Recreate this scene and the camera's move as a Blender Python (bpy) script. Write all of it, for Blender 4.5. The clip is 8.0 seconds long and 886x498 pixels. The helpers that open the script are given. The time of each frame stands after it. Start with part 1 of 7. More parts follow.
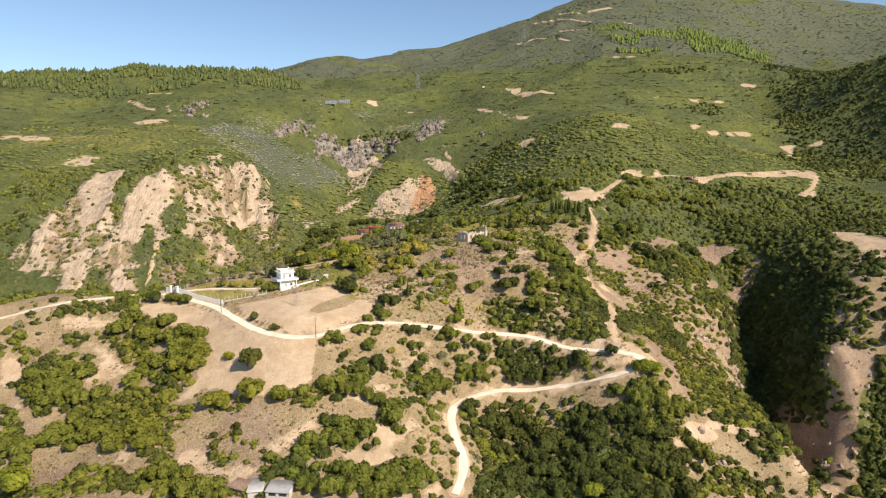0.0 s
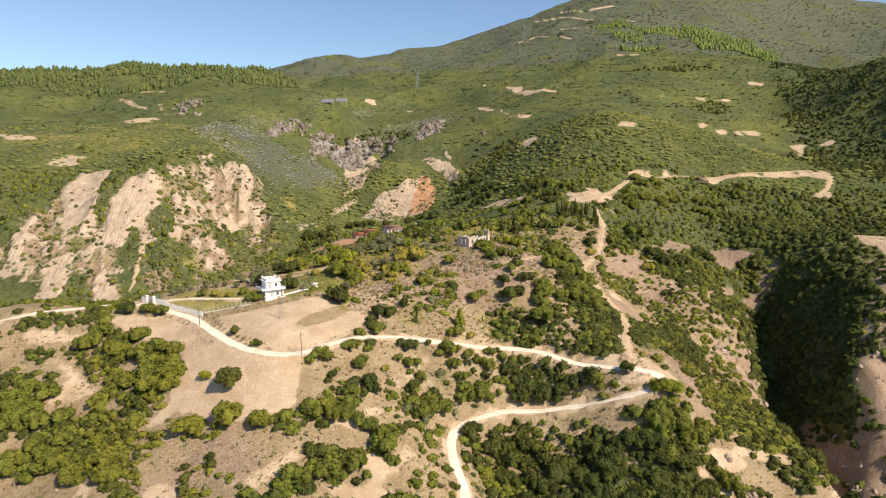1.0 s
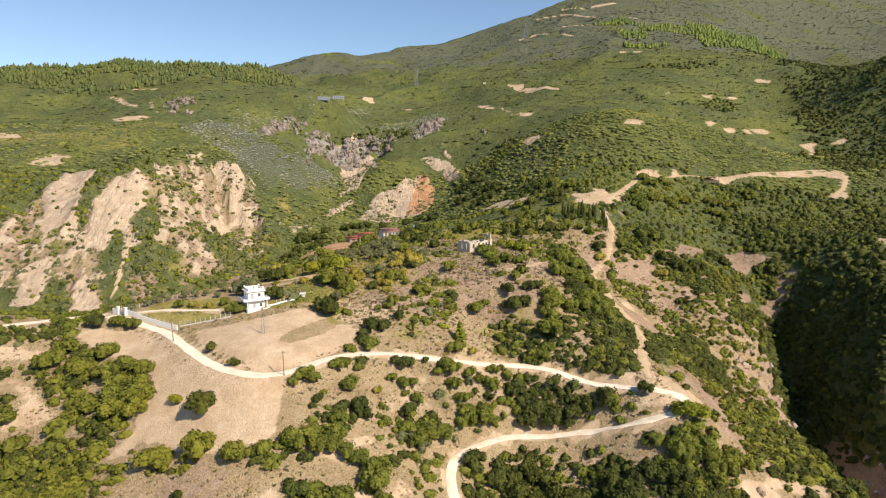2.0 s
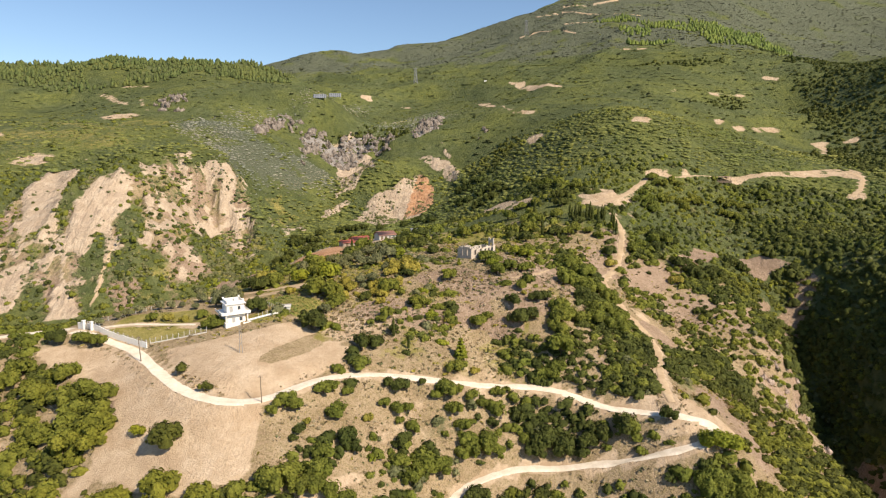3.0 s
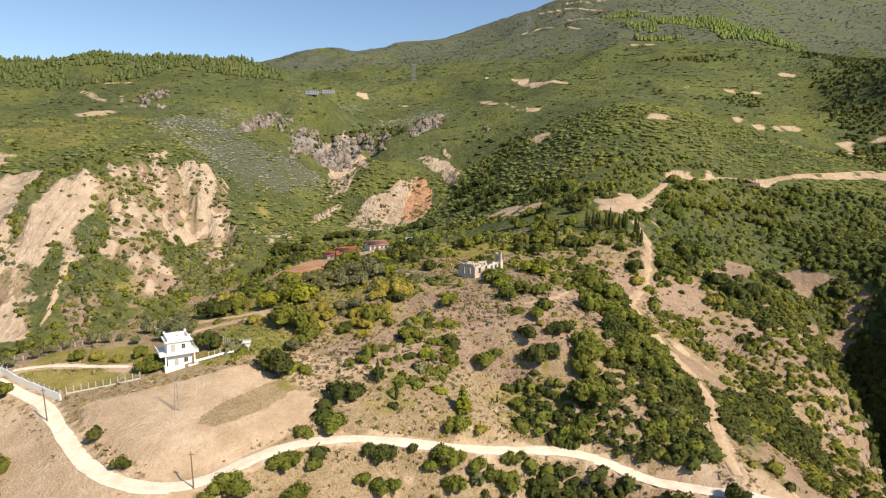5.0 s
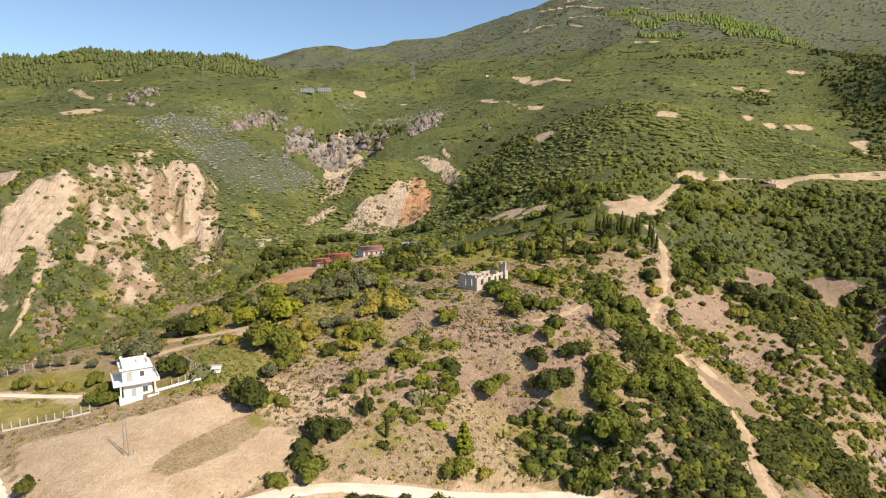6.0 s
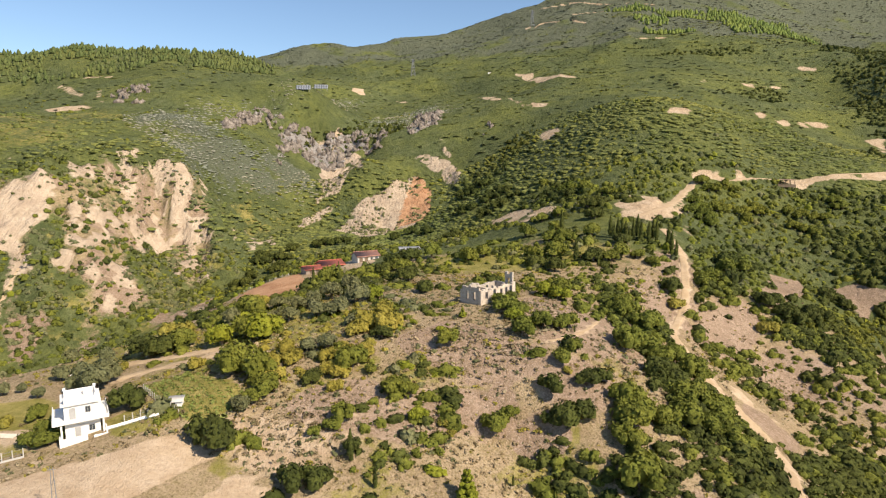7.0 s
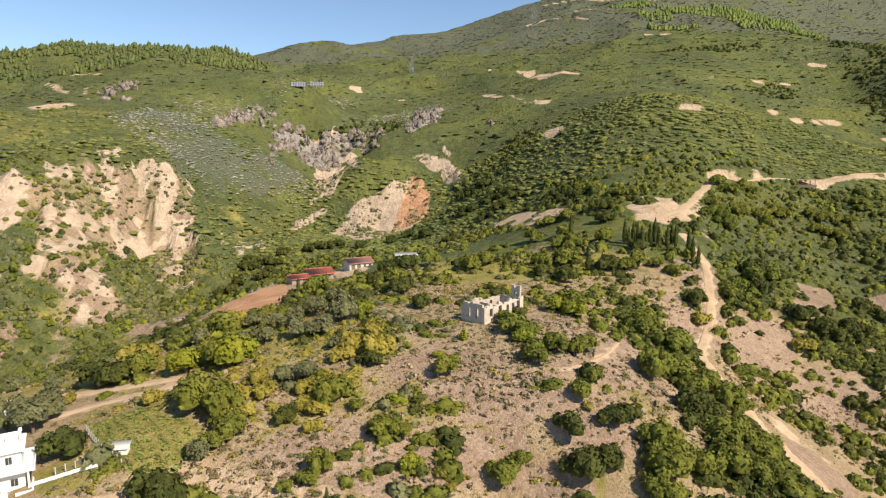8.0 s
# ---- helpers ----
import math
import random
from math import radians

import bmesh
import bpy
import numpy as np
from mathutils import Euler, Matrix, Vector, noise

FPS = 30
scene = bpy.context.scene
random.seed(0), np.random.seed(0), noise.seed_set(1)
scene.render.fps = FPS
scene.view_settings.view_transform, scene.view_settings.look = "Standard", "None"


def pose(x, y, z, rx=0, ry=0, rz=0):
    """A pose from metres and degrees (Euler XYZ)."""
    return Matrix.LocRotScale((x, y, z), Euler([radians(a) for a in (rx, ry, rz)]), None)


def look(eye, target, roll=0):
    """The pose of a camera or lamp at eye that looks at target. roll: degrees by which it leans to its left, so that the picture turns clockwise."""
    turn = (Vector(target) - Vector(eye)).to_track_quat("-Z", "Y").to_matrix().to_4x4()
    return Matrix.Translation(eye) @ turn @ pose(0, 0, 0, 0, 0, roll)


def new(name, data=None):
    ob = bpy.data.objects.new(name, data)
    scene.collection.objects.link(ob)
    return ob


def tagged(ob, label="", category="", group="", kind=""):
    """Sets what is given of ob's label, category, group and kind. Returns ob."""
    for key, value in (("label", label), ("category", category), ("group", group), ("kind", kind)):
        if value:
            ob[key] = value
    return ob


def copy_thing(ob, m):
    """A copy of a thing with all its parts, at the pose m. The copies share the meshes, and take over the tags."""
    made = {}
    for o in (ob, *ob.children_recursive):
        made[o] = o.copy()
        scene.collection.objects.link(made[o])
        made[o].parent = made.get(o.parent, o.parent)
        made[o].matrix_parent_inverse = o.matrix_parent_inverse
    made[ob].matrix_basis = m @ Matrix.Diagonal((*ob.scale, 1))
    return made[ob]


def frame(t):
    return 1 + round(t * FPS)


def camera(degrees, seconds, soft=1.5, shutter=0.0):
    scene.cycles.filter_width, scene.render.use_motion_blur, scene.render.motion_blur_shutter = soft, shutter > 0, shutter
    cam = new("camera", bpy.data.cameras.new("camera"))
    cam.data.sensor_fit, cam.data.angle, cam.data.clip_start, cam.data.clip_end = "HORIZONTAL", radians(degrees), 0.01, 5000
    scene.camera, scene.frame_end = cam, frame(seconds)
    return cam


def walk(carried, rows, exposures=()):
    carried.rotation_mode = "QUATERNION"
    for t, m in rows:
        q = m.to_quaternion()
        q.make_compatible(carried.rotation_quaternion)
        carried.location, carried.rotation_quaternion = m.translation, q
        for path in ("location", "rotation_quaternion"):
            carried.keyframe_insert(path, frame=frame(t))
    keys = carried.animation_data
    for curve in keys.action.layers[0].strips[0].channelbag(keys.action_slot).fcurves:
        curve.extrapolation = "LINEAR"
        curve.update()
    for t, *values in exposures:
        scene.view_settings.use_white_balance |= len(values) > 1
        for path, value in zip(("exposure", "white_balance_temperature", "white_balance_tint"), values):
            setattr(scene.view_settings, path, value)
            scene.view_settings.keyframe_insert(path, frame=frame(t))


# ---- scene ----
cam = camera(74.0, 8.0, soft=1.2)
METRES, AHEAD, EYE, TILT, LEAN, TURN = 117.6, 1.3265, 100.0, -7.9, 0.0, 0.0
ROWS = [
    (0.0, 0.0, 0.0, 0.0, -0.0, 0.0, 0.0),
    (0.5, 0.0015, 0.0613, 0.0101, 0.02, 0.03, -0.0),
    (1.0, 0.0028, 0.1226, 0.0199, 0.01, 0.04, -0.0),
    (1.5, 0.0039, 0.1836, 0.0302, -0.01, 0.03, 0.01),
    (3.0, 0.0083, 0.3678, 0.0643, -0.02, -0.04, 0.03),
    (3.5, 0.0094, 0.4289, 0.076, -0.03, 0.0, -0.0),
    (4.0, 0.0108, 0.4898, 0.0875, -0.02, 0.03, -0.0),
    (4.5, 0.0118, 0.5509, 0.0995, -0.03, 0.03, -0.01),
    (6.0, 0.0167, 0.7361, 0.135, -0.06, 0.03, 0.01),
    (6.5, 0.0184, 0.7977, 0.1468, 0.05, -0.0, -0.01),
    (7.0, 0.0198, 0.8597, 0.1573, 0.04, -0.03, -0.0),
    (7.5, 0.0214, 0.9217, 0.1685, 0.04, -0.05, 0.02),
    (8.0, 0.0229, 0.9833, 0.18, 0.03, -0.07, 0.06),
]
walk(cam, [(t, pose(0, 0, EYE, TILT, LEAN, TURN) @ pose(METRES * x, METRES * AHEAD * y, METRES * z, 90 + pitch, roll, yaw))
           for t, x, y, z, yaw, pitch, roll in ROWS],
     [(0.0, 0.54), (4.0, 0.50), (6.0, 0.54), (7.0, 0.58), (8.0, 0.62)])

# ---- sky and sun ----
SUN_FROM = Vector((0.74, -0.60, 0.86)).normalized()
sky_world = bpy.data.worlds.new("sky")
scene.world = sky_world
sky_world.use_nodes = True
sky_tree = sky_world.node_tree
sky_tree.nodes.clear()
sky_out = sky_tree.nodes.new("ShaderNodeOutputWorld")
sky_back = sky_tree.nodes.new("ShaderNodeBackground")
sky = sky_tree.nodes.new("ShaderNodeTexSky")
sky.sky_type, sky.sun_disc = "NISHITA", False
sky.sun_elevation, sky.sun_rotation = math.asin(SUN_FROM.z), math.atan2(SUN_FROM.x, SUN_FROM.y)
sky.altitude, sky.air_density, sky.dust_density, sky.ozone_density = 200, 1.0, 0.4, 2.6
sky_back.inputs["Strength"].default_value = 0.1
sky_tree.links.new(sky.outputs[0], sky_back.inputs[0])
sky_tree.links.new(sky_back.outputs[0], sky_out.inputs[0])

sun_data = bpy.data.lights.new("sun", "SUN")
sun_data.energy, sun_data.angle, sun_data.color = 5.0, radians(0.53), (1.0, 0.84, 0.655)
sun = new("sun", sun_data)
sun.matrix_world = look(SUN_FROM * 500, (0, 0, 0))


# ---- materials ----
class Mat:
    """A node material, built up step by step."""

    def __init__(self, name, rough=0.9, gloss=0.2, metal=0.0):
        self.m = bpy.data.materials.new(name)
        self.m.use_nodes = True
        self.t = self.m.node_tree
        self.b = self.t.nodes["Principled BSDF"]
        self.b.inputs["Roughness"].default_value = rough
        self.b.inputs["Specular IOR Level"].default_value = gloss
        self.b.inputs["Metallic"].default_value = metal

    def node(self, kind, **inputs):
        n = self.t.nodes.new(kind)
        for k, v in inputs.items():
            self.put(n.inputs[k.replace("_", " ")], v)
        return n

    def put(self, socket, v):
        if isinstance(v, bpy.types.NodeSocket):
            self.t.links.new(v, socket)
        elif isinstance(v, (tuple, list)) and len(v) == 3 and socket.type == "RGBA":
            socket.default_value = (*v, 1)
        else:
            socket.default_value = v

    def place(self, scale=(1, 1, 1), own=False):
        n = self.t.nodes.new("ShaderNodeTexCoord" if own else "ShaderNodeNewGeometry")
        mp = self.node("ShaderNodeMapping")
        mp.inputs["Scale"].default_value = scale
        self.t.links.new(n.outputs["Object" if own else "Position"], mp.inputs["Vector"])
        return mp.outputs[0]

    def noise(self, size, detail=4, rough=0.55, where=None):
        n = self.node("ShaderNodeTexNoise", Scale=1.0 / size, Detail=detail, Roughness=rough)
        self.t.links.new(where if where is not None else self.place(), n.inputs["Vector"])
        return n.outputs["Fac"]

    def ramp(self, fac, *stops):
        n = self.t.nodes.new("ShaderNodeValToRGB")
        e = n.color_ramp.elements
        while len(e) < len(stops):
            e.new(0.5)
        for el, (p, c) in zip(e, stops):
            el.position = p
            el.color = (*c, 1) if isinstance(c, tuple) else (c, c, c, 1)
        self.t.links.new(fac, n.inputs[0])
        return n.outputs[0]

    def mix(self, fac, a, b, mode="MIX"):
        n = self.t.nodes.new("ShaderNodeMix")
        n.data_type, n.blend_type = "RGBA", mode
        self.put(n.inputs[0], fac), self.put(n.inputs[6], a), self.put(n.inputs[7], b)
        return n.outputs[2]

    def maths(self, op, a, b=0.5):
        n = self.t.nodes.new("ShaderNodeMath")
        n.operation, n.use_clamp = op, True
        self.put(n.inputs[0], a), self.put(n.inputs[1], b)
        return n.outputs[0]

    def attr(self, name):
        n = self.t.nodes.new("ShaderNodeAttribute")
        n.attribute_name = name
        return n.outputs["Fac"]

    def island(self):
        return self.t.nodes.new("ShaderNodeNewGeometry").outputs["Random Per Island"]

    def own_random(self):
        return self.t.nodes.new("ShaderNodeObjectInfo").outputs["Random"]

    def colour(self, c):
        self.put(self.b.inputs["Base Color"], c)
        return self

    def bump(self, fac, strength=0.4, distance=0.1):
        n = self.node("ShaderNodeBump", Strength=strength, Distance=distance)
        self.t.links.new(fac, n.inputs["Height"])
        self.t.links.new(n.outputs[0], self.b.inputs["Normal"])
        return self


def ground_material():
    m = Mat("hillside", 0.95, 0.1)
    grain, patch = m.noise(1.1, 7, 0.72), m.noise(7, 6, 0.65)
    soil = m.ramp(patch, (0.3, (0.43, 0.325, 0.215)), (0.5, (0.52, 0.405, 0.28)), (0.7, (0.59, 0.475, 0.345)))
    soil = m.mix(m.ramp(grain, (0.35, 0.0), (0.7, 0.38)), soil, (0.26, 0.185, 0.11))
    scrub = m.ramp(patch, (0.3, (0.245, 0.180, 0.110)), (0.5, (0.34, 0.258, 0.163)), (0.7, (0.42, 0.330, 0.215)))
    scrub = m.mix(m.ramp(grain, (0.42, 0.0), (0.68, 0.65)), scrub, (0.19, 0.160, 0.062))
    tuft = m.noise(3.4, 5, 0.7)
    # herb greens, with extra blue painted in for distance haze
    herb = m.ramp(patch, (0.3, (0.078, 0.094, 0.038)), (0.5, (0.112, 0.131, 0.055)), (0.72, (0.170, 0.182, 0.090)))
    herb = m.mix(m.ramp(m.noise(55, 5, 0.65), (0.43, 0.0), (0.6, 0.65)), herb, (0.190, 0.200, 0.048))
    herb = m.mix(m.ramp(m.noise(95, 5, 0.65), (0.5, 0.0), (0.62, 0.5)), herb, (0.062, 0.076, 0.034))
    herb = m.mix(m.ramp(tuft, (0.48, 0.0), (0.62, 0.65)), herb, (0.048, 0.064, 0.022))
    herb = m.mix(m.ramp(m.noise(16, 5, 0.7), (0.5, 0.0), (0.64, 0.55)), herb, (0.062, 0.078, 0.030))
    herb = m.mix(m.ramp(grain, (0.42, 0.0), (0.66, 0.4)), herb, (0.06, 0.076, 0.022))
    grey = m.ramp(grain, (0.35, (0.062, 0.074, 0.044)), (0.5, (0.100, 0.112, 0.072)), (0.7, (0.155, 0.162, 0.115)))
    marl = m.ramp(patch, (0.3, (0.37, 0.290, 0.208)), (0.5, (0.475, 0.380, 0.278)), (0.7, (0.555, 0.458, 0.346)))
    marl = m.mix(m.ramp(grain, (0.45, 0.0), (0.75, 0.6)), marl, (0.30, 0.24, 0.17))
    rust = m.ramp(patch, (0.35, (0.36, 0.19, 0.10)), (0.65, (0.50, 0.31, 0.18)))
    stone = m.ramp(grain, (0.35, (0.13, 0.12, 0.11)), (0.5, (0.27, 0.25, 0.23)), (0.7, (0.40, 0.37, 0.34)))
    lawn = m.ramp(patch, (0.3, (0.175, 0.165, 0.040)), (0.5, (0.265, 0.232, 0.072)), (0.7, (0.37, 0.305, 0.115)))
    lawn = m.mix(m.ramp(grain, (0.4, 0.0), (0.7, 0.6)), lawn, (0.13, 0.130, 0.026))
    pink = m.ramp(patch, (0.3, (0.245, 0.174, 0.124)), (0.5, (0.33, 0.240, 0.174)), (0.7, (0.42, 0.318, 0.236)))
    pink = m.mix(m.ramp(grain, (0.4, 0.0), (0.65, 0.6)), pink, (0.17, 0.13, 0.075))
    edge = m.noise(4, 7, 0.75)
    speck, rill = m.noise(0.42, 4, 0.7), m.noise(2.2, 6, 0.7, m.place((1.0, 0.25, 0.25)))
    scrub = m.mix(m.ramp(speck, (0.52, 0.0), (0.64, 0.7)), scrub, (0.115, 0.090, 0.040))
    scrub = m.mix(m.ramp(speck, (0.36, 0.7), (0.46, 0.0)), scrub, (0.40, 0.31, 0.20))
    pink = m.mix(m.ramp(speck, (0.54, 0.0), (0.66, 0.75)), pink, (0.16, 0.115, 0.065))
    pink = m.mix(m.ramp(speck, (0.34, 0.7), (0.44, 0.0)), pink, (0.50, 0.40, 0.32))
    soil = m.mix(m.ramp(speck, (0.56, 0.0), (0.68, 0.35)), soil, (0.22, 0.155, 0.09))
    soil = m.mix(m.ramp(m.noise(11, 6, 0.7), (0.5, 0.0), (0.64, 0.5)), soil, (0.36, 0.255, 0.155))
    herb = m.mix(m.ramp(speck, (0.52, 0.0), (0.66, 0.45)), herb, (0.05, 0.064, 0.018))
    marl = m.mix(m.ramp(m.noise(16, 5, 0.65), (0.5, 0.0), (0.66, 0.6)), marl, (0.33, 0.255, 0.19))
    marl = m.mix(m.ramp(rill, (0.52, 0.0), (0.7, 0.5)), marl, (0.30, 0.235, 0.165))
    marl = m.mix(m.ramp(speck, (0.58, 0.0), (0.7, 0.5)), marl, (0.16, 0.14, 0.075))

    def zone(name, under, over):
        n = m.t.nodes.new("ShaderNodeMath")
        n.operation = "MULTIPLY_ADD"
        m.put(n.inputs[0], edge), m.put(n.inputs[1], 0.9), m.put(n.inputs[2], -0.45)
        f = m.t.nodes.new("ShaderNodeMath")
        f.operation = "ADD"
        m.put(f.inputs[0], m.attr(name)), m.put(f.inputs[1], n.outputs[0])
        return m.mix(m.ramp(f.outputs[0], (0.42, 0.0), (0.58, 1.0)), under, over)

    c = zone("green", scrub, herb)
    c = zone("lawn", c, lawn)
    c = zone("pink", c, pink)
    c = zone("grey", c, grey)
    c = zone("bare", c, soil)
    c = zone("marl", c, marl)
    c = zone("rust", c, rust)
    c = zone("stone", c, stone)
    m.colour(c).bump(m.mix(0.5, grain, speck), 1.0, 0.6)
    fine = m.b.inputs["Normal"].links[0].from_node
    ridges = m.node("ShaderNodeBump", Strength=1.0, Distance=4.0)
    m.put(ridges.inputs["Height"], m.maths("MULTIPLY", m.noise(7, 5, 0.6, m.place((1.0, 0.3, 0.3))), m.attr("marl")))
    m.t.links.new(ridges.outputs[0], fine.inputs["Normal"])
    hummocks = m.node("ShaderNodeBump", Strength=1.0, Distance=2.2)
    m.put(hummocks.inputs["Height"], m.maths("MULTIPLY", tuft, m.attr("green")))
    m.t.links.new(hummocks.outputs[0], ridges.inputs["Normal"])
    return m.m


def foliage(name, dark, mid, light, size=1.2, lively=0.3, thin=0.22):
    m = Mat(name, 0.8, 0.2)
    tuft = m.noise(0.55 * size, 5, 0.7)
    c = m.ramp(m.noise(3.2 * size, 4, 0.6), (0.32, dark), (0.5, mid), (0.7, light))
    # shade of the gaps between leaves, painted dark into the low tufts
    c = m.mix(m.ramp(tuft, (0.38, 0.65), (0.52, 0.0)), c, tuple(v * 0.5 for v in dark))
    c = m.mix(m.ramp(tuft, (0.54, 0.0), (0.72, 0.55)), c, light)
    c = m.mix(m.ramp(m.island(), (0.0, 0.0), (1.0, lively)), c, light)
    tint = m.ramp(m.noise(70, 4, 0.6), (0.35, (0.78, 0.86, 0.85)), (0.52, (1.0, 1.0, 1.0)), (0.68, (1.16, 1.08, 0.9)))
    c = m.mix(1.0, c, tint, "MULTIPLY")
    m.colour(c).bump(tuft, 1.0, 0.35 * size)
    if thin:
        # light through the leaves
        through_leaf = m.node("ShaderNodeBsdfTranslucent", Color=c)
        both = m.node("ShaderNodeMixShader", Fac=thin)
        m.t.links.new(m.b.outputs[0], both.inputs[1])
        m.t.links.new(through_leaf.outputs[0], both.inputs[2])
        m.t.links.new(both.outputs[0], m.t.nodes["Material Output"].inputs["Surface"])
    return m.m


def plain(name, base, other, size=1.0, rough=0.85, gloss=0.3, bump=0.3, metal=0.0):
    m = Mat(name, rough, gloss, metal)
    f = m.noise(size, 6, 0.65)
    fine = m.noise(size * 0.13, 4)
    c = m.mix(m.ramp(f, (0.35, 0.0), (0.65, 1.0)), base, other)
    c = m.mix(m.ramp(fine, (0.45, 0.0), (0.75, 0.35)), c, tuple(v * 0.6 for v in base))
    m.colour(c).bump(fine, bump, size * 0.04)
    return m.m


GROUND = ground_material()
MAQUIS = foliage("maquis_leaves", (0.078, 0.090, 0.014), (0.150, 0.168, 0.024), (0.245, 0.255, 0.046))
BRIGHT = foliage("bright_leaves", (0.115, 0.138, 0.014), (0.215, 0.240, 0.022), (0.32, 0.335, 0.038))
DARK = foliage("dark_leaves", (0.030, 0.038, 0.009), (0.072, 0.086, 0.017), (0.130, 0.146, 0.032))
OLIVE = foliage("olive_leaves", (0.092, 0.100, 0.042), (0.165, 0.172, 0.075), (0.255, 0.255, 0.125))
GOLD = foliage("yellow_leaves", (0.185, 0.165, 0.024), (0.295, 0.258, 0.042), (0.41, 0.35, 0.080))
# lighter and bluer than the maquis: distance haze painted into the green
HEATH = foliage("hazy_low_heath", (0.064, 0.080, 0.032), (0.104, 0.122, 0.052), (0.156, 0.170, 0.080), 3.0, 0.25, 0)
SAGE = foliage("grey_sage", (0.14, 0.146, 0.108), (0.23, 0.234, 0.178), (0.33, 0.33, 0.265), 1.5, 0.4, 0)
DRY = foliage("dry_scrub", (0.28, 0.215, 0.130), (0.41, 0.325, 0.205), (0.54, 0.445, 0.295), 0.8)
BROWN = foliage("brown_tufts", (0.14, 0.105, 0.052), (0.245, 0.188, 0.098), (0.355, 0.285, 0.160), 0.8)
# dull mountain green, greyed and blued further to paint in distance haze
HAZY_DULL = foliage("hazy_dull_heath", (0.047, 0.056, 0.042), (0.076, 0.086, 0.066), (0.115, 0.122, 0.097), 4.0, 0.25, 0)
# brighter copy of the heath: sunlight on the hill put into its colour
SUNLIT_HEATH = foliage("sunlit_heath", (0.088, 0.104, 0.026), (0.148, 0.166, 0.042), (0.210, 0.222, 0.066), 2.5, 0.25, 0)
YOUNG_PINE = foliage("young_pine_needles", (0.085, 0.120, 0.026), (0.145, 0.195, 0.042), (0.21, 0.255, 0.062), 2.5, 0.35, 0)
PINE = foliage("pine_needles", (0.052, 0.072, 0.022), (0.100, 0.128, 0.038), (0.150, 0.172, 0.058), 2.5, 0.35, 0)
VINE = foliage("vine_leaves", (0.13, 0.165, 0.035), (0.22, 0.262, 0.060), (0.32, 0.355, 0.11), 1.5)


# ---- lie of the land ----
# Crests, rims, benches and beds of the landforms, in metres.
SPUR = [  # the front of the spur, from its foot to the upper road
    (-84, 145, 11), (-20, 142, 10), (40, 145, -8), (85, 140, -12),
    (-70, 161, 16), (-28, 161, 18), (-45, 169, 26), (-14, 171, 22), (6, 181, 12), (4, 196, 17), (24, 206, 19), (23, 190, 8), (41, 198, 15), (68, 203, 31), (75, 185, 14), (100, 202, 13), (104, 222, 16), (103, 175, -1), (7, 218, 37),
    (-44, 196, 41), (-82, 213, 44), (-57, 198, 43), (-92, 205, 38), (-120, 183, 18), (-132, 191, 25), (-150, 206, 32), (-149, 219, 46), (-133, 220, 43)]
TOP = [  # the top of the spur with the house, the slope and the ruin
    (-180, 150, -8), (-190, 215, 40), (-215, 235, 38), (-109, 236, 49), (-104, 228, 46), (-99, 242, 49.5), (-62, 240, 51.3), (-40, 240, 49.8), (-49, 241, 53), (-46, 254, 55), (-21, 226, 45.6), (-13, 231, 46),
    (7, 230, 42), (17, 243, 43), (0, 254, 54), (31, 251, 53), (23, 256, 56),
    (-48, 262, 56), (-5, 274, 61), (28, 267, 60), (38, 259, 55), (17, 289, 63.5), (10, 300, 63), (-135, 250, 45), (-112, 262, 48.5), (-103, 282, 48), (-75, 268, 52), (-125, 285, 40)]
SADDLE = [
    (70, 291, 50), (98, 316, 48), (86, 338, 64), (81, 366, 75), (102, 406, 83), (133, 364, 54), (104, 296, 37),
    (103, 247, 21), (147, 309, 24), (158, 416, 65), (169, 382, 48), (142, 459, 95), (45, 340, 66), (16, 480, 62), (20, 400, 66), (62, 401, 78), (46, 420, 74), (109, 386, 73),
    (-38, 425, 58), (-30, 391, 60), (-45, 377, 57), (-43, 350, 60), (-70, 349, 54.5), (-60, 362, 58), (-78, 341, 51), (-108, 300, 40), (-80, 300, 52)]
GORGE = [  # near rim, bed, far wall and far bank
    (124, 177, -5), (125, 198, 0), (128, 240, 7), (141, 281, 18), (152, 309, 24), (163, 345, 38), (186, 376, 50),
    (115, 90, -82), (141, 180, -60), (146, 240, -45), (156, 278, -30), (165, 308, -20), (176, 342, 4),
    (163, 224, -20), (168, 240, -4), (176, 259, 17), (178, 220, -24), (184, 238, -8), (189, 254, 10), (157, 252, -30), (162, 268, -22), (183, 293, 21), (188, 330, 22), (201, 345, 44), (206, 288, 42), (214, 350, 56), (168, 185, -22), (226, 325, 53), (240, 270, 42), (215, 215, 20), (265, 411, 55),
    (330, 340, 75), (300, 200, 40), (420, 300, 110)]
VALLEY = [  # the stream's valley under the pale cliffs
    (-320, 270, -15), (-240, 310, 2), (-190, 345, 14), (-155, 383, 23), (-133, 402, 28), (-111, 470, 42), (-108, 528, 53), (-88, 579, 68), (-85, 640, 88), (-100, 700, 112)]
CLIFFS = [  # the pale cliffs and the hill above them
    (-158, 487, 49), (-133, 530, 52), (-165, 520, 103), (-145, 494, 66), (-172, 509, 98), (-196, 508, 109), (-179, 423, 58), (-263, 395, 50), (-255, 461, 86), (-221, 460, 100), (-330, 370, 35),
    (-294, 428, 75), (-204, 552, 115), (-277, 615, 144), (-155, 600, 122), (-393, 561, 130), (-446, 772, 180), (-480, 460, 90), (-600, 560, 140)]
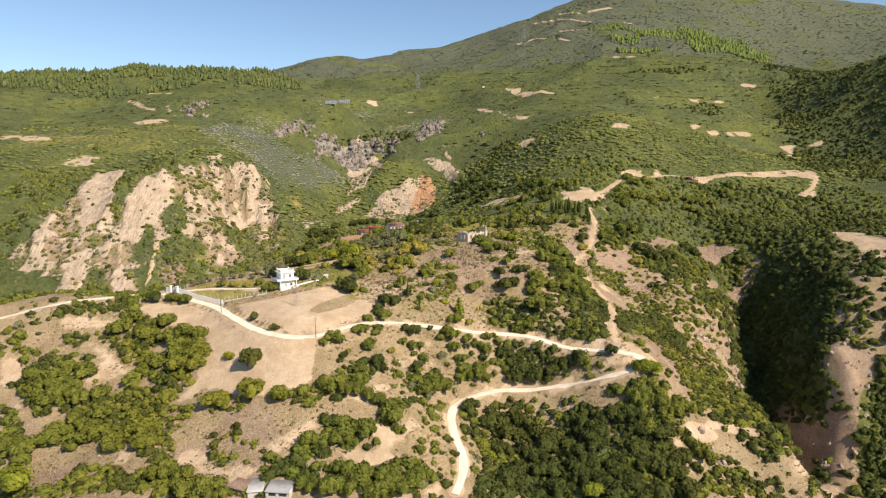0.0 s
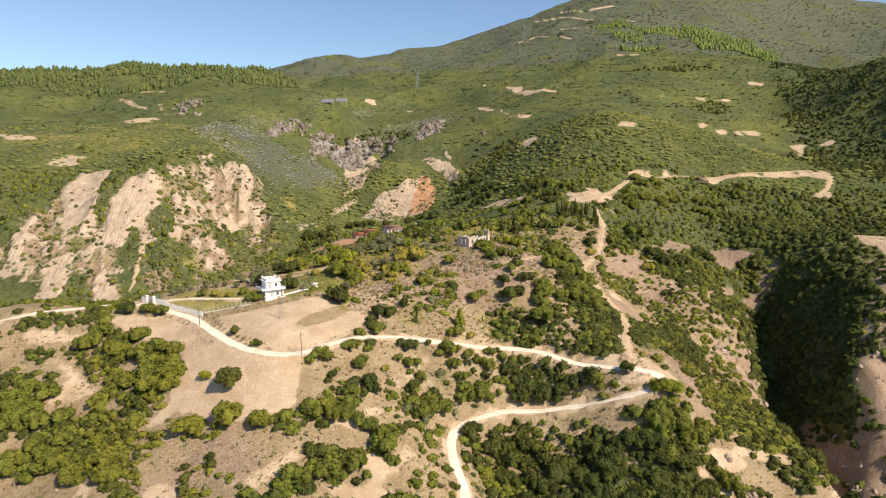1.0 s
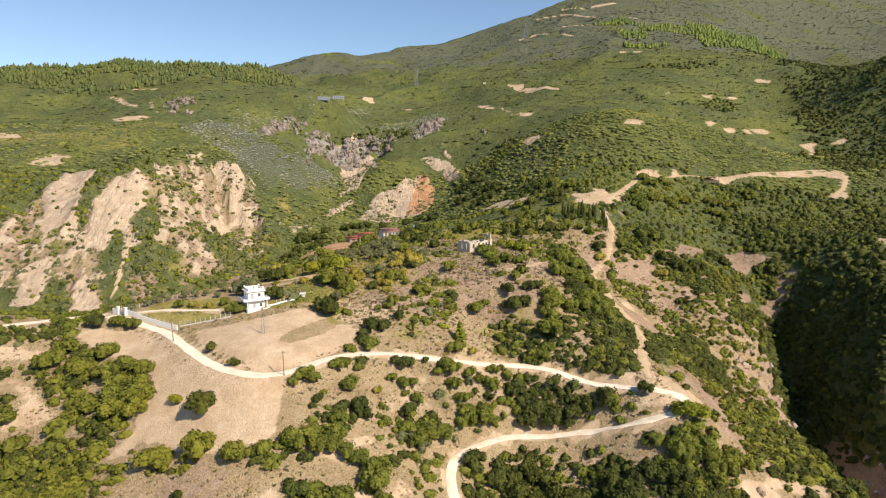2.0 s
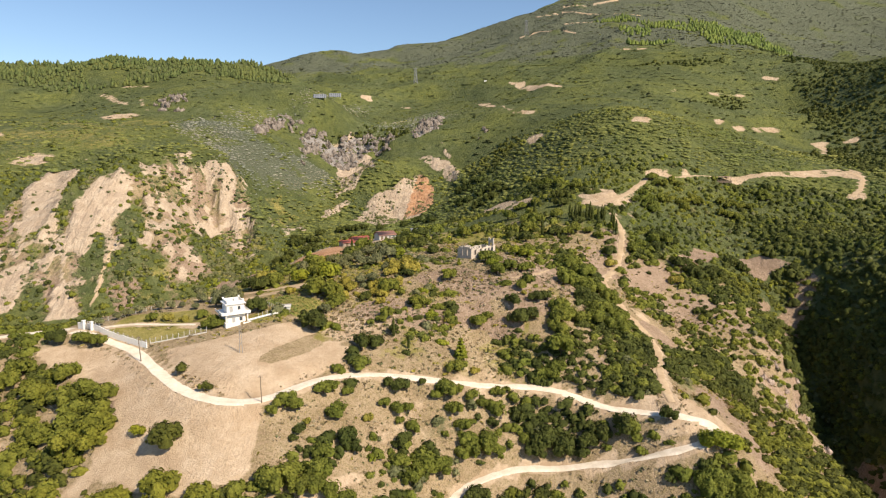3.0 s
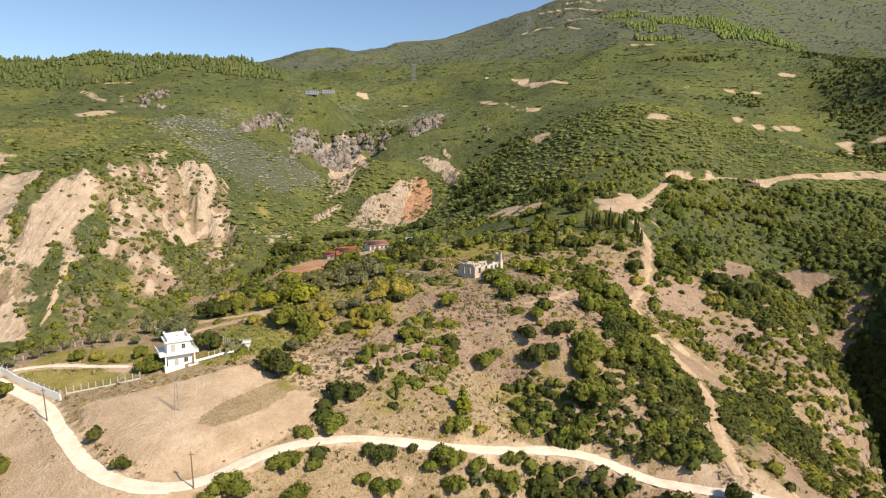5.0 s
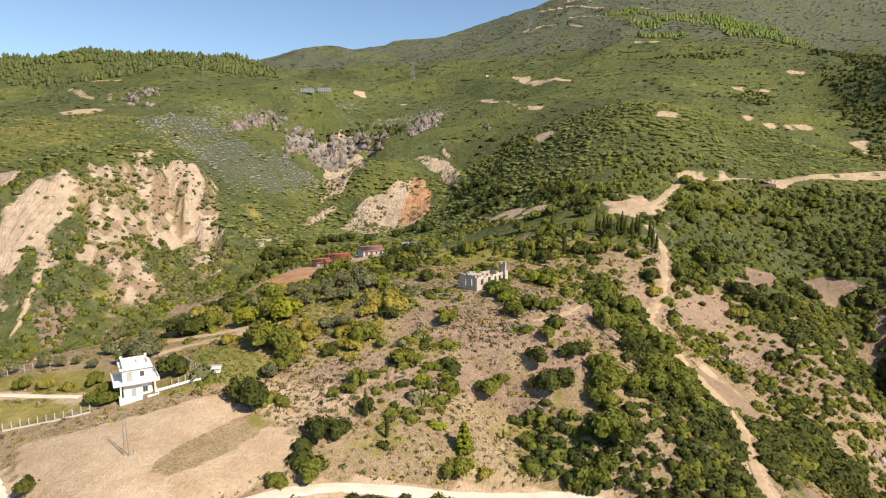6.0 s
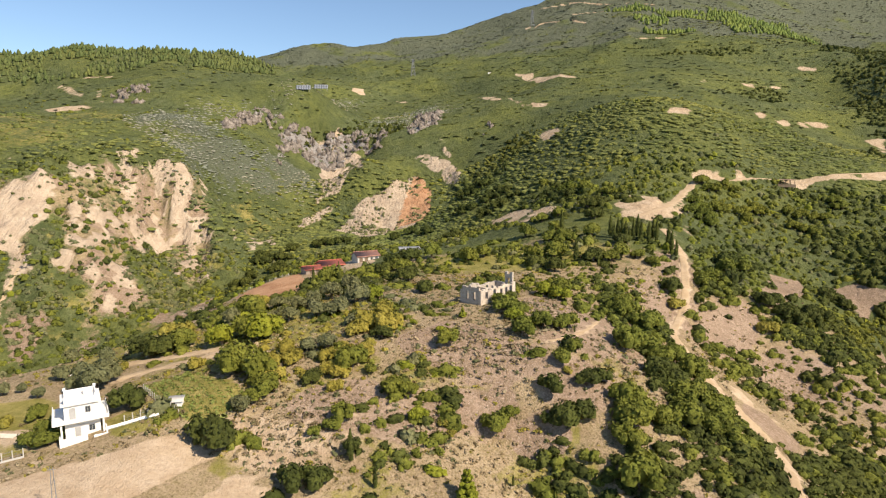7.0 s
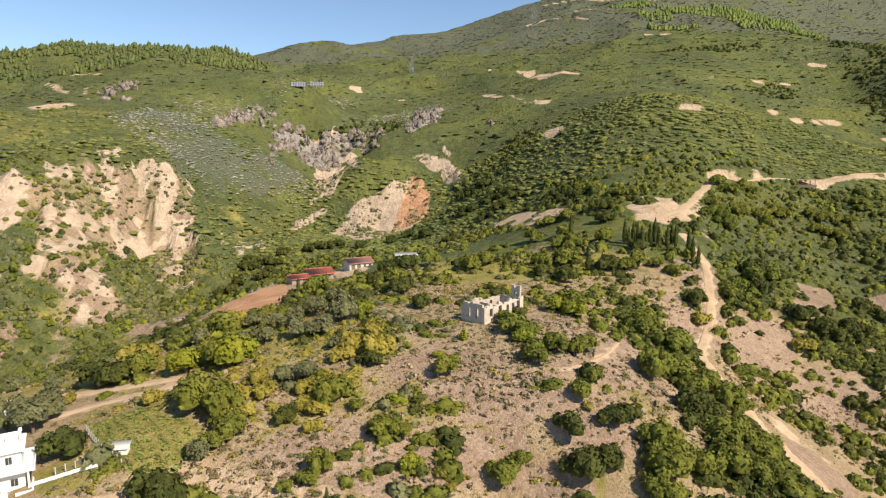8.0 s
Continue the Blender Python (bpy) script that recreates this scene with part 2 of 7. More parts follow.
SLOPES = [  # the far slopes behind the farm and the terraced hillside
    (-61, 612, 108), (-67, 561, 58), (-94, 524, 58), (-149, 688, 130), (-110, 734, 132), (-130, 670, 119), (-131, 748, 175), (-113, 818, 171), (-19, 612, 88), (-30, 565, 62), (-48, 690, 128), (60, 690, 150), (20, 520, 74), (88, 696, 158),
    (237, 494, 95), (212, 479, 86), (170, 542, 140), (298, 486, 85), (383, 660, 126), (153, 487, 114), (220, 519, 102), (157, 532, 136), (118, 560, 136), (330, 753, 181),
    (423, 832, 214), (424, 767, 167), (410, 690, 142), (466, 680, 172), (522, 700, 225), (575, 700, 255), (440, 610, 128), (505, 600, 190), (520, 540, 180), (650, 850, 260)]
HEIGHTS = [  # the ridges on the skyline and what lies behind them
    (587, 971, 247), (451, 1056, 309), (286, 985, 277), (198, 1195, 343), (351, 1310, 408), (-144, 1342, 322), (-230, 967, 226), (-450, 850, 234), (-475, 1150, 225),
    (-640, 850, 228), (-950, 950, 232), (-330, 890, 242), (-262, 930, 236), (-250, 1330, 332), (-60, 1420, 360), (60, 1430, 372), (200, 1480, 432), (420, 1560, 530), (700, 1650, 600),
    (900, 1500, 470), (780, 1250, 340), (1000, 1100, 330), (-900, 700, 170), (-1300, 1000, 250)]
OUTER = [  # the country beyond
    (-140, 60, -32), (-40, 60, -34), (60, 60, -42),
    (-1500, 2200, 180), (0, 2300, 420), (1300, 2600, 640), (2500, 1500, 420), (-2600, 1500, 120), (-2500, -300, -120), (0, -500, -120), (2500, -300, 60),
    (-600, 100, -60), (700, 150, 90), (-900, 400, 40), (-3500, 4500, 100), (0, 4500, 300), (3500, 4500, 400), (-3500, -1500, -150), (3500, -1500, -50), (0, -1500, -150)]


def thin_plate(p, q):
    r2 = (p[:, None, 0] - q[None, :, 0]) ** 2 + (p[:, None, 1] - q[None, :, 1]) ** 2 + 1e-9
    return 0.5 * r2 * np.log(r2)


FORMS = np.array(SPUR + TOP + SADDLE + GORGE + VALLEY + CLIFFS + SLOPES + HEIGHTS + OUTER, float)
XY = FORMS[:, :2] / 100.0
N_FORMS = len(FORMS)
SYSTEM = np.zeros((N_FORMS + 3, N_FORMS + 3))
SYSTEM[:N_FORMS, :N_FORMS] = thin_plate(XY, XY) + 0.004 * np.eye(N_FORMS)
SYSTEM[:N_FORMS, N_FORMS] = SYSTEM[N_FORMS, :N_FORMS] = 1
SYSTEM[:N_FORMS, N_FORMS + 1:] = XY
SYSTEM[N_FORMS + 1:, :N_FORMS] = XY.T
BEND = np.linalg.solve(SYSTEM, np.r_[FORMS[:, 2], 0, 0, 0])


def lattice(i, j, seed):
    h = (i * 374761393 + j * 668265263 + seed * 2147483647) & 0xFFFFFFFF
    h = ((h ^ (h >> 13)) * 1274126177) & 0xFFFFFFFF
    return ((h ^ (h >> 16)) & 0xFFFF) / 65535.0


def value_noise(x, y, seed=0):
    """Smooth noise from 0 to 1 with a grain of one unit."""
    i, j = np.floor(x).astype(np.int64), np.floor(y).astype(np.int64)
    u, v = x - i, y - j
    u, v = u * u * (3 - 2 * u), v * v * (3 - 2 * v)
    a, b = lattice(i, j, seed), lattice(i + 1, j, seed)
    c, d = lattice(i, j + 1, seed), lattice(i + 1, j + 1, seed)
    return (a * (1 - u) + b * u) * (1 - v) + (c * (1 - u) + d * u) * v


def fbm(x, y, size, octaves=4, seed=0):
    """Layered noise about zero, from -1 to 1, whose largest grain is size metres."""
    total, weight = 0.0, 0.0
    for k in range(octaves):
        total = total + (value_noise(x / size * 2 ** k + 17.3 * k, y / size * 2 ** k + 5.1 * k, seed + k) - 0.5) * 2 * 0.5 ** k
        weight += 0.5 ** k
    return total / weight


def smooth(a, b, x):
    t = np.clip((x - a) / (b - a), 0, 1)
    return t * t * (3 - 2 * t)


def blob(x, y, cx, cy, rx, ry, turn=0.0, edge=0.3, rag=0.25):
    """1 inside an oval with a ragged edge, 0 outside."""
    c, s = math.cos(math.radians(turn)), math.sin(math.radians(turn))
    u, v = ((x - cx) * c + (y - cy) * s) / rx, (-(x - cx) * s + (y - cy) * c) / ry
    r = np.sqrt(u * u + v * v) + rag * fbm(x, y, 0.9 * min(rx, ry) + 2, 3, 91)
    return 1 - smooth(1 - edge, 1 + edge * 0.5, r)


def land(x, y):
    """The broad form of the ground."""
    x, y = np.atleast_1d(np.asarray(x, float)), np.atleast_1d(np.asarray(y, float))
    out = np.empty(x.size)
    p = np.stack([x.ravel(), y.ravel()], 1) / 100.0
    for k in range(0, len(p), 20000):
        q = p[k:k + 20000]
        out[k:k + 20000] = thin_plate(q, XY) @ BEND[:N_FORMS] + BEND[N_FORMS] + q @ BEND[N_FORMS + 1:]
    return out.reshape(x.shape)


# ---- the plan: ways, fields, patches and plants, in metres ----
LEFT_ROAD = [(-169.0, 218.4), (-159.6, 220.8), (-149.8, 222.8), (-142.6, 229.0), (-131.0, 240.2), (-123.0, 241.6), (-115.5, 239.5)]  # dirt road along the edge of the spur
UPPER_ROAD = [(-114.7, 237.1), (-101.8, 231.5), (-89.6, 224.8), (-78.5, 213.6), (-67.6, 203.0), (-58.7, 197.5), (-51.0, 196.0), (-44.4, 197.6), (-39.7, 201.7), (-35.0, 207.3), (-28.3, 212.9), (-19.2, 217.0), (-9.6, 218.6), (0.3, 219.0), (10.3, 221.0), (20.8, 225.0), (29.5, 225.8), (37.7, 223.3), (43.6, 219.5), (49.3, 216.1), (56.4, 212.9), (63.2, 209.7), (69.6, 208.1), (74.0, 208.9), (73.9, 205.9), (70.2, 201.9), (65.6, 199.8)]  # pale dirt road past the house
LOWER_ROAD = [(70.9, 202.2), (67.4, 200.8), (61.3, 200.1), (51.9, 202.3), (40.4, 205.5), (24.0, 206.6), (15.5, 203.7), (7.2, 199.3), (3.1, 194.8), (2.5, 189.7), (3.8, 180.1), (6.4, 175.3), (6.5, 168.0), (4.6, 160.1), (3.0, 155.1)]  # its lower leg below the hairpin
SADDLE_ROAD = [(83.3, 384.3), (102.5, 402.2), (126.5, 439.8), (141.4, 457.7), (160.8, 460.3), (195.8, 481.7), (232.8, 492.0), (278.5, 516.2), (315.5, 537.6), (325.0, 527.9), (320.3, 507.6), (301.9, 482.6), (285.6, 468.6)]  # road across the saddle
VINE_TRACK = [(-89.6, 271.6), (-81.9, 272.4), (-73.3, 272.1), (-63.5, 271.6), (-50.7, 271.9)]  # track behind the house
VINE_TRACK_2 = [(-71.0, 262.0), (-64.5, 265.0), (-56.4, 266.6), (-50.0, 268.4)]
PATH_RUIN = [(26.8, 266.7), (32.8, 270.8), (38.1, 277.4), (43.6, 287.7)]
SLIDES_CLEAN = [[(-284, 457), (-283, 466), (-282, 482), (-266, 490), (-258, 482), (-259, 472), (-254, 458), (-239, 428), (-237, 417), (-238, 411), (-244, 407), (-248, 405)],
    [(-228, 444), (-224, 449), (-213, 445), (-207, 445), (-201, 441), (-198, 434), (-200, 423), (-202, 418), (-208, 409), (-213, 405), (-216, 401), (-224, 402), (-226, 408), (-227, 415), (-226, 419), (-227, 428), (-227, 435)],
    [(-224, 402), (-217, 402), (-217, 395), (-214, 386), (-209, 380), (-202, 374), (-195, 365), (-193, 362), (-209, 358), (-209, 364), (-211, 372), (-214, 383), (-219, 391)],
    [(-243, 360), (-245, 386), (-240, 391), (-231, 375), (-228, 362)]]  # smooth slides of pale marl
MARL_FACES = [[(-174, 494), (-169, 503), (-157, 508), (-152, 518), (-144, 503), (-142, 491), (-152, 492), (-158, 486), (-167, 490)],
    [(-212, 474), (-206, 487), (-199, 483), (-200, 477), (-204, 461)],
    [(-201, 501), (-191, 515), (-187, 504), (-193, 500)],
    [(-188, 491), (-182, 496), (-180, 495), (-180, 485), (-181, 470), (-182, 460), (-185, 463), (-185, 479)],
    [(-182, 500), (-183, 510), (-175, 516), (-166, 518), (-160, 512), (-161, 508), (-167, 503), (-175, 508)],
    [(-189, 427), (-183, 439), (-176, 420), (-177, 416), (-182, 424)],
    [(-165, 416), (-159, 417), (-152, 407), (-146, 400), (-152, 401), (-159, 409)],
    [(-142, 417), (-135, 417), (-134, 409)],
    [(-126, 417), (-111, 416), (-106, 409), (-122, 408)],
    [(-122, 498), (-118, 545), (-100, 492), (-115, 486)],
    [(-135, 509), (-134, 538), (-125, 492)],
    [(-313, 499), (-299, 508), (-294, 498), (-297, 488), (-307, 490)],
    [(-266, 502), (-262, 501), (-223, 455), (-226, 454)]]  # smaller pale faces
CLIFF_BODY = [[(-248, 405), (-217, 359), (-194, 364), (-167, 393), (-144, 404), (-124, 452), (-135, 488), (-151, 528), (-163, 526), (-168, 520), (-184, 507), (-204, 490), (-207, 458), (-224, 450), (-258, 482), (-239, 428), (-238, 411)],
    [(-287, 376), (-281, 403), (-282, 443), (-276, 464), (-258, 462), (-238, 405), (-214, 362)]]  # the broken cliffs between them
CLIFF_SCRUB = [[(-206.0, 455.0), (-200.6, 474.1), (-189.9, 485.0), (-185.3, 478.2), (-186.4, 460.5), (-195.9, 465.2), (-201.3, 450.3)],
    [(-184.8, 498.1), (-178.7, 505.0), (-174.8, 498.6), (-176.9, 482.0), (-181.1, 482.0), (-181.5, 493.3)],
    [(-164.5, 446.7), (-155.6, 454.6), (-144.0, 441.4), (-128.9, 438.7), (-119.9, 423.4), (-127.7, 410.6), (-141.6, 418.2), (-150.0, 419.6)],
    [(-173.4, 424.0), (-173.2, 461.4), (-164.5, 446.7), (-166.6, 422.9)],
    [(-199.9, 429.4), (-192.1, 436.1), (-182.2, 416.9), (-191.9, 407.8), (-194.8, 421.1)],
    [(-195.1, 402.3), (-181.0, 407.9), (-167.9, 413.1), (-161.7, 410.4), (-153.8, 402.0), (-186.3, 388.2)],
    [(-147.7, 486.1), (-134.2, 485.2), (-118.6, 476.1), (-115.4, 461.7), (-131.8, 465.0)]]  # bushy patches between the pale faces
CLIFF_APRON = [(-204.3, 405.5), (-175.5, 409.2), (-149.2, 424.5), (-129.3, 452.1), (-102.4, 428.0), (-66.0, 298.2), (-79.4, 289.3), (-154.0, 371.2), (-177.6, 364.9)]  # washed soil and scrub under the cliffs
BOWL_GRASS = [(-153.3, 534.3), (-138.3, 566.3), (-107.3, 565.3), (-98.2, 508.0), (-115.2, 490.8), (-136.7, 506.4)]  # olive grass in the bowl beside the cliffs
CLIFF_GREEN = [[(-201, 431), (-195, 436), (-185, 419), (-183, 405), (-192, 409), (-197, 420)],
    [(-207, 411), (-202, 410), (-197, 395), (-200, 388), (-204, 387), (-208, 397)],
    [(-197, 399), (-171, 409), (-165, 401), (-164, 387), (-192, 368), (-200, 379), (-191, 387)],
    [(-165, 447), (-167, 477), (-133, 437), (-121, 442), (-128, 421), (-142, 423), (-154, 428)],
    [(-262, 471), (-249, 476), (-228, 433), (-230, 416), (-237, 419)],
    [(-230, 378), (-221, 376), (-214, 362), (-218, 360)]]  # scrub and grass on the cliffs
SAGE_SLOPE = [[(-246, 610), (-227, 625), (-197, 626), (-168, 597), (-150, 602), (-127, 632), (-109, 629), (-94, 593), (-107, 582), (-125, 576), (-141, 566), (-152, 544), (-158, 518), (-163, 516), (-191, 555), (-223, 578)]]  # slope of grey sage scrub
SAGE_THIN = [[(-214, 658), (-160, 729), (-111, 909), (-104, 857), (-158, 717), (-186, 656), (-197, 626)],
    [(-82, 788), (-9, 879), (12, 770), (-38, 725), (-78, 758)]]  # thinner sage
CRAG_FACES = [[(-171, 608), (-182, 677), (-169, 714), (-153, 712), (-146, 693), (-158, 692), (-171, 679)],
    [(-149, 692), (-133, 715), (-112, 728), (-88, 734), (-82, 684), (-91, 669), (-106, 658), (-119, 658), (-129, 664), (-132, 642), (-130, 611)],
    [(-112, 732), (-84, 754), (-57, 737), (-52, 678), (-72, 703), (-90, 700)],
    [(-33, 700), (-25, 790), (-4, 777), (2, 731), (-13, 699), (-24, 688)]]  # grey crags
PINK_CRAG = [[(-302, 690), (-296, 720), (-274, 710), (-242, 655), (-239, 641), (-269, 638)],
    [(24, 663), (33, 677), (48, 690), (48, 652), (37, 649)]]  # brown-pink crags
STREAM_SLIPS = [[(-106, 658), (-101, 677), (-77, 695), (-66, 670), (-61, 604), (-72, 610), (-75, 599), (-79, 590), (-88, 587), (-95, 584), (-96, 600)],
    [(-103, 551), (-102, 566), (-88, 581), (-79, 587), (-82, 578), (-94, 563)],
    [(-25, 647), (-12, 651), (5, 638), (10, 632), (17, 618), (15, 598), (9, 598), (2, 616), (-9, 630)],
    [(-1, 673), (5, 661), (10, 641), (7, 639), (2, 652)]]  # slips beside the stream
MID_SLIP = [[(-40, 595), (-24, 620), (-13, 613), (-8, 598), (-8, 568), (-12, 559), (-21, 545), (-36, 538), (-50, 508), (-63, 544), (-77, 551), (-67, 573), (-59, 583)]]  # the slip behind the farm
RUST_SIDE = [[(-24, 620), (-13, 613), (-6, 598), (-6, 568), (-14, 555), (-28, 554), (-36, 544), (-28, 578)]]  # its rusty side
FAR_FIELDS = [[(43, 875), (63, 838), (71, 736), (70, 724), (54, 815)],
    [(70, 724), (87, 701), (100, 690), (93, 682), (75, 700)],
    [(92, 916), (115, 907), (127, 838), (147, 796), (144, 783), (121, 801), (107, 848), (101, 892)],
    [(151, 538), (168, 541), (168, 535), (162, 529), (149, 529)],
    [(306, 759), (328, 767), (379, 808), (366, 789), (324, 745), (309, 746)],
    [(265, 642), (283, 660), (268, 629), (260, 626)],
    [(311, 663), (347, 681), (360, 684), (356, 678), (313, 649), (309, 652)],
    [(284, 646), (304, 665), (301, 652), (276, 619)]]  # bare fields on the far slopes
FAR_FIELDS_2 = [[(411, 847), (436, 845), (439, 832), (410, 837)],
    [(247, 727), (268, 753), (267, 743)],
    [(368, 659), (383, 661), (392, 662), (384, 648), (360, 615), (352, 613), (372, 642)],
    [(401, 654), (420, 659), (418, 652), (402, 644)],
    [(76, 617), (91, 599), (89, 574), (80, 577), (76, 600)],
    [(-116, 919), (-115, 995), (-100, 920), (-105, 914)],
    [(-61, 922), (-33, 912), (-17, 918), (-40, 894)],
    [(-415, 785), (-388, 771), (-324, 686), (-326, 679), (-388, 760)],
    [(-347, 743), (-328, 718), (-288, 649), (-299, 660)],
    [(-390, 795), (-350, 781), (-347, 776), (-387, 789)]]  # more bare fields and scars
SADDLE_YARDS = [[(83, 416), (87, 421), (110, 430), (106, 416), (107, 404), (121, 423), (120, 415), (107, 396), (112, 390), (107, 377), (90, 362), (97, 382), (93, 382), (82, 382), (78, 381)],
    [(135, 460), (156, 468), (175, 477), (179, 477), (174, 470), (152, 456), (138, 457)],
    [(204, 489), (250, 500), (297, 526), (302, 523), (327, 548), (335, 533), (326, 513), (318, 507), (300, 513), (264, 497), (218, 484), (212, 480), (204, 480)],
    [(284, 472), (301, 475), (292, 463), (282, 464)],
    [(31, 487), (45, 470), (64, 430), (68, 415), (59, 419), (40, 424), (30, 462)]]  # bare yards and terraces on the saddle
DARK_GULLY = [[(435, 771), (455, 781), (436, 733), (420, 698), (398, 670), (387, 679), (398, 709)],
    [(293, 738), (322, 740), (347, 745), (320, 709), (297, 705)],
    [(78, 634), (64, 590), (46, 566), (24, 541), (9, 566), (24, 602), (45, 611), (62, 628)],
    [(-142, 700), (-113, 735), (-38, 729), (-39, 699), (-54, 703), (-112, 730), (-139, 700)]]  # dark wooded gullies; the right-hand ravine is also darkened for its shade
MOUNTAIN_TRACK_A = [(158, 1280), (193, 1291), (237, 1156)]
MOUNTAIN_TRACK_B = [(221, 1513), (277, 1464), (315, 1359), (355, 1294), (387, 1255)]
MOUNTAIN_TRACK_C = [(251, 1302), (303, 1241)]
MOUNTAIN_TRACK_D = [(260, 988), (305, 973)]
MOUNTAIN_TRACK_E = [(288, 1522), (326, 1456), (399, 1448)]
FOOT_TRACK = [(65, 214.7), (65.4, 218.3), (66.1, 225.1), (68.6, 234.2), (73.2, 248), (73.5, 256.2), (72.3, 264.6), (69.8, 268.7), (68.2, 277.7), (67.4, 289.9), (67.4, 298.7), (78.1, 316.8), (84.2, 330.5), (89.4, 346), (90.8, 359.4), (91.8, 374.2)]  # track up to the saddle
CLIFF_TRACK = [(-196.2, 406), (-195.9, 397.5), (-193.6, 386.4), (-191.1, 379), (-191.2, 368.9)]  # goat track below the cliffs
THICKETS_LEFT = [[(-149.7, 189.6), (-138, 183.6), (-132.9, 178.4), (-135.3, 168.6)],
    [(-150.4, 196.4), (-144.9, 207.1), (-131.7, 202), (-123.4, 194.1), (-123.2, 186.9), (-132.3, 183.3)],
    [(-127.8, 173.2), (-125.8, 181.8), (-115.5, 190.2), (-99.2, 188.6), (-84, 184.3), (-77.7, 177.7), (-80.5, 171.2), (-92.1, 173.4), (-92.7, 167.4), (-101.8, 168.1), (-113.2, 179), (-119.5, 174.2)],
    [(-96.1, 174.4), (-85, 173.5), (-80, 165.8), (-74.3, 156.3), (-79.2, 156.4), (-87.9, 161.1)],
    [(-128.5, 159), (-123.9, 162), (-112.5, 157.5), (-105.9, 163.2), (-85.7, 156.5), (-72.6, 152.1), (-70.8, 147.9)],
    [(-142.7, 210.5), (-134.3, 214), (-111.2, 210.1), (-104.5, 204.6), (-100.3, 195.2), (-87.6, 193.3), (-82.8, 186.1), (-94.9, 187.6), (-105.8, 198.4), (-118.5, 203.8)]]
THICKETS_ROAD = [[(-102.4, 209), (-99.7, 212.5), (-87.2, 207.8), (-82.7, 198.5), (-83.2, 192.1), (-93.2, 197.4)],
    [(-126.4, 221.4), (-113.7, 219.9), (-106.1, 215.1), (-103.3, 206.5), (-113.5, 210.5)],
    [(-158, 218.5), (-148.4, 220.4), (-137.1, 239.2), (-122.8, 234.1), (-120.5, 225), (-137.5, 219.9), (-154.9, 216.8)],
    [(-75, 175.3), (-71.6, 181.2), (-62.5, 181.3), (-60.3, 173.9), (-67.3, 173.8)],
    [(-58.1, 178.5), (-47.4, 179.2), (-35.2, 181), (-32.5, 175.5), (-38.9, 172.4), (-53.4, 174.5)]]
THICKETS_FRONT = [[(-37, 171.5), (-24.7, 169.4), (-14.8, 174.2), (-12.6, 167.5), (-23.7, 161.6), (-32.1, 162.4), (-36.1, 166.4)],
    [(-46, 159), (-35.5, 163.2), (-32.7, 157), (-26, 154.7), (-26.8, 149.4), (-37.3, 148.3), (-43, 153.1)],
    [(-54.7, 155.4), (-48.9, 157.6), (-43.4, 154.9), (-45.3, 149.9), (-53.8, 152.3)],
    [(-34.9, 190.2), (-25.9, 194.1), (-21.6, 189.7), (-28.2, 182.7), (-33.7, 183.2)],
    [(-22.6, 153.2), (-17, 159.9), (-3.9, 159.4), (-6.9, 152.9), (-19, 148.3)],
    [(-12.5, 195.4), (-2.9, 205.6), (0, 197.6), (-8.4, 190.9)]]
FOOT_WOOD = [[(13.1, 196.9), (23.7, 203.5), (36, 203.3), (39.5, 199.9), (43.7, 201.3), (57.3, 192.2), (62, 188.2), (80, 190.3), (84.7, 187.4), (84.6, 182.4), (75.1, 176.8), (69, 169.7), (70.6, 164.7), (7.4, 156.8), (13.3, 170.7), (12.5, 186.1)],
    [(63.3, 196.8), (79.6, 200.7), (77, 190.4), (62.3, 189.5)],
    [(101.9, 246.5), (112.6, 237), (119.7, 226.4), (115.4, 197.7), (113.4, 185.2), (109.3, 179.1), (102.7, 184.6), (97.2, 189.3), (88.9, 192.9), (85.2, 204.3)],
    [(81.8, 180), (95, 180.1), (110.6, 174.7), (112.7, 171.8), (70.6, 164.7), (75, 171.8)]]
THICKETS_SPINE = [[(47.2, 305.3), (54.1, 316.9), (57.2, 300.2), (66.6, 302.1), (67.4, 290), (70.4, 276.4), (68.5, 262), (54.7, 253.1), (50.1, 255.9), (47.6, 260.3), (58, 275.1), (50.5, 272.6), (47.1, 288.8)],
    [(17.2, 242.9), (24.1, 245.2), (36.8, 242.3), (48.6, 249.8), (54.7, 253.1), (67.7, 259.8), (74, 256.7), (68.3, 237.6), (62.6, 226.8), (66.1, 222.4), (63.6, 218.3), (54, 219.1), (48.7, 220.4), (45, 222.9), (34.2, 227.7), (23.6, 228.6), (18.3, 228.9), (19.7, 235.3)],
    [(21.6, 218.9), (25.6, 221.8), (33.3, 223.8), (39.6, 218.8), (45.7, 215.1), (47.9, 213.3), (46.4, 210), (42.8, 211.5), (41.4, 208.7), (25.3, 209.6), (21.6, 212.7)]]
THICKETS_FLANK = [[(77, 255), (85.9, 263), (85.5, 251.4), (73.3, 230.2), (69.1, 227.9), (71.1, 234.6)],
    [(88, 263.3), (99.3, 271), (106.8, 266.3), (109.6, 260.7), (108.3, 248.4), (98.8, 235.2), (86.1, 221.5), (95.4, 241), (87.6, 239.5), (91, 253.4), (83.9, 249.9)],
    [(88.2, 335.4), (104.5, 345.3), (102.9, 333.8), (89.6, 324.1)],
    [(107.9, 321.1), (126, 334.4), (141.7, 340), (154.3, 338.1), (132.2, 307.1), (120.7, 312.3), (108.9, 311.7)],
    [(132.8, 303.9), (159.6, 337.2), (183.4, 348.7), (178.4, 343.8), (130.9, 288.6)],
    [(175.9, 366.3), (189.5, 365.9), (187.7, 357.4), (177.4, 358.2)]]
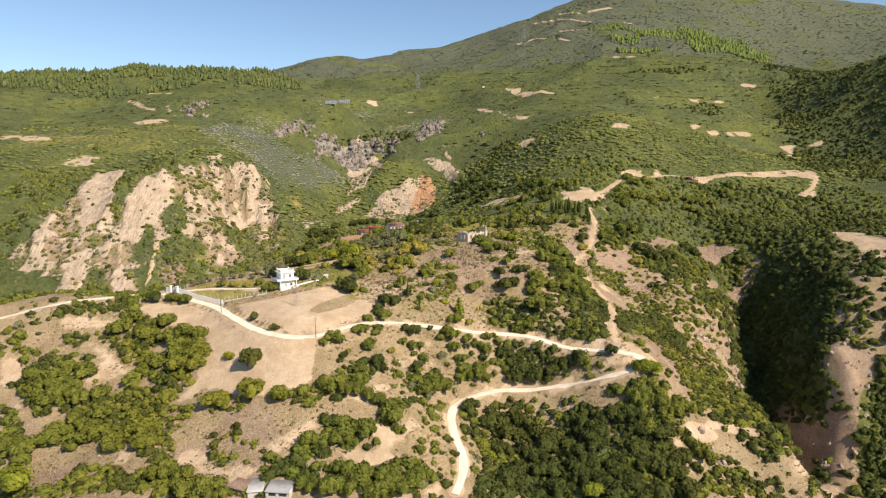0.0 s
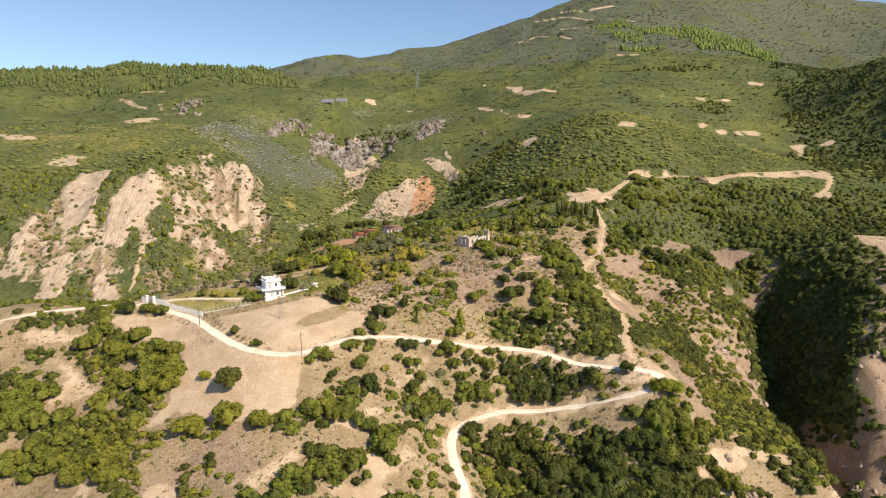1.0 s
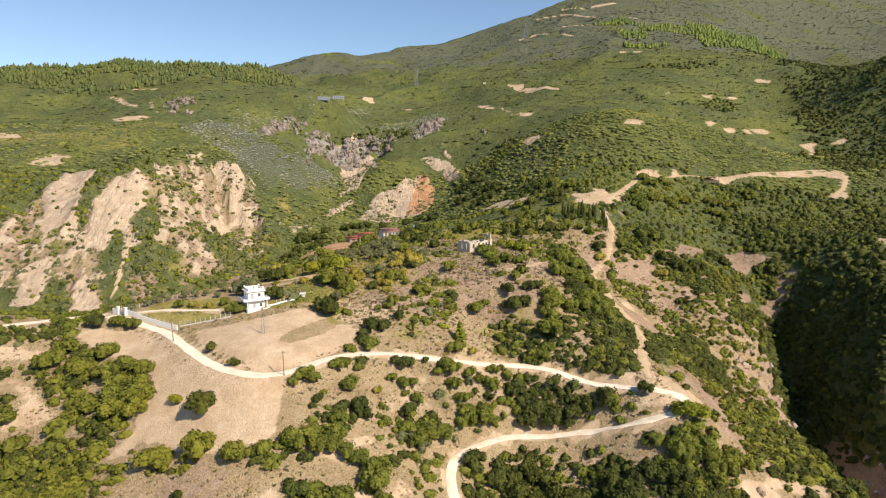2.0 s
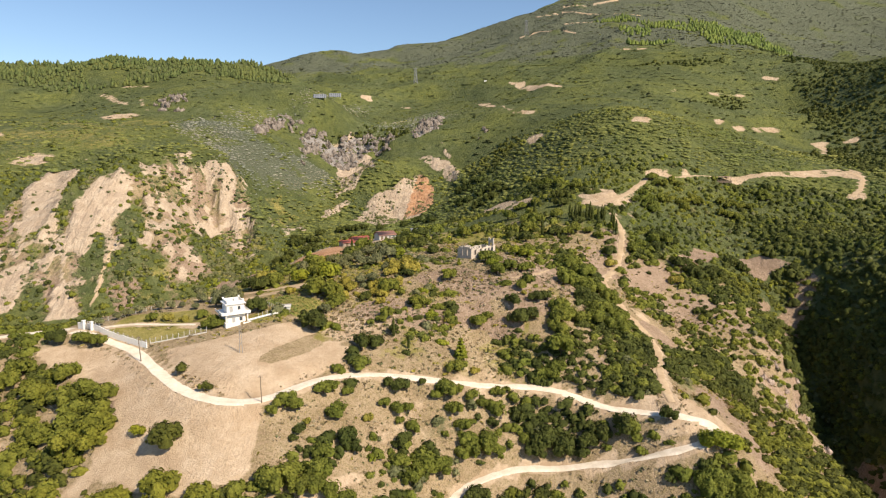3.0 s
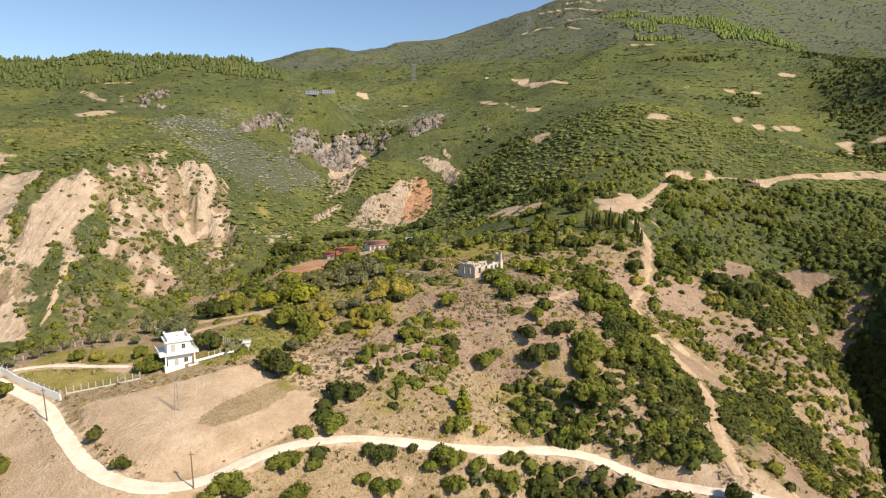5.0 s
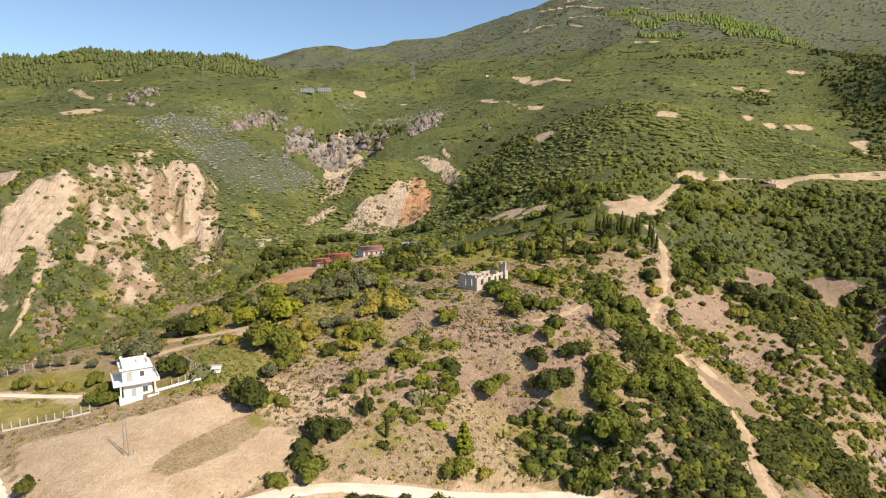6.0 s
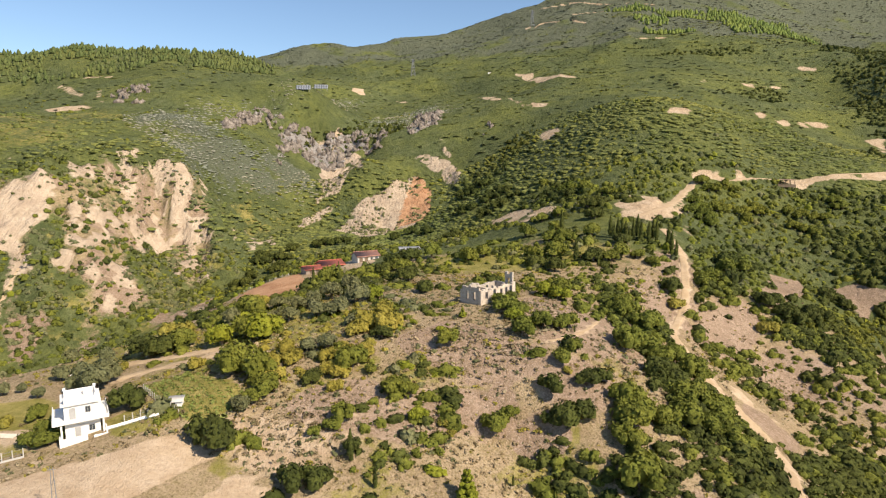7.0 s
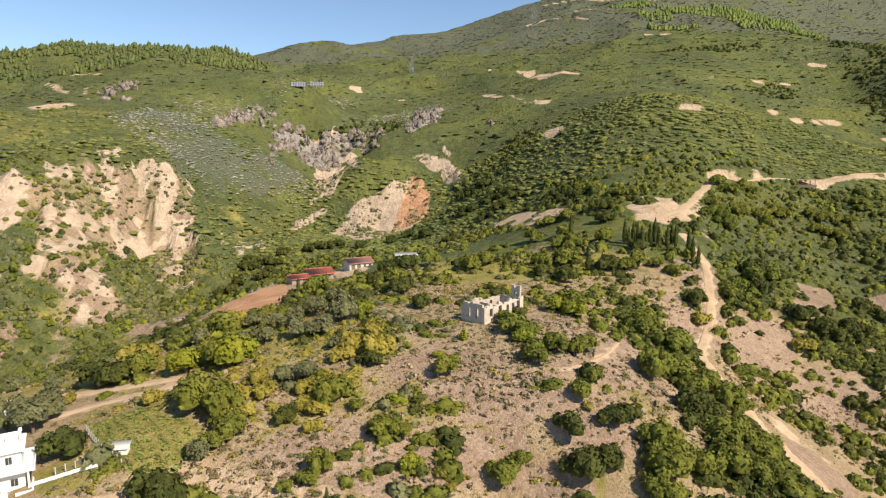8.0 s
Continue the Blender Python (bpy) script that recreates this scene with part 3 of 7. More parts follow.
GAPS_LEFT = [[(-161.2, 206.8), (-152.3, 205.7), (-146.4, 199.6), (-146.8, 194), (-153.2, 194.6)],
    [(-144, 189.7), (-134.8, 184.4), (-131.1, 182.8), (-133.3, 181.9), (-146.7, 188.1)],
    [(-147.8, 217.6), (-135.5, 220.2), (-119.4, 218.3), (-116, 215.7), (-142.2, 213.2)],
    [(-136.4, 210.3), (-124.6, 207.9), (-113.2, 201.4), (-106.9, 196.5), (-122.9, 193.3), (-125.2, 197.5), (-121.4, 201.6)],
    [(-98.8, 167.4), (-95.7, 168.2), (-91, 162.2), (-93.2, 160.1), (-96.6, 161.7)],
    [(-80.1, 162.3), (-72.9, 165), (-61.3, 156.1), (-55.6, 158.5), (-56.4, 155.6), (-58.4, 152.2), (-67.2, 154.4), (-76.7, 158.1)],
    [(-53.2, 161.2), (-44.3, 165.4), (-38.3, 169.3), (-37.1, 167.2), (-40.4, 163.2), (-46, 159), (-48.9, 157.6)]]
GAPS_FRONT = [[(-84.4, 168.2), (-76, 168.7), (-76.6, 165.7)],
    [(-26.9, 161.2), (-13.9, 162.1), (-15.4, 160.1), (-23.1, 156.4), (-26.3, 157)],
    [(-8.4, 150.9), (0, 159.9), (0, 153.9)],
    [(-32.8, 177.4), (-17.8, 188.4), (-15.7, 186.6), (-23.7, 175.4), (-29.1, 176)],
    [(-14.3, 167.7), (-9.8, 180.4), (-6, 175.2), (-14.1, 164.4)],
    [(39.7, 201.3), (47, 197.6), (48, 192.9), (42.4, 194.2)],
    [(84, 188.1), (92.2, 191.2), (90, 183.8), (81.8, 180)],
    [(74.4, 175), (83.5, 179.6), (83.4, 175), (75, 171.8)],
    [(160.1, 260.4), (158.5, 236), (156.7, 212.2), (114.3, 174.9), (114.1, 181.2)]]
GAPS_FLANK = [[(86, 320.7), (104.2, 330.6), (105.4, 320.7), (95.6, 307.3), (84.8, 302.8), (79.1, 306.4)],
    [(111.4, 333), (138.2, 376.2), (155.3, 383.8), (143.3, 356.6), (119.5, 331.3), (114.1, 327.4)],
    [(104, 300), (106.4, 290.8), (94.2, 282.3), (89.3, 291), (95.2, 300.5)],
    [(80.5, 235.4), (86, 236.3), (95.1, 242.2), (88.6, 230.4), (78.9, 216.7), (78.9, 222.4), (76.5, 227)],
    [(149.6, 334.4), (161.5, 340.7), (184, 355.2), (182, 351.1), (174.9, 353.2), (144.6, 320.6)],
    [(48.7, 237.1), (53.6, 232.1), (51.4, 230.1), (47, 234)],
    [(38.8, 235.6), (41.8, 231.7), (39.4, 231.3)]]
GORGE_EDGE = [[(122.1, 278.4), (120.8, 270.4), (128.1, 268.5), (141.8, 276), (119.7, 236.4), (117, 225.5), (114, 223.6), (154.8, 290.4), (128.5, 265.6), (116.1, 261.9)],
    [(187.6, 359.7), (197.2, 357.3), (196.7, 354.7), (191.6, 355.2), (187.2, 355.4)]]
TAN_FIELDS = [[(167, 382.9), (178.8, 382.9), (189.9, 371.6), (178.1, 370.7), (154.1, 348.3)],
    [(75.1, 272.6), (80.7, 271.6), (85.5, 264.2), (81.7, 259.7), (74.6, 260.9), (72.2, 267.1)]]
PLAZA = [[(65.4, 212.2), (72.5, 215.5), (77.9, 214.7), (81.2, 211.4), (79.8, 207.7), (74.7, 206), (70.9, 206.6), (69, 205.1), (65.2, 205.8), (65.5, 209.5)]]
CUT_BANK = [[(47.9, 217.9), (52.6, 219.3), (63.6, 218.3), (65.5, 219.3), (74.1, 218.8), (72.5, 215.5), (63.1, 213.2), (49.5, 214.1)]]
EVERGREENS = [(-71.4, 238.8, 2.2), (-78.1, 245.3, 1.8), (-98.9, 206.3, 4.2), (-94.4, 207.6, 4.2), (-88.5, 205.5, 3.8), (-93.1, 201.6, 4.3), (-85.7, 200.1, 3.5), (-92.7, 198.1, 3.6), (-84.7, 194.6, 4.8), (-89.9, 193, 3.9), (-83.9, 191.4, 3.8), (-107.6, 229.6, 3), (-102.1, 228.1, 2.9), (-38.9, 197.3, 2.6), (-36, 197.7, 2.4), (-41.2, 194.8, 1.8), (-25.9, 216.7, 2.9), (-22.8, 218.8, 3.3), (-28.5, 215.6, 1.8), (-30.4, 205.5, 2.7), (-28.3, 207.7, 1.9), (-24.4, 207.8, 1.8), (-26.1, 200, 2.8), (-14.6, 208.6, 1.9), (-11.2, 208, 2.5), (-8.6, 209.2, 1.8), (-10.4, 205.5, 1.5), (-7.1, 204.7, 2.3), (-27.1, 187.5, 2.8), (2.2, 215, 3.4), (-0.6, 214.2, 2.3), (5.7, 216.7, 1.8), (9.2, 216.3, 2.2), (4.2, 212.2, 2.6)]
EVERGREENS_2 = [(14.9, 215.7, 2.7), (12, 215.7, 1.9), (16.6, 219.6, 2.2), (19.7, 221.7, 1.2), (6.2, 209.8, 2.2), (9, 211.4, 1.3), (8.2, 208.3, 1.8), (1.4, 207, 1.3), (12.9, 207.7, 3.7), (8.7, 205.9, 2.8), (6, 204.2, 2.5), (15.6, 207.7, 2.4), (5.6, 224.9, 2.7), (3.4, 223.6, 1.9), (-37.4, 256.7, 4.1), (-34, 252.7, 2.4), (-44.1, 259, 3), (-46.7, 278, 4), (-52.2, 272.6, 2.7), (-47.8, 291.9, 2.3), (-8, 252.3, 3.1), (-4.6, 252.3, 1.9), (-13.6, 257.5, 1.6), (-17.5, 244.1, 2.7), (-18.9, 241.6, 1.8), (-22, 240.3, 1.5), (13.3, 247.3, 3.4), (10.8, 247.8, 1.8), (16, 249.8, 1.9), (28.4, 259.4, 2.6), (31.8, 264.2, 2), (21.3, 279.4, 2.8)]
EVERGREENS_3 = [(21.6, 272.7, 2.1), (17, 288.5, 2.2), (26.8, 275.7, 2.1), (30.4, 273.6, 2.1), (51.4, 209, 3.4), (65, 192.2, 5.2), (71.7, 191.9, 5.3), (-38.1, 197.7, 2.9), (-26.5, 199.3, 2.5), (7.5, 207.4, 3), (13.7, 207.4, 3), (-111, 178.4, 11.9), (-125.8, 191.7, 11.6), (-112.3, 212.5, 10.7), (71.5, 188.2, 10.5), (-128.8, 174.7, 10.1), (-92.7, 167.4, 10), (-137, 194.1, 9.6), (-29.6, 179.7, 8.4), (-19.1, 149.6, 8.4), (-64.6, 147.8, 7.9), (-104.5, 195.7, 7.8), (-13.3, 154.2, 7.7), (56.7, 257.7, 6.7), (80.2, 191, 6.4), (63.2, 273.6, 6.2), (-0.8, 196.7, 6.1), (43.1, 250, 6.1), (-35.2, 251.6, 6.1), (-6.6, 194.5, 6), (-34.2, 148.4, 5.9), (-70.3, 177.3, 5.9)]
EVERGREENS_4 = [(39, 244, 5.8), (49.9, 249.8, 5.7), (-80.5, 155.9, 5.6), (-49.8, 174.4, 5.6), (-39.6, 175.9, 5.6), (-16.7, 176.3, 5.6), (-71.2, 152.8, 5.5), (53.6, 299.6, 5.3), (-22.6, 166.1, 5.3), (59.6, 249.3, 5.3), (33.7, 228, 5.3), (-36.7, 161.1, 5.3), (-27.1, 162.6, 5.3), (52.5, 274.3, 5.3), (82.6, 179.8, 5.2), (-7.1, 157.9, 5.2), (-29, 154, 5.1), (61.9, 259.4, 5.1), (59.4, 279, 4.9), (-61.2, 177.1, 4.8), (-43.7, 259.2, 4.7), (38.2, 235.3, 4.7), (-52.1, 298.7, 4.6), (-14.6, 171.5, 4.5), (46.4, 274.3, 4.5), (-36.7, 333.5, 4.5), (58.5, 293.1, 4.5), (-2.4, 369.6, 4.2), (-12.8, 342.3, 4.1), (11.6, 356.4, 3.9), (-17.8, 259.2, 3.9), (18.4, 281.6, 3.8)]
EVERGREENS_5 = [(-63.2, 277.9, 3.5), (-30.9, 393.6, 3.5), (32.9, 276, 3.1), (26.4, 273.9, 3.1), (20.9, 268.8, 2.9), (3.3, 266.6, 2.9), (-68.8, 235.5, 2.5), (-93.5, 245, 2.3), (-77.8, 246.7, 2.2), (-72.3, 235.1, 2.1)]
EVERGREENS += EVERGREENS_2 + EVERGREENS_3 + EVERGREENS_4 + EVERGREENS_5
DARK_TREES = [(-59.6, 246.0, 3.7), (-64.3, 187.1, 4.3), (-68.9, 209.7, 1.8), (-59.7, 201.6, 1.9), (-115.3, 230.2, 3.4), (-33.6, 192.1, 1.7), (-34.4, 189.5, 1.2), (-38.7, 235.4, 4.4), (-23.1, 227.8, 3.1), (-19, 229, 3.2), (-10.7, 214.2, 2.8), (-13.8, 214.1, 1.9), (-9.3, 200.3, 2.5), (-11.1, 198.9, 1.5), (-4.9, 216, 1.3), (-22.5, 193.6, 2.9), (-20.5, 192.3, 2.3), (14.6, 212.8, 2), (-25, 256.8, 1.9), (-14.4, 237.1, 2), (26.8, 247.1, 3.7), (30.2, 247.6, 2.8), (24.3, 247.3, 2.2), (24.9, 253, 3.1), (32.9, 254.2, 2.9), (35.9, 256, 2.6), (50, 211.1, 2), (62.4, 208.4, 2.1), (52.3, 172.4, 10.8), (38.4, 173.2, 10.7), (68, 177.6, 10.1), (44.2, 184, 10.1), (29.4, 185.1, 10.1)]
DARK_TREES_2 = [(58.8, 164.8, 9.6), (24.1, 172.9, 9.6), (71.8, 167.9, 8.9), (30.5, 208.1, 8.6), (22.8, 193.5, 8.3), (57.4, 185.2, 8.2), (38.8, 208.6, 7.6), (123.4, 325, 7.2), (147.6, 349.3, 7.1), (115.8, 210.1, 6.2), (114.5, 327.4, 6.1), (16.2, 185.3, 6), (116.5, 197.8, 5.9), (52.4, 262.8, 5.5), (-16.6, 364.4, 5.1), (11, 194.7, 5.1), (-11.3, 323.9, 5), (107.4, 351.5, 4.3), (-70.9, 276.1, 4.3), (104.3, 339.8, 4.1), (-10.6, 365.5, 4.1), (50.4, 209.5, 3.8), (55.4, 340.7, 3.8), (34, 337.6, 3.6), (39.9, 331.3, 3.5), (-65.9, 274.9, 3.5), (118.7, 357.5, 3.4), (17.6, 314, 3.2), (-3.2, 306.1, 3)]
DARK_TREES_3 = [(-12.3, 271, 2.7), (61.2, 207.7, 2.5), (-26, 304.5, 2.3), (-25.6, 254.6, 2.2), (20.8, 295.8, 2.1)]
DARK_TREES += DARK_TREES_2 + DARK_TREES_3
BRIGHT_TREES = [(-72, 191.1, 2.1), (-2.7, 246.5, 2.1), (-34.4, 191.8, 0.9), (-124.3, 160.2, 6.4), (74.6, 341.2, 5.8), (36, 349.7, 5.8), (63.9, 342.1, 5.8), (-42.9, 276.6, 5.3), (82, 336.9, 4.9), (43.1, 347.5, 4.8), (-52, 275, 4), (17.6, 358.2, 4), (11.4, 352.1, 3.9), (45.6, 166.2, 3.8), (35.1, 300.4, 3.7), (-18, 299.8, 3.6), (31.1, 302.5, 3), (19.7, 277.2, 2.4), (-5.1, 276.4, 1.2), (1.6, 272.2, 1.2)]
GOLD_BUSHES = [(10.4, 225.8, 1.9), (-32.2, 262.5, 3), (-35, 268, 2.4), (-22.6, 258.7, 2.4), (-19.3, 261.6, 2.6), (-16.1, 265.8, 2.3), (-18.7, 273.8, 3.1), (-13.7, 284.6, 3.3), (-20.2, 253.4, 1.9), (4, 244.3, 1.2), (2.3, 246.1, 1.5), (-18.4, 202.8, 1.5), (-32.4, 195.2, 1.2), (28.9, 256.8, 1.3), (-35, 258.4, 5.2), (-68.4, 288.2, 4.5), (105.5, 317.6, 3.8), (-17.3, 276.7, 3.7), (-10.9, 274.1, 3.6), (76, 317.9, 3.5), (-20.5, 257, 3.3), (-52.3, 307.5, 3.2), (-53.4, 262.9, 2.5), (21.4, 320, 2.5), (-24, 263.4, 2.3), (-19.7, 264.1, 2.3), (-15.3, 263.8, 2), (-88.5, 244.5, 2), (-83, 243.9, 2), (-73.5, 268.6, 1.7)]
OLIVE_TREES = [(-74.0, 262.8, 3.2), (-78.1, 262.8, 2.7), (-77.9, 257.5, 2.1), (-85.5, 264.9, 2.3), (-37.8, 246.2, 2.6), (-71.8, 256, 3.9), (-25.8, 312, 3.5), (-21.5, 295.3, 3.5), (-30.1, 302.7, 3.4), (-73.8, 262.4, 3.3), (-30.7, 287, 3.1), (-25.4, 287.1, 3), (-44.5, 299.5, 3), (-24.2, 267, 3), (-55.5, 289.6, 2.9), (-34.4, 296.5, 2.9), (-38.2, 295.1, 2.9), (-43.3, 285.4, 2.8), (-79.5, 262.4, 2.8), (-48.2, 281, 2.7), (-38.1, 285.3, 2.7), (-28, 286.8, 2.7), (-71.8, 260, 2.6), (-20.1, 279, 2.5), (-93.8, 282.1, 2.4), (-29.1, 266.1, 2.4), (-81.1, 276.7, 2.2), (-104.7, 250.5, 1.9), (-109.3, 240.5, 1.9), (-102.7, 253.8, 1.8), (-96.9, 256.8, 1.8), (-93.3, 257.2, 1.7), (-106.4, 246.8, 1.7), (-84.4, 255.4, 1.7), (-90, 258.3, 1.5)]
FIELD_UPPER = [(-80.3, 223.1), (-69.3, 225.2), (-58.9, 229.9), (-46.7, 236.9), (-39.9, 234.4), (-26.2, 225.7), (-29.1, 217.8), (-34.3, 211.4), (-41.5, 203.2), (-45.0, 199.7), (-51.8, 198.4), (-61.4, 202.7), (-72.7, 213.2)]  # ploughed field beside the house
FIELD_LOWER = [(-121.3, 227.6), (-112.5, 228.9), (-98.8, 226.0), (-85.8, 216.9), (-72.4, 205.4), (-59.5, 195.8), (-43.9, 195.7), (-42.6, 188.5), (-41.9, 179.1), (-50.0, 176.7), (-60.1, 176.8), (-69.2, 179.6), (-79.7, 184.6), (-83.3, 190.0), (-80.9, 196.4), (-84.8, 204.0), (-94.7, 212.3), (-109.7, 218.4)]  # ploughed field below the road
FIELD_STRIP = [(-50.2, 213.6), (-46.3, 221.6), (-38.7, 232.9), (-31.6, 232.7), (-36.6, 222.9), (-41.6, 216.1), (-46.9, 212.0)]  # strip of dry grass left between furrows
GARDEN = [(-105.5, 237.1), (-105.6, 251.8), (-81.0, 255.5), (-68.1, 240.8), (-68.0, 235.4), (-85.6, 227.1)]  # fenced garden
VINEYARD = [(-63.0, 255.5), (-54.0, 260.5), (-39.4, 253.3), (-38.5, 249.1), (-40.2, 241.5), (-46.3, 240.9), (-49.1, 243.5)]
HOUSE_GRASS = [(-62.8, 242.4), (-57.2, 248.6), (-50.1, 241.9), (-49.3, 238.4), (-56.3, 235.6)]  # grass between the house and the hut
BARE_NEAR = [(66, 206, 7.6, 3.1), (57, 216, 10.1, 2.5), (86, 187, 5.4, 3.9), (77, 176, 3.7, 4.9), (98, 192, 7.8, 2.9), (108, 191, 4.6, 3.1), (113, 179, 3.6, 3.8), (153, 223, 3.4, 6.8), (-14, 167, 8.9, 2.6), (-22, 160, 10.4, 2.5), (-39, 166, 5.4, 2.6), (-61, 154, 8.1, 3.2), (-75, 162, 2.3, 2.3), (-94, 164, 2.4, 1.5), (-80, 183, 5.1, 2.9)]  # bare soil on the near slopes
ERODED_FAR = [(-388, 559, 29.4, 14.8), (-303, 502, 19.7, 14.5), (-307, 634, 20.4, 11.7), (-111, 712, 13.8, 27.2), (-100, 729, 8.5, 16.1), (-53, 584, 16.9, 8.1)]
OUTCROP = [(182, 255, 10.9, 11.2), (179, 244, 5.5, 18.3), (166, 237, 9.0, 16.2), (169, 216, 5.2, 6.8), (167, 247, 3.7, 9.2)]  # rock at the gorge
CYPRESSES = [(50.5, 373.9, 2.8), (49.2, 341.3, 2.8), (76.6, 359.1, 2.7), (86.5, 353.9, 2.7), (82.5, 358.8, 2.5), (83.0, 356.5, 2.5), (70.9, 359.8, 2.5), (66.5, 360.3, 2.5), (79.7, 355.4, 2.5), (68.9, 358.5, 2.5), (76.8, 355.6, 2.5), (74.2, 356.6, 2.5), (71.3, 356.6, 2.5), (86.4, 350.1, 2.5), (86.4, 345.6, 2.4), (-33.1, 331.7, 2.1), (66.9, 356.8, 2.1), (72.2, 354.7, 1.8), (-14.3, 234.5, 1.8), (-41.5, 330.3, 1.8), (78.4, 360.3, 1.5), (54.7, 345.1, 1.3), (-9.4, 229.8, 1.3), (25.3, 346.9, 1.3), (56.0, 336.5, 1.3), (77.7, 344.9, 1.0), (64.2, 331.8, 0.9), (-57.8, 279.7, 0.8), (15.2, 236.9, 0.8), (34.2, 274.1, 0.6)]  # cypresses
SMALL_CONIFERS = [(6.4, 230.2, 6.2), (-164.1, 397.7, 4.4), (7.1, 278.9, 2.6)]  # young pines
PINK_SCRUB = [(32, 283, 12.4, 17.0), (29, 255, 10.0, 7.7), (9, 264, 15.4, 12.1), (47, 277, 8.2, 15.9), (71, 315, 7.8, 19.7), (4, 250, 14.7, 6.7), (21, 246, 7.3, 4.4), (-15, 247, 12.1, 9.4)]  # thin pinkish dry scrub
HOUSE_AT = (-65.0, 235.8)
RUIN_AT = (12.2, 287.4)
POLES = [(-83.9, 217.3), (-43.8, 196.6)]
MAST_AT = (-55.4, 216.6)
WALL_LINE = [(-111.8, 239.4), (-104.8, 235.5), (-96.2, 231.4), (-85.7, 225.6)]
FENCE_FRONT = [(-86.6, 228.3), (-81.1, 229.5), (-75.9, 230.4), (-70.6, 232.4)]
FENCE_BACK = [(-111.7, 243.7), (-106.3, 248.5), (-101.9, 255.9), (-96.7, 259.6)]
LOW_WALL = [(-60.4, 239.0), (-56.0, 240.5), (-51.3, 242.1)]
FENCE_SIDE = [(-58.0, 241.0), (-55.4, 242.2), (-52.3, 242.5)]
FENCE_VINES = [(-60.5, 253.4), (-54.4, 246.8), (-51.0, 244.2), (-48.0, 242.0)]
HUT_AT = (-50.1, 244.3)
SHED_AT = (-52.3, 147.6)
FARM_A = (-42.1, 358.9)
FARM_B = (-28.5, 383.8)
FARM_SHED = (-16.8, 391.6)
FARM_BANK = [(-72.4, 340.6), (-70.0, 348.6), (-59.2, 355.7), (-52.3, 358.4), (-43.8, 332.0), (-44.5, 324.0), (-51.0, 316.0), (-60.0, 322.0)]
BANK_RIM = [(-71.5, 348.8), (-65.5, 352.6), (-59.4, 356.4), (-54.0, 359.8)]
FARM_YARD = [(-43.9, 392.5), (-35.0, 400.7), (-26.4, 382.0), (-28.6, 371.0), (-34.5, 362.0)]
PAVILION_AT = (195.0, 475.5)
PANELS_A = (-139.2, 743.6)
PANELS_B = (-126.2, 768.0)
PYLON_A = (171.5, 1305.4)
PYLON_B = (-42.0, 1019.7)
GATE_AT = (-111.2, 238.5)
WHITE_HUT = (62.2, 950.9)
GARDEN_PATH = [(-106.4, 238.9), (-102.6, 240.8), (-98.3, 242.0), (-87.9, 240.7), (-76.5, 239.1)]
DARK_WOODS = [(425, 676, 34.6, 35.0), (465, 673, 39.5, 47.4), (492, 689, 32.8, 301.6), (401, 607, 48.9, 64.6), (448, 776, 13.0, 66.3), (419, 716, 20.0, 47.8), (428, 631, 44.0, 41.2), (453, 631, 26.2, 22.4), (369, 592, 20.1, 38.1), (362, 547, 25.2, 34.3), (319, 728, 19.2, 16.8), (469, 777, 21.9, 16.6), (336, 889, 55.4, 10.3), (361, 500, 23.7, 29.7), (243, 447, 29.4, 14.3), (277, 431, 24.7, 48.1), (232, 469, 30.2, 9.8), (-67, 755, 36.5, 25.0), (64, 457, 22.2, 24.0), (84, 407, 16.0, 26.2)]  # dark woods in hollows, also standing in for the ravine's shaded side
GORGE_SHADE = [(170.4, 334.2), (184.6, 351.1), (194.6, 352.4), (206.8, 345.7), (217.8, 321.8), (216.4, 310.3), (190.8, 278.0), (183.4, 271.6), (175.2, 262.0), (172.9, 251.1), (168.5, 246.8), (164.9, 251.8), (162.2, 257.6), (163.7, 271.6), (160.0, 285.8), (150.2, 281.7), (143.1, 278.3)]  # the wooded wall of the gorge, outlined where its shade is darkened
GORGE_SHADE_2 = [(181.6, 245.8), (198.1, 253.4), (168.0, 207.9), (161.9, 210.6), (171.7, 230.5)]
RIB = [(181.6, 266.7), (186.9, 265.2), (194.8, 261.5), (196.6, 254.1), (188.5, 250.7), (179.4, 242.2), (172.3, 232.9), (161.9, 218.8), (158.6, 220.5), (162.2, 242.6), (164.5, 247.1), (168.3, 244.3), (171.6, 240.6), (175.2, 247.2), (176.7, 256.2)]  # the rock rib
EVERGREENS_SADDLE = [(198.6, 447.2, 8.5), (185.3, 444.2, 8.2), (183.6, 427.7, 7.9), (149.8, 429.6, 7.5), (141.5, 429.4, 7.4), (221.1, 463.8, 7.3), (126.6, 414.4, 6.9), (127.5, 405.5, 6.8), (115.8, 407.2, 6.7), (154.8, 451.7, 6.4), (165.7, 439.3, 6.3), (144.4, 447.8, 6.3), (161.2, 435.9, 6.2), (129.4, 426.5, 5.8), (88.2, 429.0, 5.5), (70.4, 461.7, 5.3), (50.1, 362.5, 5.2), (94.2, 335.8, 5.0), (65.2, 489.7, 4.9), (82.9, 433.6, 4.9), (87.8, 333.7, 4.9), (111.6, 418.5, 4.8), (140.0, 450.6, 4.7), (37.2, 384.0, 4.5), (49.6, 379.6, 4.4), (114.0, 352.7, 4.4), (77.4, 448.6, 4.4), (104.7, 346.0, 4.2), (60.5, 363.8, 4.2), (44.8, 366.0, 4.2)]  # trees round the saddle
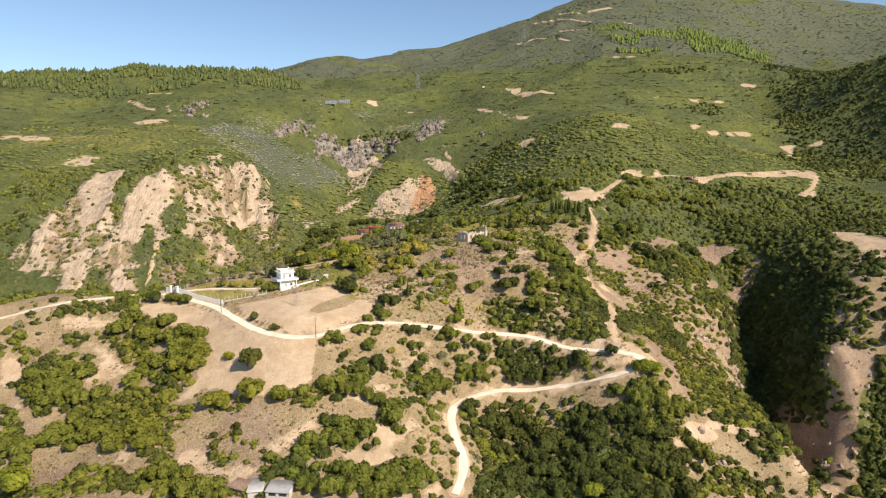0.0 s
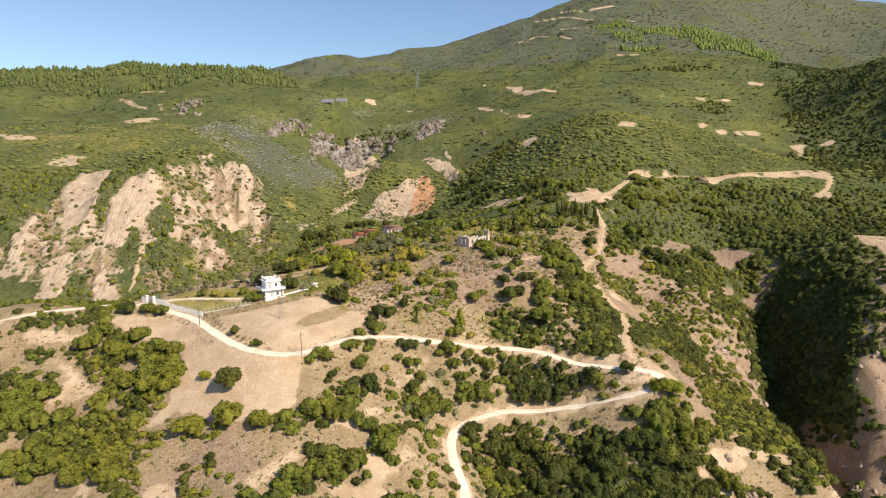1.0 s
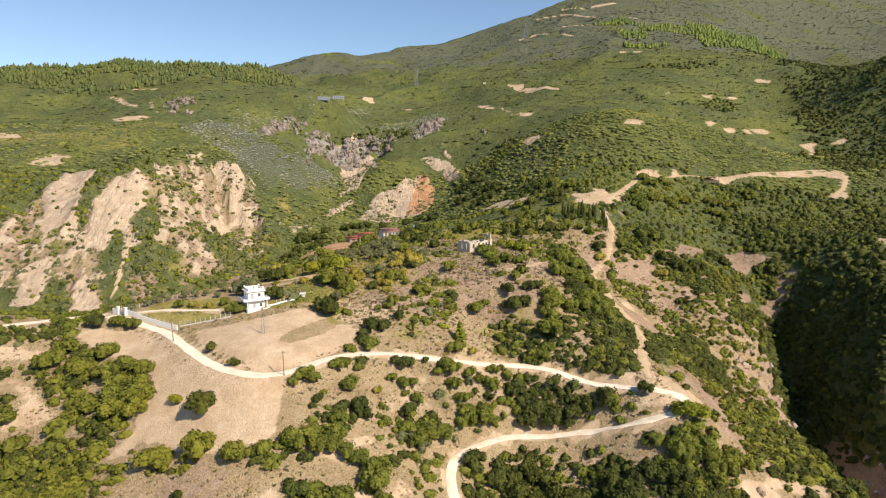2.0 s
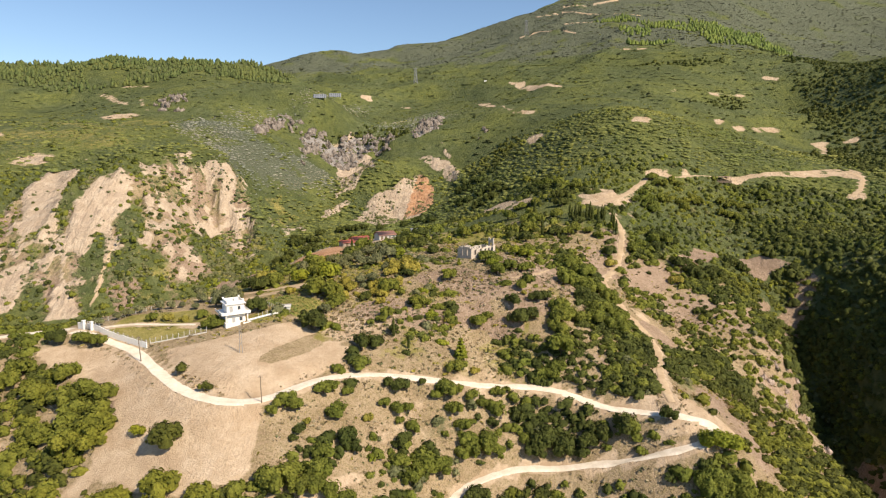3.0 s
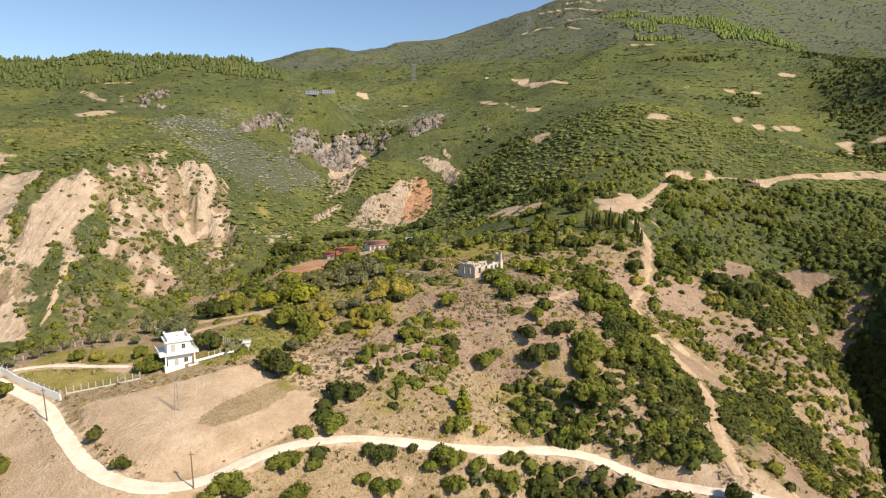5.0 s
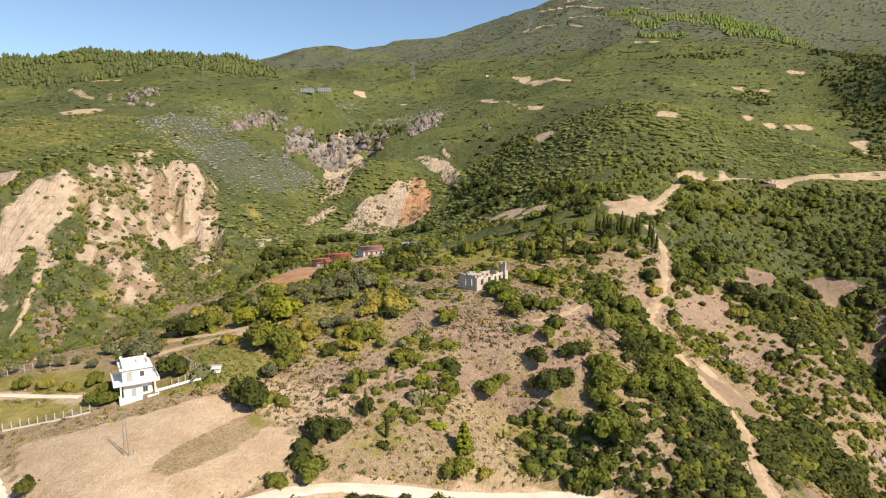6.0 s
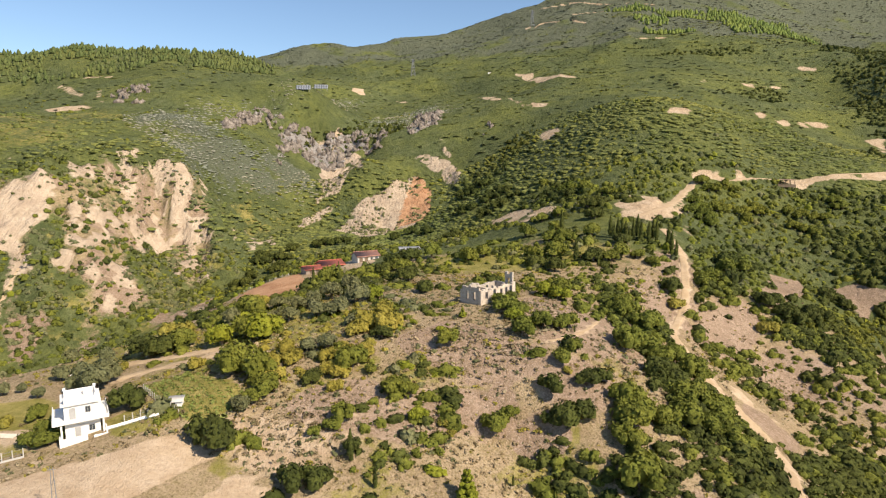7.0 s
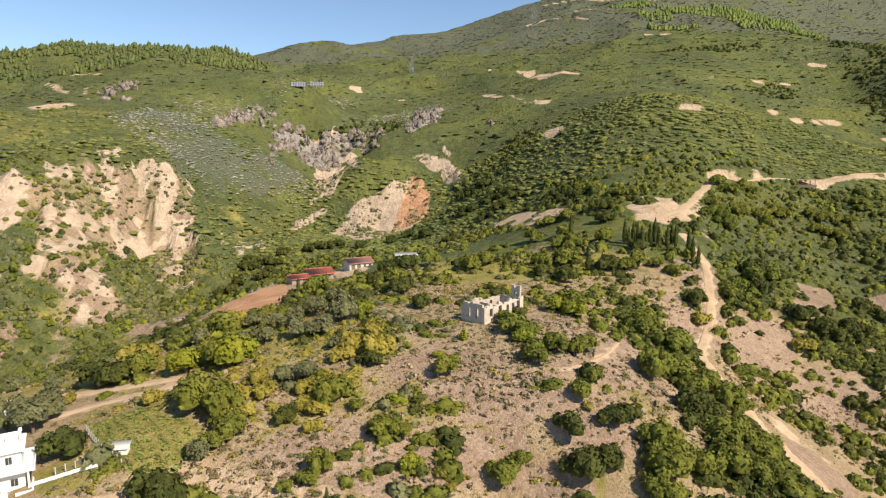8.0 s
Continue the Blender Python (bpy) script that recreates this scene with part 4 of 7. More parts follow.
EVERGREENS_SADDLE_2 = [(55.6, 409.4, 3.8), (48.2, 408.9, 3.7), (101.7, 390.6, 3.7), (37.6, 308.9, 3.5)]  # trees round the saddle
EVERGREENS_SADDLE += EVERGREENS_SADDLE_2
DARK_SADDLE = [(24.4, 564.4, 11.8), (35.8, 516.9, 10.5), (15.1, 517.2, 8.7), (40.8, 498.4, 8.3), (30.7, 495.2, 8.2), (-9.0, 504.6, 6.8), (-101.8, 480.4, 6.7), (-103.9, 471.9, 6.5), (-104.6, 455.4, 6.2), (-91.2, 460.5, 6.2), (-19.9, 517.1, 6.1), (7.4, 468.2, 6.1), (-106.2, 443.4, 6.1), (-68.4, 496.2, 5.9), (-89.6, 488.8, 5.9), (-77.2, 491.3, 5.9), (65.0, 389.6, 5.9), (69.1, 449.2, 5.8), (73.8, 409.4, 5.7), (-90.6, 474.5, 5.7), (-29.7, 508.4, 5.2), (-59.7, 503.7, 5.2), (-45.0, 494.6, 5.0), (85.3, 340.6, 5.0), (-25.7, 388.5, 4.6), (77.6, 325.7, 3.7), (69.2, 353.0, 3.6), (-18.0, 339.6, 3.6)]  # dark trees round the farm and the saddle
GORGE_RIM = [(191.5, 360.1), (177.0, 348.8), (148.0, 298.4), (141.6, 274.9), (124.4, 230.8), (163.4, 273.4), (160.7, 252.3), (157.3, 230.4), (151.6, 212.9)]  # the bare rim of the gorge
BARE_CUTS = [(77, 276, 3.8, 7.8), (79, 270, 4.6, 7.1), (82, 266, 4.5, 5.3), (84, 263, 3.1, 2.9), (59, 216, 9.5, 1.5), (73, 212, 7.2, 3.7), (77, 208, 2.4, 4.5)]  # raw earth beside the track


# ---- relief ----
def inside(x, y, shape, soft=1.0):
    """1 inside a field's outline, 0 outside, with an edge soft metres wide."""
    p = np.array(shape, float)
    q = np.roll(p, -1, axis=0)
    odd, best = np.zeros(x.shape, bool), np.full(x.shape, 1e9)
    for (ax, ay), (bx, by) in zip(p, q):
        cross = ((ay > y) != (by > y)) & (x < (bx - ax) * (y - ay) / (by - ay + 1e-9) + ax)
        odd ^= cross
        l2 = (bx - ax) ** 2 + (by - ay) ** 2 + 1e-9
        t = np.clip(((x - ax) * (bx - ax) + (y - ay) * (by - ay)) / l2, 0, 1)
        best = np.minimum(best, np.hypot(x - ax - t * (bx - ax), y - ay - t * (by - ay)))
    return np.clip(0.5 + np.where(odd, best, -best) / (2 * soft) + 0.25 * fbm(x, y, 4, 3, 61), 0, 1)


def outlines(x, y, shapes, soft=1.0):
    """The same for several outlines at once."""
    x, y = np.asarray(x, float), np.asarray(y, float)
    out = np.zeros(x.shape)
    for shape in shapes:
        p = np.array(shape, float)
        (x0, y0), (x1, y1) = p.min(0) - 2 * soft - 1, p.max(0) + 2 * soft + 1
        near = (x > x0) & (x < x1) & (y > y0) & (y < y1)
        if near.any():
            out[near] = np.maximum(out[near], inside(x[near], y[near], shape, soft))
    return out


def cliff_zone(x, y):
    """Where the hillside has slipped and shows pale marl."""
    a = blob(x, y, -215, 450, 110, 62, 22, 0.35, 0.3)
    b = blob(x, y, -22, 590, 46, 30, 25, 0.3, 0.2)
    return np.clip(a + b, 0, 1)


def crag_zone(x, y):
    """The grey crags above the stream and the rocks at the gorge."""
    return np.clip(blob(x, y, -95, 712, 85, 32, 5, 0.5, 0.3) + blob(x, y, 172, 240, 16, 34, 0, 0.5, 0.2), 0, 1)


def height(x, y):
    x, y = np.atleast_1d(np.asarray(x, float)), np.atleast_1d(np.asarray(y, float))
    z = land(x, y)
    far = smooth(480, 900, np.hypot(x, y))
    z = z + 0.5 * fbm(x, y, 22, 3, 3) * (1 - 0.5 * far) + 7.0 * far * fbm(x, y, 130, 4, 7)
    gullies = np.abs(fbm(x, y, 210, 4, 19))
    z = z + far * 32.0 * (0.16 - np.minimum(gullies, 0.32))
    u, v = x * 0.95 + y * 0.3, y * 0.26 - x * 0.1
    ribs = np.abs(fbm(u, v, 30, 4, 11)) + 0.45 * np.abs(fbm(u, v * 1.6, 9, 3, 13))
    z = z + cliff_zone(x, y) * (6.5 - 17.0 * ribs) * (1 - 0.75 * outlines(x, y, SLIDES_CLEAN, 4)) * (1 - 0.6 * outlines(x, y, MID_SLIP, 5))
    broken = np.abs(fbm(x, y * 0.7, 24, 4, 23))
    z = z + crag_zone(x, y) * (5.0 - 26.0 * broken) * np.clip(0.4 + far, 0, 1)
    return z


# ---- the ground ----
def steps(fine_from, fine_to, fine, low, high, before, after):
    """Grid lines: even between two places, wider and wider outside."""
    line = list(np.arange(fine_from, fine_to + 0.01, fine))
    d, at = fine, line[-1]
    while at < high:
        d *= after
        at += d
        line.append(at)
    d, at = fine, line[0]
    while at > low:
        d *= before
        at -= d
        line.insert(0, at)
    return np.array(line)


GX = steps(-285, 220, 2.15, -4000, 4000, 1.04, 1.04)
GY = steps(140, 600, 2.05, -1500, 4600, 1.08, 1.0135)


def quick_mesh(name, verts, quads=None, tris=None):
    me = bpy.data.meshes.new(name)
    loops, starts, at = [], [], 0
    for f in (quads, tris):
        if f is not None and len(f):
            f = np.asarray(f, np.int32)
            loops.append(f.ravel())
            starts.append(at + np.arange(len(f)) * f.shape[1])
            at += f.size
    loops, starts = np.concatenate(loops).astype(np.int32), np.concatenate(starts).astype(np.int32)
    me.vertices.add(len(verts))
    me.vertices.foreach_set("co", np.asarray(verts, np.float32).ravel())
    me.loops.add(len(loops))
    me.loops.foreach_set("vertex_index", loops)
    me.polygons.add(len(starts))
    me.polygons.foreach_set("loop_start", starts)
    me.update(calc_edges=True)
    me.validate()
    return me


def along(points, gap=2.0):
    """A way's points, evenly spaced and rounded off."""
    p = np.array(points, float)
    d = np.r_[0, np.cumsum(np.hypot(*np.diff(p, axis=0).T))]
    s = np.arange(0, d[-1], gap)
    q = np.stack([np.interp(s, d, p[:, 0]), np.interp(s, d, p[:, 1])], 1)
    for _ in range(3):
        q[1:-1] = 0.25 * q[:-2] + 0.5 * q[1:-1] + 0.25 * q[2:]
    return q


WAYS = [  # points, width, colour, name
    (LEFT_ROAD, 3.4, "white", "dirt_road"), (UPPER_ROAD, 3.4, "white", "dirt_road"), (LOWER_ROAD, 2.7, "white", "dirt_road"),
    (FOOT_TRACK, 2.3, "sand", "track"), (CLIFF_TRACK, 1.2, "sand", "path"), (SADDLE_ROAD, 3.4, "sand", "dirt_road"),
    (VINE_TRACK, 2.6, "sand", "track"), (VINE_TRACK_2, 2.2, "sand", "track"), (PATH_RUIN, 0.9, "sand", "path"), (GARDEN_PATH, 1.8, "white", "path"),
    (MOUNTAIN_TRACK_A, 5.0, "sand", "track"), (MOUNTAIN_TRACK_B, 5.0, "sand", "track"), (MOUNTAIN_TRACK_C, 4.5, "sand", "track"), (MOUNTAIN_TRACK_D, 4.0, "sand", "track"), (MOUNTAIN_TRACK_E, 5.0, "sand", "track")]
WAY_LINES = []
for way_points, way_width, way_look, way_name in WAYS:
    q = along(way_points)
    level = land(q[:, 0], q[:, 1])
    for _ in range(6):
        level[1:-1] = 0.25 * level[:-2] + 0.5 * level[1:-1] + 0.25 * level[2:]
    WAY_LINES.append((q, level, way_width, way_look, way_name))


def benched(x, y, z):
    """The ground with a level bench cut for each way."""
    x, y, z = x.copy(), y.copy(), z.copy()
    for q, level, width, _, _ in WAY_LINES:
        near = (x > q[:, 0].min() - 8) & (x < q[:, 0].max() + 8) & (y > q[:, 1].min() - 8) & (y < q[:, 1].max() + 8)
        px, py = x[near], y[near]
        best, at = np.full(px.size, 1e9), np.zeros(px.size)
        for (ax, ay), lv in zip(q, level):
            d = np.hypot(px - ax, py - ay)
            closer = d < best
            best[closer], at[closer] = d[closer], lv
        w = 1 - smooth(width / 2 + 0.4, width / 2 + 3.0, best)
        z[near] = z[near] * (1 - w) + at * w
    return z


gx, gy = np.meshgrid(GX, GY)
gz = benched(gx, gy, height(gx, gy))
DZ_Y, DZ_X = np.gradient(gz, GY, GX)
STEEP = np.hypot(DZ_X, DZ_Y)
nx, ny = len(GX), len(GY)
corner = (np.arange(ny - 1)[:, None] * nx + np.arange(nx - 1)[None, :]).ravel()
ground_mesh = quick_mesh("ground", np.stack([gx, gy, gz], -1).reshape(-1, 3),
                         np.stack([corner, corner + 1, corner + nx + 1, corner + nx], 1))


def on_ground(x, y):
    """The height of the ground sheet itself."""
    x, y = np.atleast_1d(np.asarray(x, float)), np.atleast_1d(np.asarray(y, float))
    i = np.clip(np.searchsorted(GX, x) - 1, 0, nx - 2)
    j = np.clip(np.searchsorted(GY, y) - 1, 0, ny - 2)
    u, v = (x - GX[i]) / (GX[i + 1] - GX[i]), (y - GY[j]) / (GY[j + 1] - GY[j])
    return (gz[j, i] * (1 - u) + gz[j, i + 1] * u) * (1 - v) + (gz[j + 1, i] * (1 - u) + gz[j + 1, i + 1] * u) * v


def steepness(x, y):
    i = np.clip(np.searchsorted(GX, x) - 1, 0, nx - 1)
    j = np.clip(np.searchsorted(GY, y) - 1, 0, ny - 1)
    return STEEP[j, i]


def off_ways(x, y, margin=1.0):
    """1 away from all ways, 0 on them."""
    free = np.ones(x.shape)
    for q, _, width, _, _ in WAY_LINES:
        near = (x > q[:, 0].min() - 6) & (x < q[:, 0].max() + 6) & (y > q[:, 1].min() - 6) & (y < q[:, 1].max() + 6)
        if near.any():
            d = np.min(np.hypot(x[near][:, None] - q[None, :, 0], y[near][:, None] - q[None, :, 1]), axis=1)
            free[near] = np.minimum(free[near], smooth(width / 2 + margin * 0.5, width / 2 + margin + 0.6, d))
    return free


def patches(x, y, rows, edge=0.45, rag=0.7):
    out = np.zeros(np.shape(x))
    for cx, cy, rx, ry in rows:
        near = (np.abs(x - cx) < 1.8 * rx + 3) & (np.abs(y - cy) < 1.8 * ry + 3)
        if near.any():
            out[near] = np.maximum(out[near], blob(x[near], y[near], cx, cy, rx, ry, 0, edge, rag))
    return out


def near_line(x, y, points, width):
    """1 on a line through points, 0 further off than its half width, with a ragged edge."""
    p = np.array(points, float)
    best = np.full(np.shape(x), 1e9)
    for (ax, ay), (bx, by) in zip(p[:-1], p[1:]):
        l2 = (bx - ax) ** 2 + (by - ay) ** 2 + 1e-9
        t = np.clip(((x - ax) * (bx - ax) + (y - ay) * (by - ay)) / l2, 0, 1)
        best = np.minimum(best, np.hypot(x - ax - t * (bx - ax), y - ay - t * (by - ay)))
    return 1 - smooth(width * 0.35, width * 0.6, best + 0.25 * width * fbm(x, y, 9, 3, 43))


def slides(x, y):
    """The clean slides in the pale cliffs."""
    return outlines(x, y, SLIDES_CLEAN, 2)


def crags(x, y):
    return np.maximum(outlines(x, y, CRAG_FACES, 6), 0.36 * outlines(x, y, PINK_CRAG, 6))


def sage(x, y):
    return np.maximum(outlines(x, y, SAGE_SLOPE, 9), 0.55 * outlines(x, y, SAGE_THIN, 12))


def marl_cover(x, y):
    """How far pale marl lies open, from 0 to 1."""
    x, y = np.asarray(x, float), np.asarray(y, float)
    streaks = fbm(x * 0.95 + y * 0.3, y * 0.3 - x * 0.1, 17, 4, 44)
    speckle = fbm(x, y, 6, 3, 45)
    body = outlines(x, y, CLIFF_BODY, 5) * np.clip(0.15 + 1.6 * streaks + 2.8 * speckle, 0, 0.85)
    body = body * (1 - 0.9 * outlines(x, y, CLIFF_GREEN, 3))
    faces = outlines(x, y, MARL_FACES, 3) * np.clip(0.62 + 1.9 * speckle + 0.8 * streaks, 0.05, 1)
    clean = outlines(x, y, SLIDES_CLEAN, 2) * np.clip(1.0 + 0.5 * speckle, 0.6, 1)
    slips = outlines(x, y, STREAM_SLIPS, 3) * np.clip(1.0 + 1.5 * speckle, 0.1, 1)
    middle = outlines(x, y, MID_SLIP, 3) * np.clip(0.95 + 1.0 * speckle + 0.6 * streaks, 0.2, 1)
    scrubby = outlines(x, y, CLIFF_SCRUB, 3) * np.clip(0.85 + 1.5 * speckle, 0.2, 1)
    return np.maximum.reduce([body * (1 - 0.85 * scrubby), faces * (1 - 0.85 * scrubby), clean * (1 - 0.6 * scrubby), slips, middle])


def open_soil(x, y):
    """Fields and clearings, from 0 to 1."""
    out = np.maximum(np.maximum(0.9 * patches(x, y, BARE_NEAR, 0.5, 1.0), 0.75 * patches(x, y, BARE_CUTS, 0.5, 1.0)), blob(x, y, 243, 331, 11.9, 52.4, 0, 0.35, 0.5))
    out = np.maximum(out, outlines(x, y, SADDLE_YARDS, 2.5))
    out = out * np.clip(0.72 + 1.1 * fbm(x, y, 9, 4, 62), 0, 1)
    out = np.maximum(out, outlines(x, y, FAR_FIELDS + FAR_FIELDS_2, 3.5) * np.clip(0.8 + 1.0 * fbm(x, y, 12, 3, 64), 0.2, 1))
    out = np.maximum(out, outlines(x, y, TAN_FIELDS + PLAZA + CUT_BANK, 1.2))
    return np.maximum(out, outlines(x, y, [FIELD_UPPER, FIELD_LOWER]))


def gaps(x, y):
    """Stony openings between the thickets."""
    return outlines(x, y, GAPS_LEFT + GAPS_FRONT + GAPS_FLANK + GORGE_EDGE, 1.4)


def grassy_hill(x, y):
    """The smooth grass and low heath on the hill above the cliffs."""
    return blob(x, y, -290, 575, 150, 85, 10, 0.5, 0.4)


def zones(x, y, steep):
    """How far each kind of surface covers the ground, from 0 to 1."""
    far = smooth(330, 430, y + 0.25 * np.abs(x))
    n, fine = fbm(x, y, 35, 4, 31), fbm(x, y, 8, 3, 33)
    green = np.clip(0.2 + 0.8 * far + 0.45 * n, 0, 1)
    green = np.maximum(green, 0.62 * inside(x, y, VINEYARD, 2))
    lawn = np.maximum(np.maximum(0.8 * inside(x, y, GARDEN, 2), 0.9 * outlines(x, y, [VINEYARD, HOUSE_GRASS], 1.5)), 0.62 * blob(x, y, -45, 285, 60, 30, 0, 0.6, 0.5))
    lawn = np.maximum(lawn, 0.7 * blob(x, y, 30, 350, 45, 30, 0, 0.6, 0.5))
    lawn = np.maximum(lawn, 0.5 * grassy_hill(x, y) * np.clip(0.8 + 0.9 * fbm(x, y, 45, 4, 37), 0, 1))
    lawn = np.maximum(lawn, 0.55 * np.maximum(inside(x, y, BOWL_GRASS, 5), outlines(x, y, CLIFF_SCRUB, 3)) * np.clip(0.8 + 0.9 * fbm(x, y, 10, 4, 65), 0, 1))
    lawn = np.maximum(lawn, blob(x, y, 2, 260, 72, 42, 0, 0.5, 0.6) * np.clip(0.34 + 0.9 * fbm(x, y, 9, 4, 66), 0, 0.55))
    bare = open_soil(x, y)
    # dark green forced over pale soil here, deepening the gorge's shade by colour
    gorge_wood = np.maximum(inside(x, y, GORGE_SHADE, 3), inside(x, y, GORGE_SHADE_2, 3))
    stony = np.clip(0.55 + 0.8 * fbm(x, y, 20, 3, 36), 0, 1) * np.maximum(smooth(-35, -55, x) * (1 - smooth(205, 225, y)), smooth(60, 85, x) * (1 - smooth(340, 380, y)))
    slope_soil = np.clip(0.45 + 0.9 * n + 0.5 * fine, 0, 1) * (1 - far) * (1 - smooth(235, 262, y)) * (1 - 0.7 * stony) * (1 - gorge_wood)
    bare = np.maximum(bare, 0.48 * slope_soil) * (1 - inside(x, y, FIELD_STRIP, 0.8))
    bare = np.maximum(bare, 0.85 * (1 - off_ways(x, y, 0.6)))
    bare = np.maximum(bare, 0.66 * patches(x, y, ERODED_FAR, 0.6, 1.0))
    bare = np.maximum(bare, 0.68 * outlines(x, y, GAPS_LEFT + GAPS_FRONT, 1.4))
    tan = outlines(x, y, TAN_FIELDS, 1.5)
    bare = np.maximum(bare * (1 - tan), 0.6 * blob(x, y, -28, 238, 19, 13, 0, 0.5, 0.6))
    marl = marl_cover(x, y)
    dust = 0.8 * patches(x, y, OUTCROP, 0.5, 0.6) * np.clip(0.75 + fbm(x, y, 9, 4, 48), 0, 1)
    bank = np.maximum(inside(x, y, FARM_BANK, 2), 0)
    pink = np.maximum.reduce([patches(x, y, PINK_SCRUB, 0.5, 0.6), dust, tan])
    pink = np.maximum(pink, np.maximum(0.68 * stony, 0.85 * outlines(x, y, GAPS_FLANK + GORGE_EDGE, 1.4))) * (1 - gorge_wood)
    pink = np.maximum(pink, 0.95 * np.maximum(inside(x, y, RIB, 2), near_line(x, y, GORGE_RIM, 9)))
    pink = np.maximum(pink, 0.62 * outlines(x, y, CLIFF_BODY, 5) * np.clip(0.65 + 1.2 * fbm(x, y, 14, 4, 63), 0, 1) * (1 - 0.8 * outlines(x, y, CLIFF_GREEN, 4)))
    apron = inside(x, y, CLIFF_APRON, 8) * (1 - 0.8 * outlines(x, y, CLIFF_SCRUB, 3))
    pink = np.maximum(pink, apron * np.clip(0.3 + 1.3 * fbm(x * 0.9 + y * 0.35, y * 0.4 - x * 0.1, 15, 4, 67), 0, 0.9))
    lawn = np.maximum(lawn, 0.5 * apron * np.clip(0.8 + fbm(x, y, 12, 4, 68), 0, 1))
    green = np.maximum(green, gorge_wood) * (1 - 0.52 * outlines(x, y, CLIFF_BODY, 6) * (1 - 0.8 * outlines(x, y, CLIFF_GREEN, 4)))
    # grey laid over high ground, painting in the mountain's distance haze
    high = smooth(215, 320, land(x, y)) * np.clip(0.72 + 0.7 * n, 0, 0.95)
    grey = 0.85 * sage(x, y) * np.clip(0.8 + 0.9 * fbm(x, y, 18, 4, 50), 0, 1)
    stone = 0.95 * crags(x, y) * np.clip(0.7 + 1.5 * fbm(x, y, 14, 4, 49), 0, 1)
    rust = np.maximum(0.9 * outlines(x, y, RUST_SIDE, 4) * (marl > 0.2), 0.9 * bank)
    bare = np.maximum(bare, inside(x, y, FARM_YARD, 2))
    grey = np.maximum(grey, high)
    return dict(green=green, lawn=lawn, pink=pink, marl=marl, grey=grey, bare=bare, rust=rust, stone=stone)


for key, value in zones(gx, gy, STEEP).items():
    layer = ground_mesh.attributes.new(key, "FLOAT", "POINT")
    layer.data.foreach_set("value", np.asarray(value, np.float32).ravel())
ground_mesh.polygons.foreach_set("use_smooth", np.ones(len(ground_mesh.polygons), bool))
ground_mesh.materials.append(GROUND)
tagged(new("ground", ground_mesh), "dry Mediterranean hillside of pale soil, scrub and rock", "ground", kind="structure")


def way_material(name, pale, dull):
    m = Mat(name, 0.95, 0.1)
    worn = m.noise(3.0, 5, 0.65)
    c = m.mix(m.ramp(worn, (0.35, 0.0), (0.65, 1.0)), pale, dull)
    c = m.mix(m.ramp(m.noise(0.5, 4), (0.5, 0.0), (0.8, 0.5)), c, tuple(v * 0.7 for v in dull))
    m.colour(c).bump(m.noise(0.5, 4), 0.5, 0.1)
    return m.m


WAY_LOOK = {"white": way_material("pale_gravel", (0.74, 0.665, 0.55), (0.60, 0.52, 0.40)), "sand": way_material("sandy_track", (0.50, 0.385, 0.255), (0.40, 0.295, 0.18))}
for q, level, width, look_name, way_name in WAY_LINES:
    side = np.gradient(q, axis=0)
    side = np.stack([-side[:, 1], side[:, 0]], 1) / np.hypot(*side.T)[:, None]
    cols = np.linspace(-1, 1, 7)
    rag = 0.22 * fbm(q[:, 0], q[:, 1], 5, 3, 71)[:, None] * np.sign(cols) * (np.abs(cols) > 0.9)
    off = (cols[None, :] + rag) * width / 2
    vx, vy = q[:, :1] + side[:, :1] * off, q[:, 1:] + side[:, 1:] * off
    crown = np.array([-0.10, 0.05, -0.02, 0.05, -0.02, 0.05, -0.10])
    vz = on_ground(vx.ravel(), vy.ravel()).reshape(vx.shape) + 0.16 + crown
    c = (np.arange(len(q) - 1)[:, None] * 7 + np.arange(6)[None, :]).ravel()
    me = quick_mesh(way_name, np.stack([vx, vy, vz], -1).reshape(-1, 3), np.stack([c, c + 7, c + 8, c + 1], 1))
    me.polygons.foreach_set("use_smooth", np.ones(len(me.polygons), bool))
    me.materials.append(WAY_LOOK[look_name])
    way_label = {"dirt_road": "pale dirt road winding over the dry hillside", "track": "narrow sandy track between bushes", "path": "narrow pale path through dry grass"}[way_name]
    tagged(new(way_name, me), way_label, "road", kind="structure")


# ---- plants ----
def leaves(rng, count, lobes, size, up=0.25):
    """Leaf clumps spread over rounded lobes (x, y, z, rx, ry, rz): corners and quads."""
    lobes = np.array(lobes, float)
    share = lobes[:, 3] * lobes[:, 4] + lobes[:, 3] * lobes[:, 5]
    pick = rng.choice(len(lobes), count, p=share / share.sum())
    d = rng.normal(size=(count, 3))
    d[:, 2] = np.where(d[:, 2] < -0.3, -d[:, 2], d[:, 2])
    d /= np.linalg.norm(d, axis=1)[:, None]
    at = lobes[pick, :3] + d * lobes[pick, 3:] * rng.uniform(0.92, 1.12, (count, 1))
    n = d + rng.normal(size=(count, 3)) * 0.42 + (0, 0, up)
    n /= np.linalg.norm(n, axis=1)[:, None]
    a = np.cross(n, rng.normal(size=(count, 3)))
    a /= np.linalg.norm(a, axis=1)[:, None]
    b = np.cross(n, a)
    s = size * rng.uniform(0.6, 1.3, (count, 1))
    v = np.stack([at + a * s, at + b * s * 0.7, at - a * s * 0.9, at - b * s * 0.75], 1).reshape(-1, 3)
    return v, np.arange(count * 4).reshape(-1, 4)


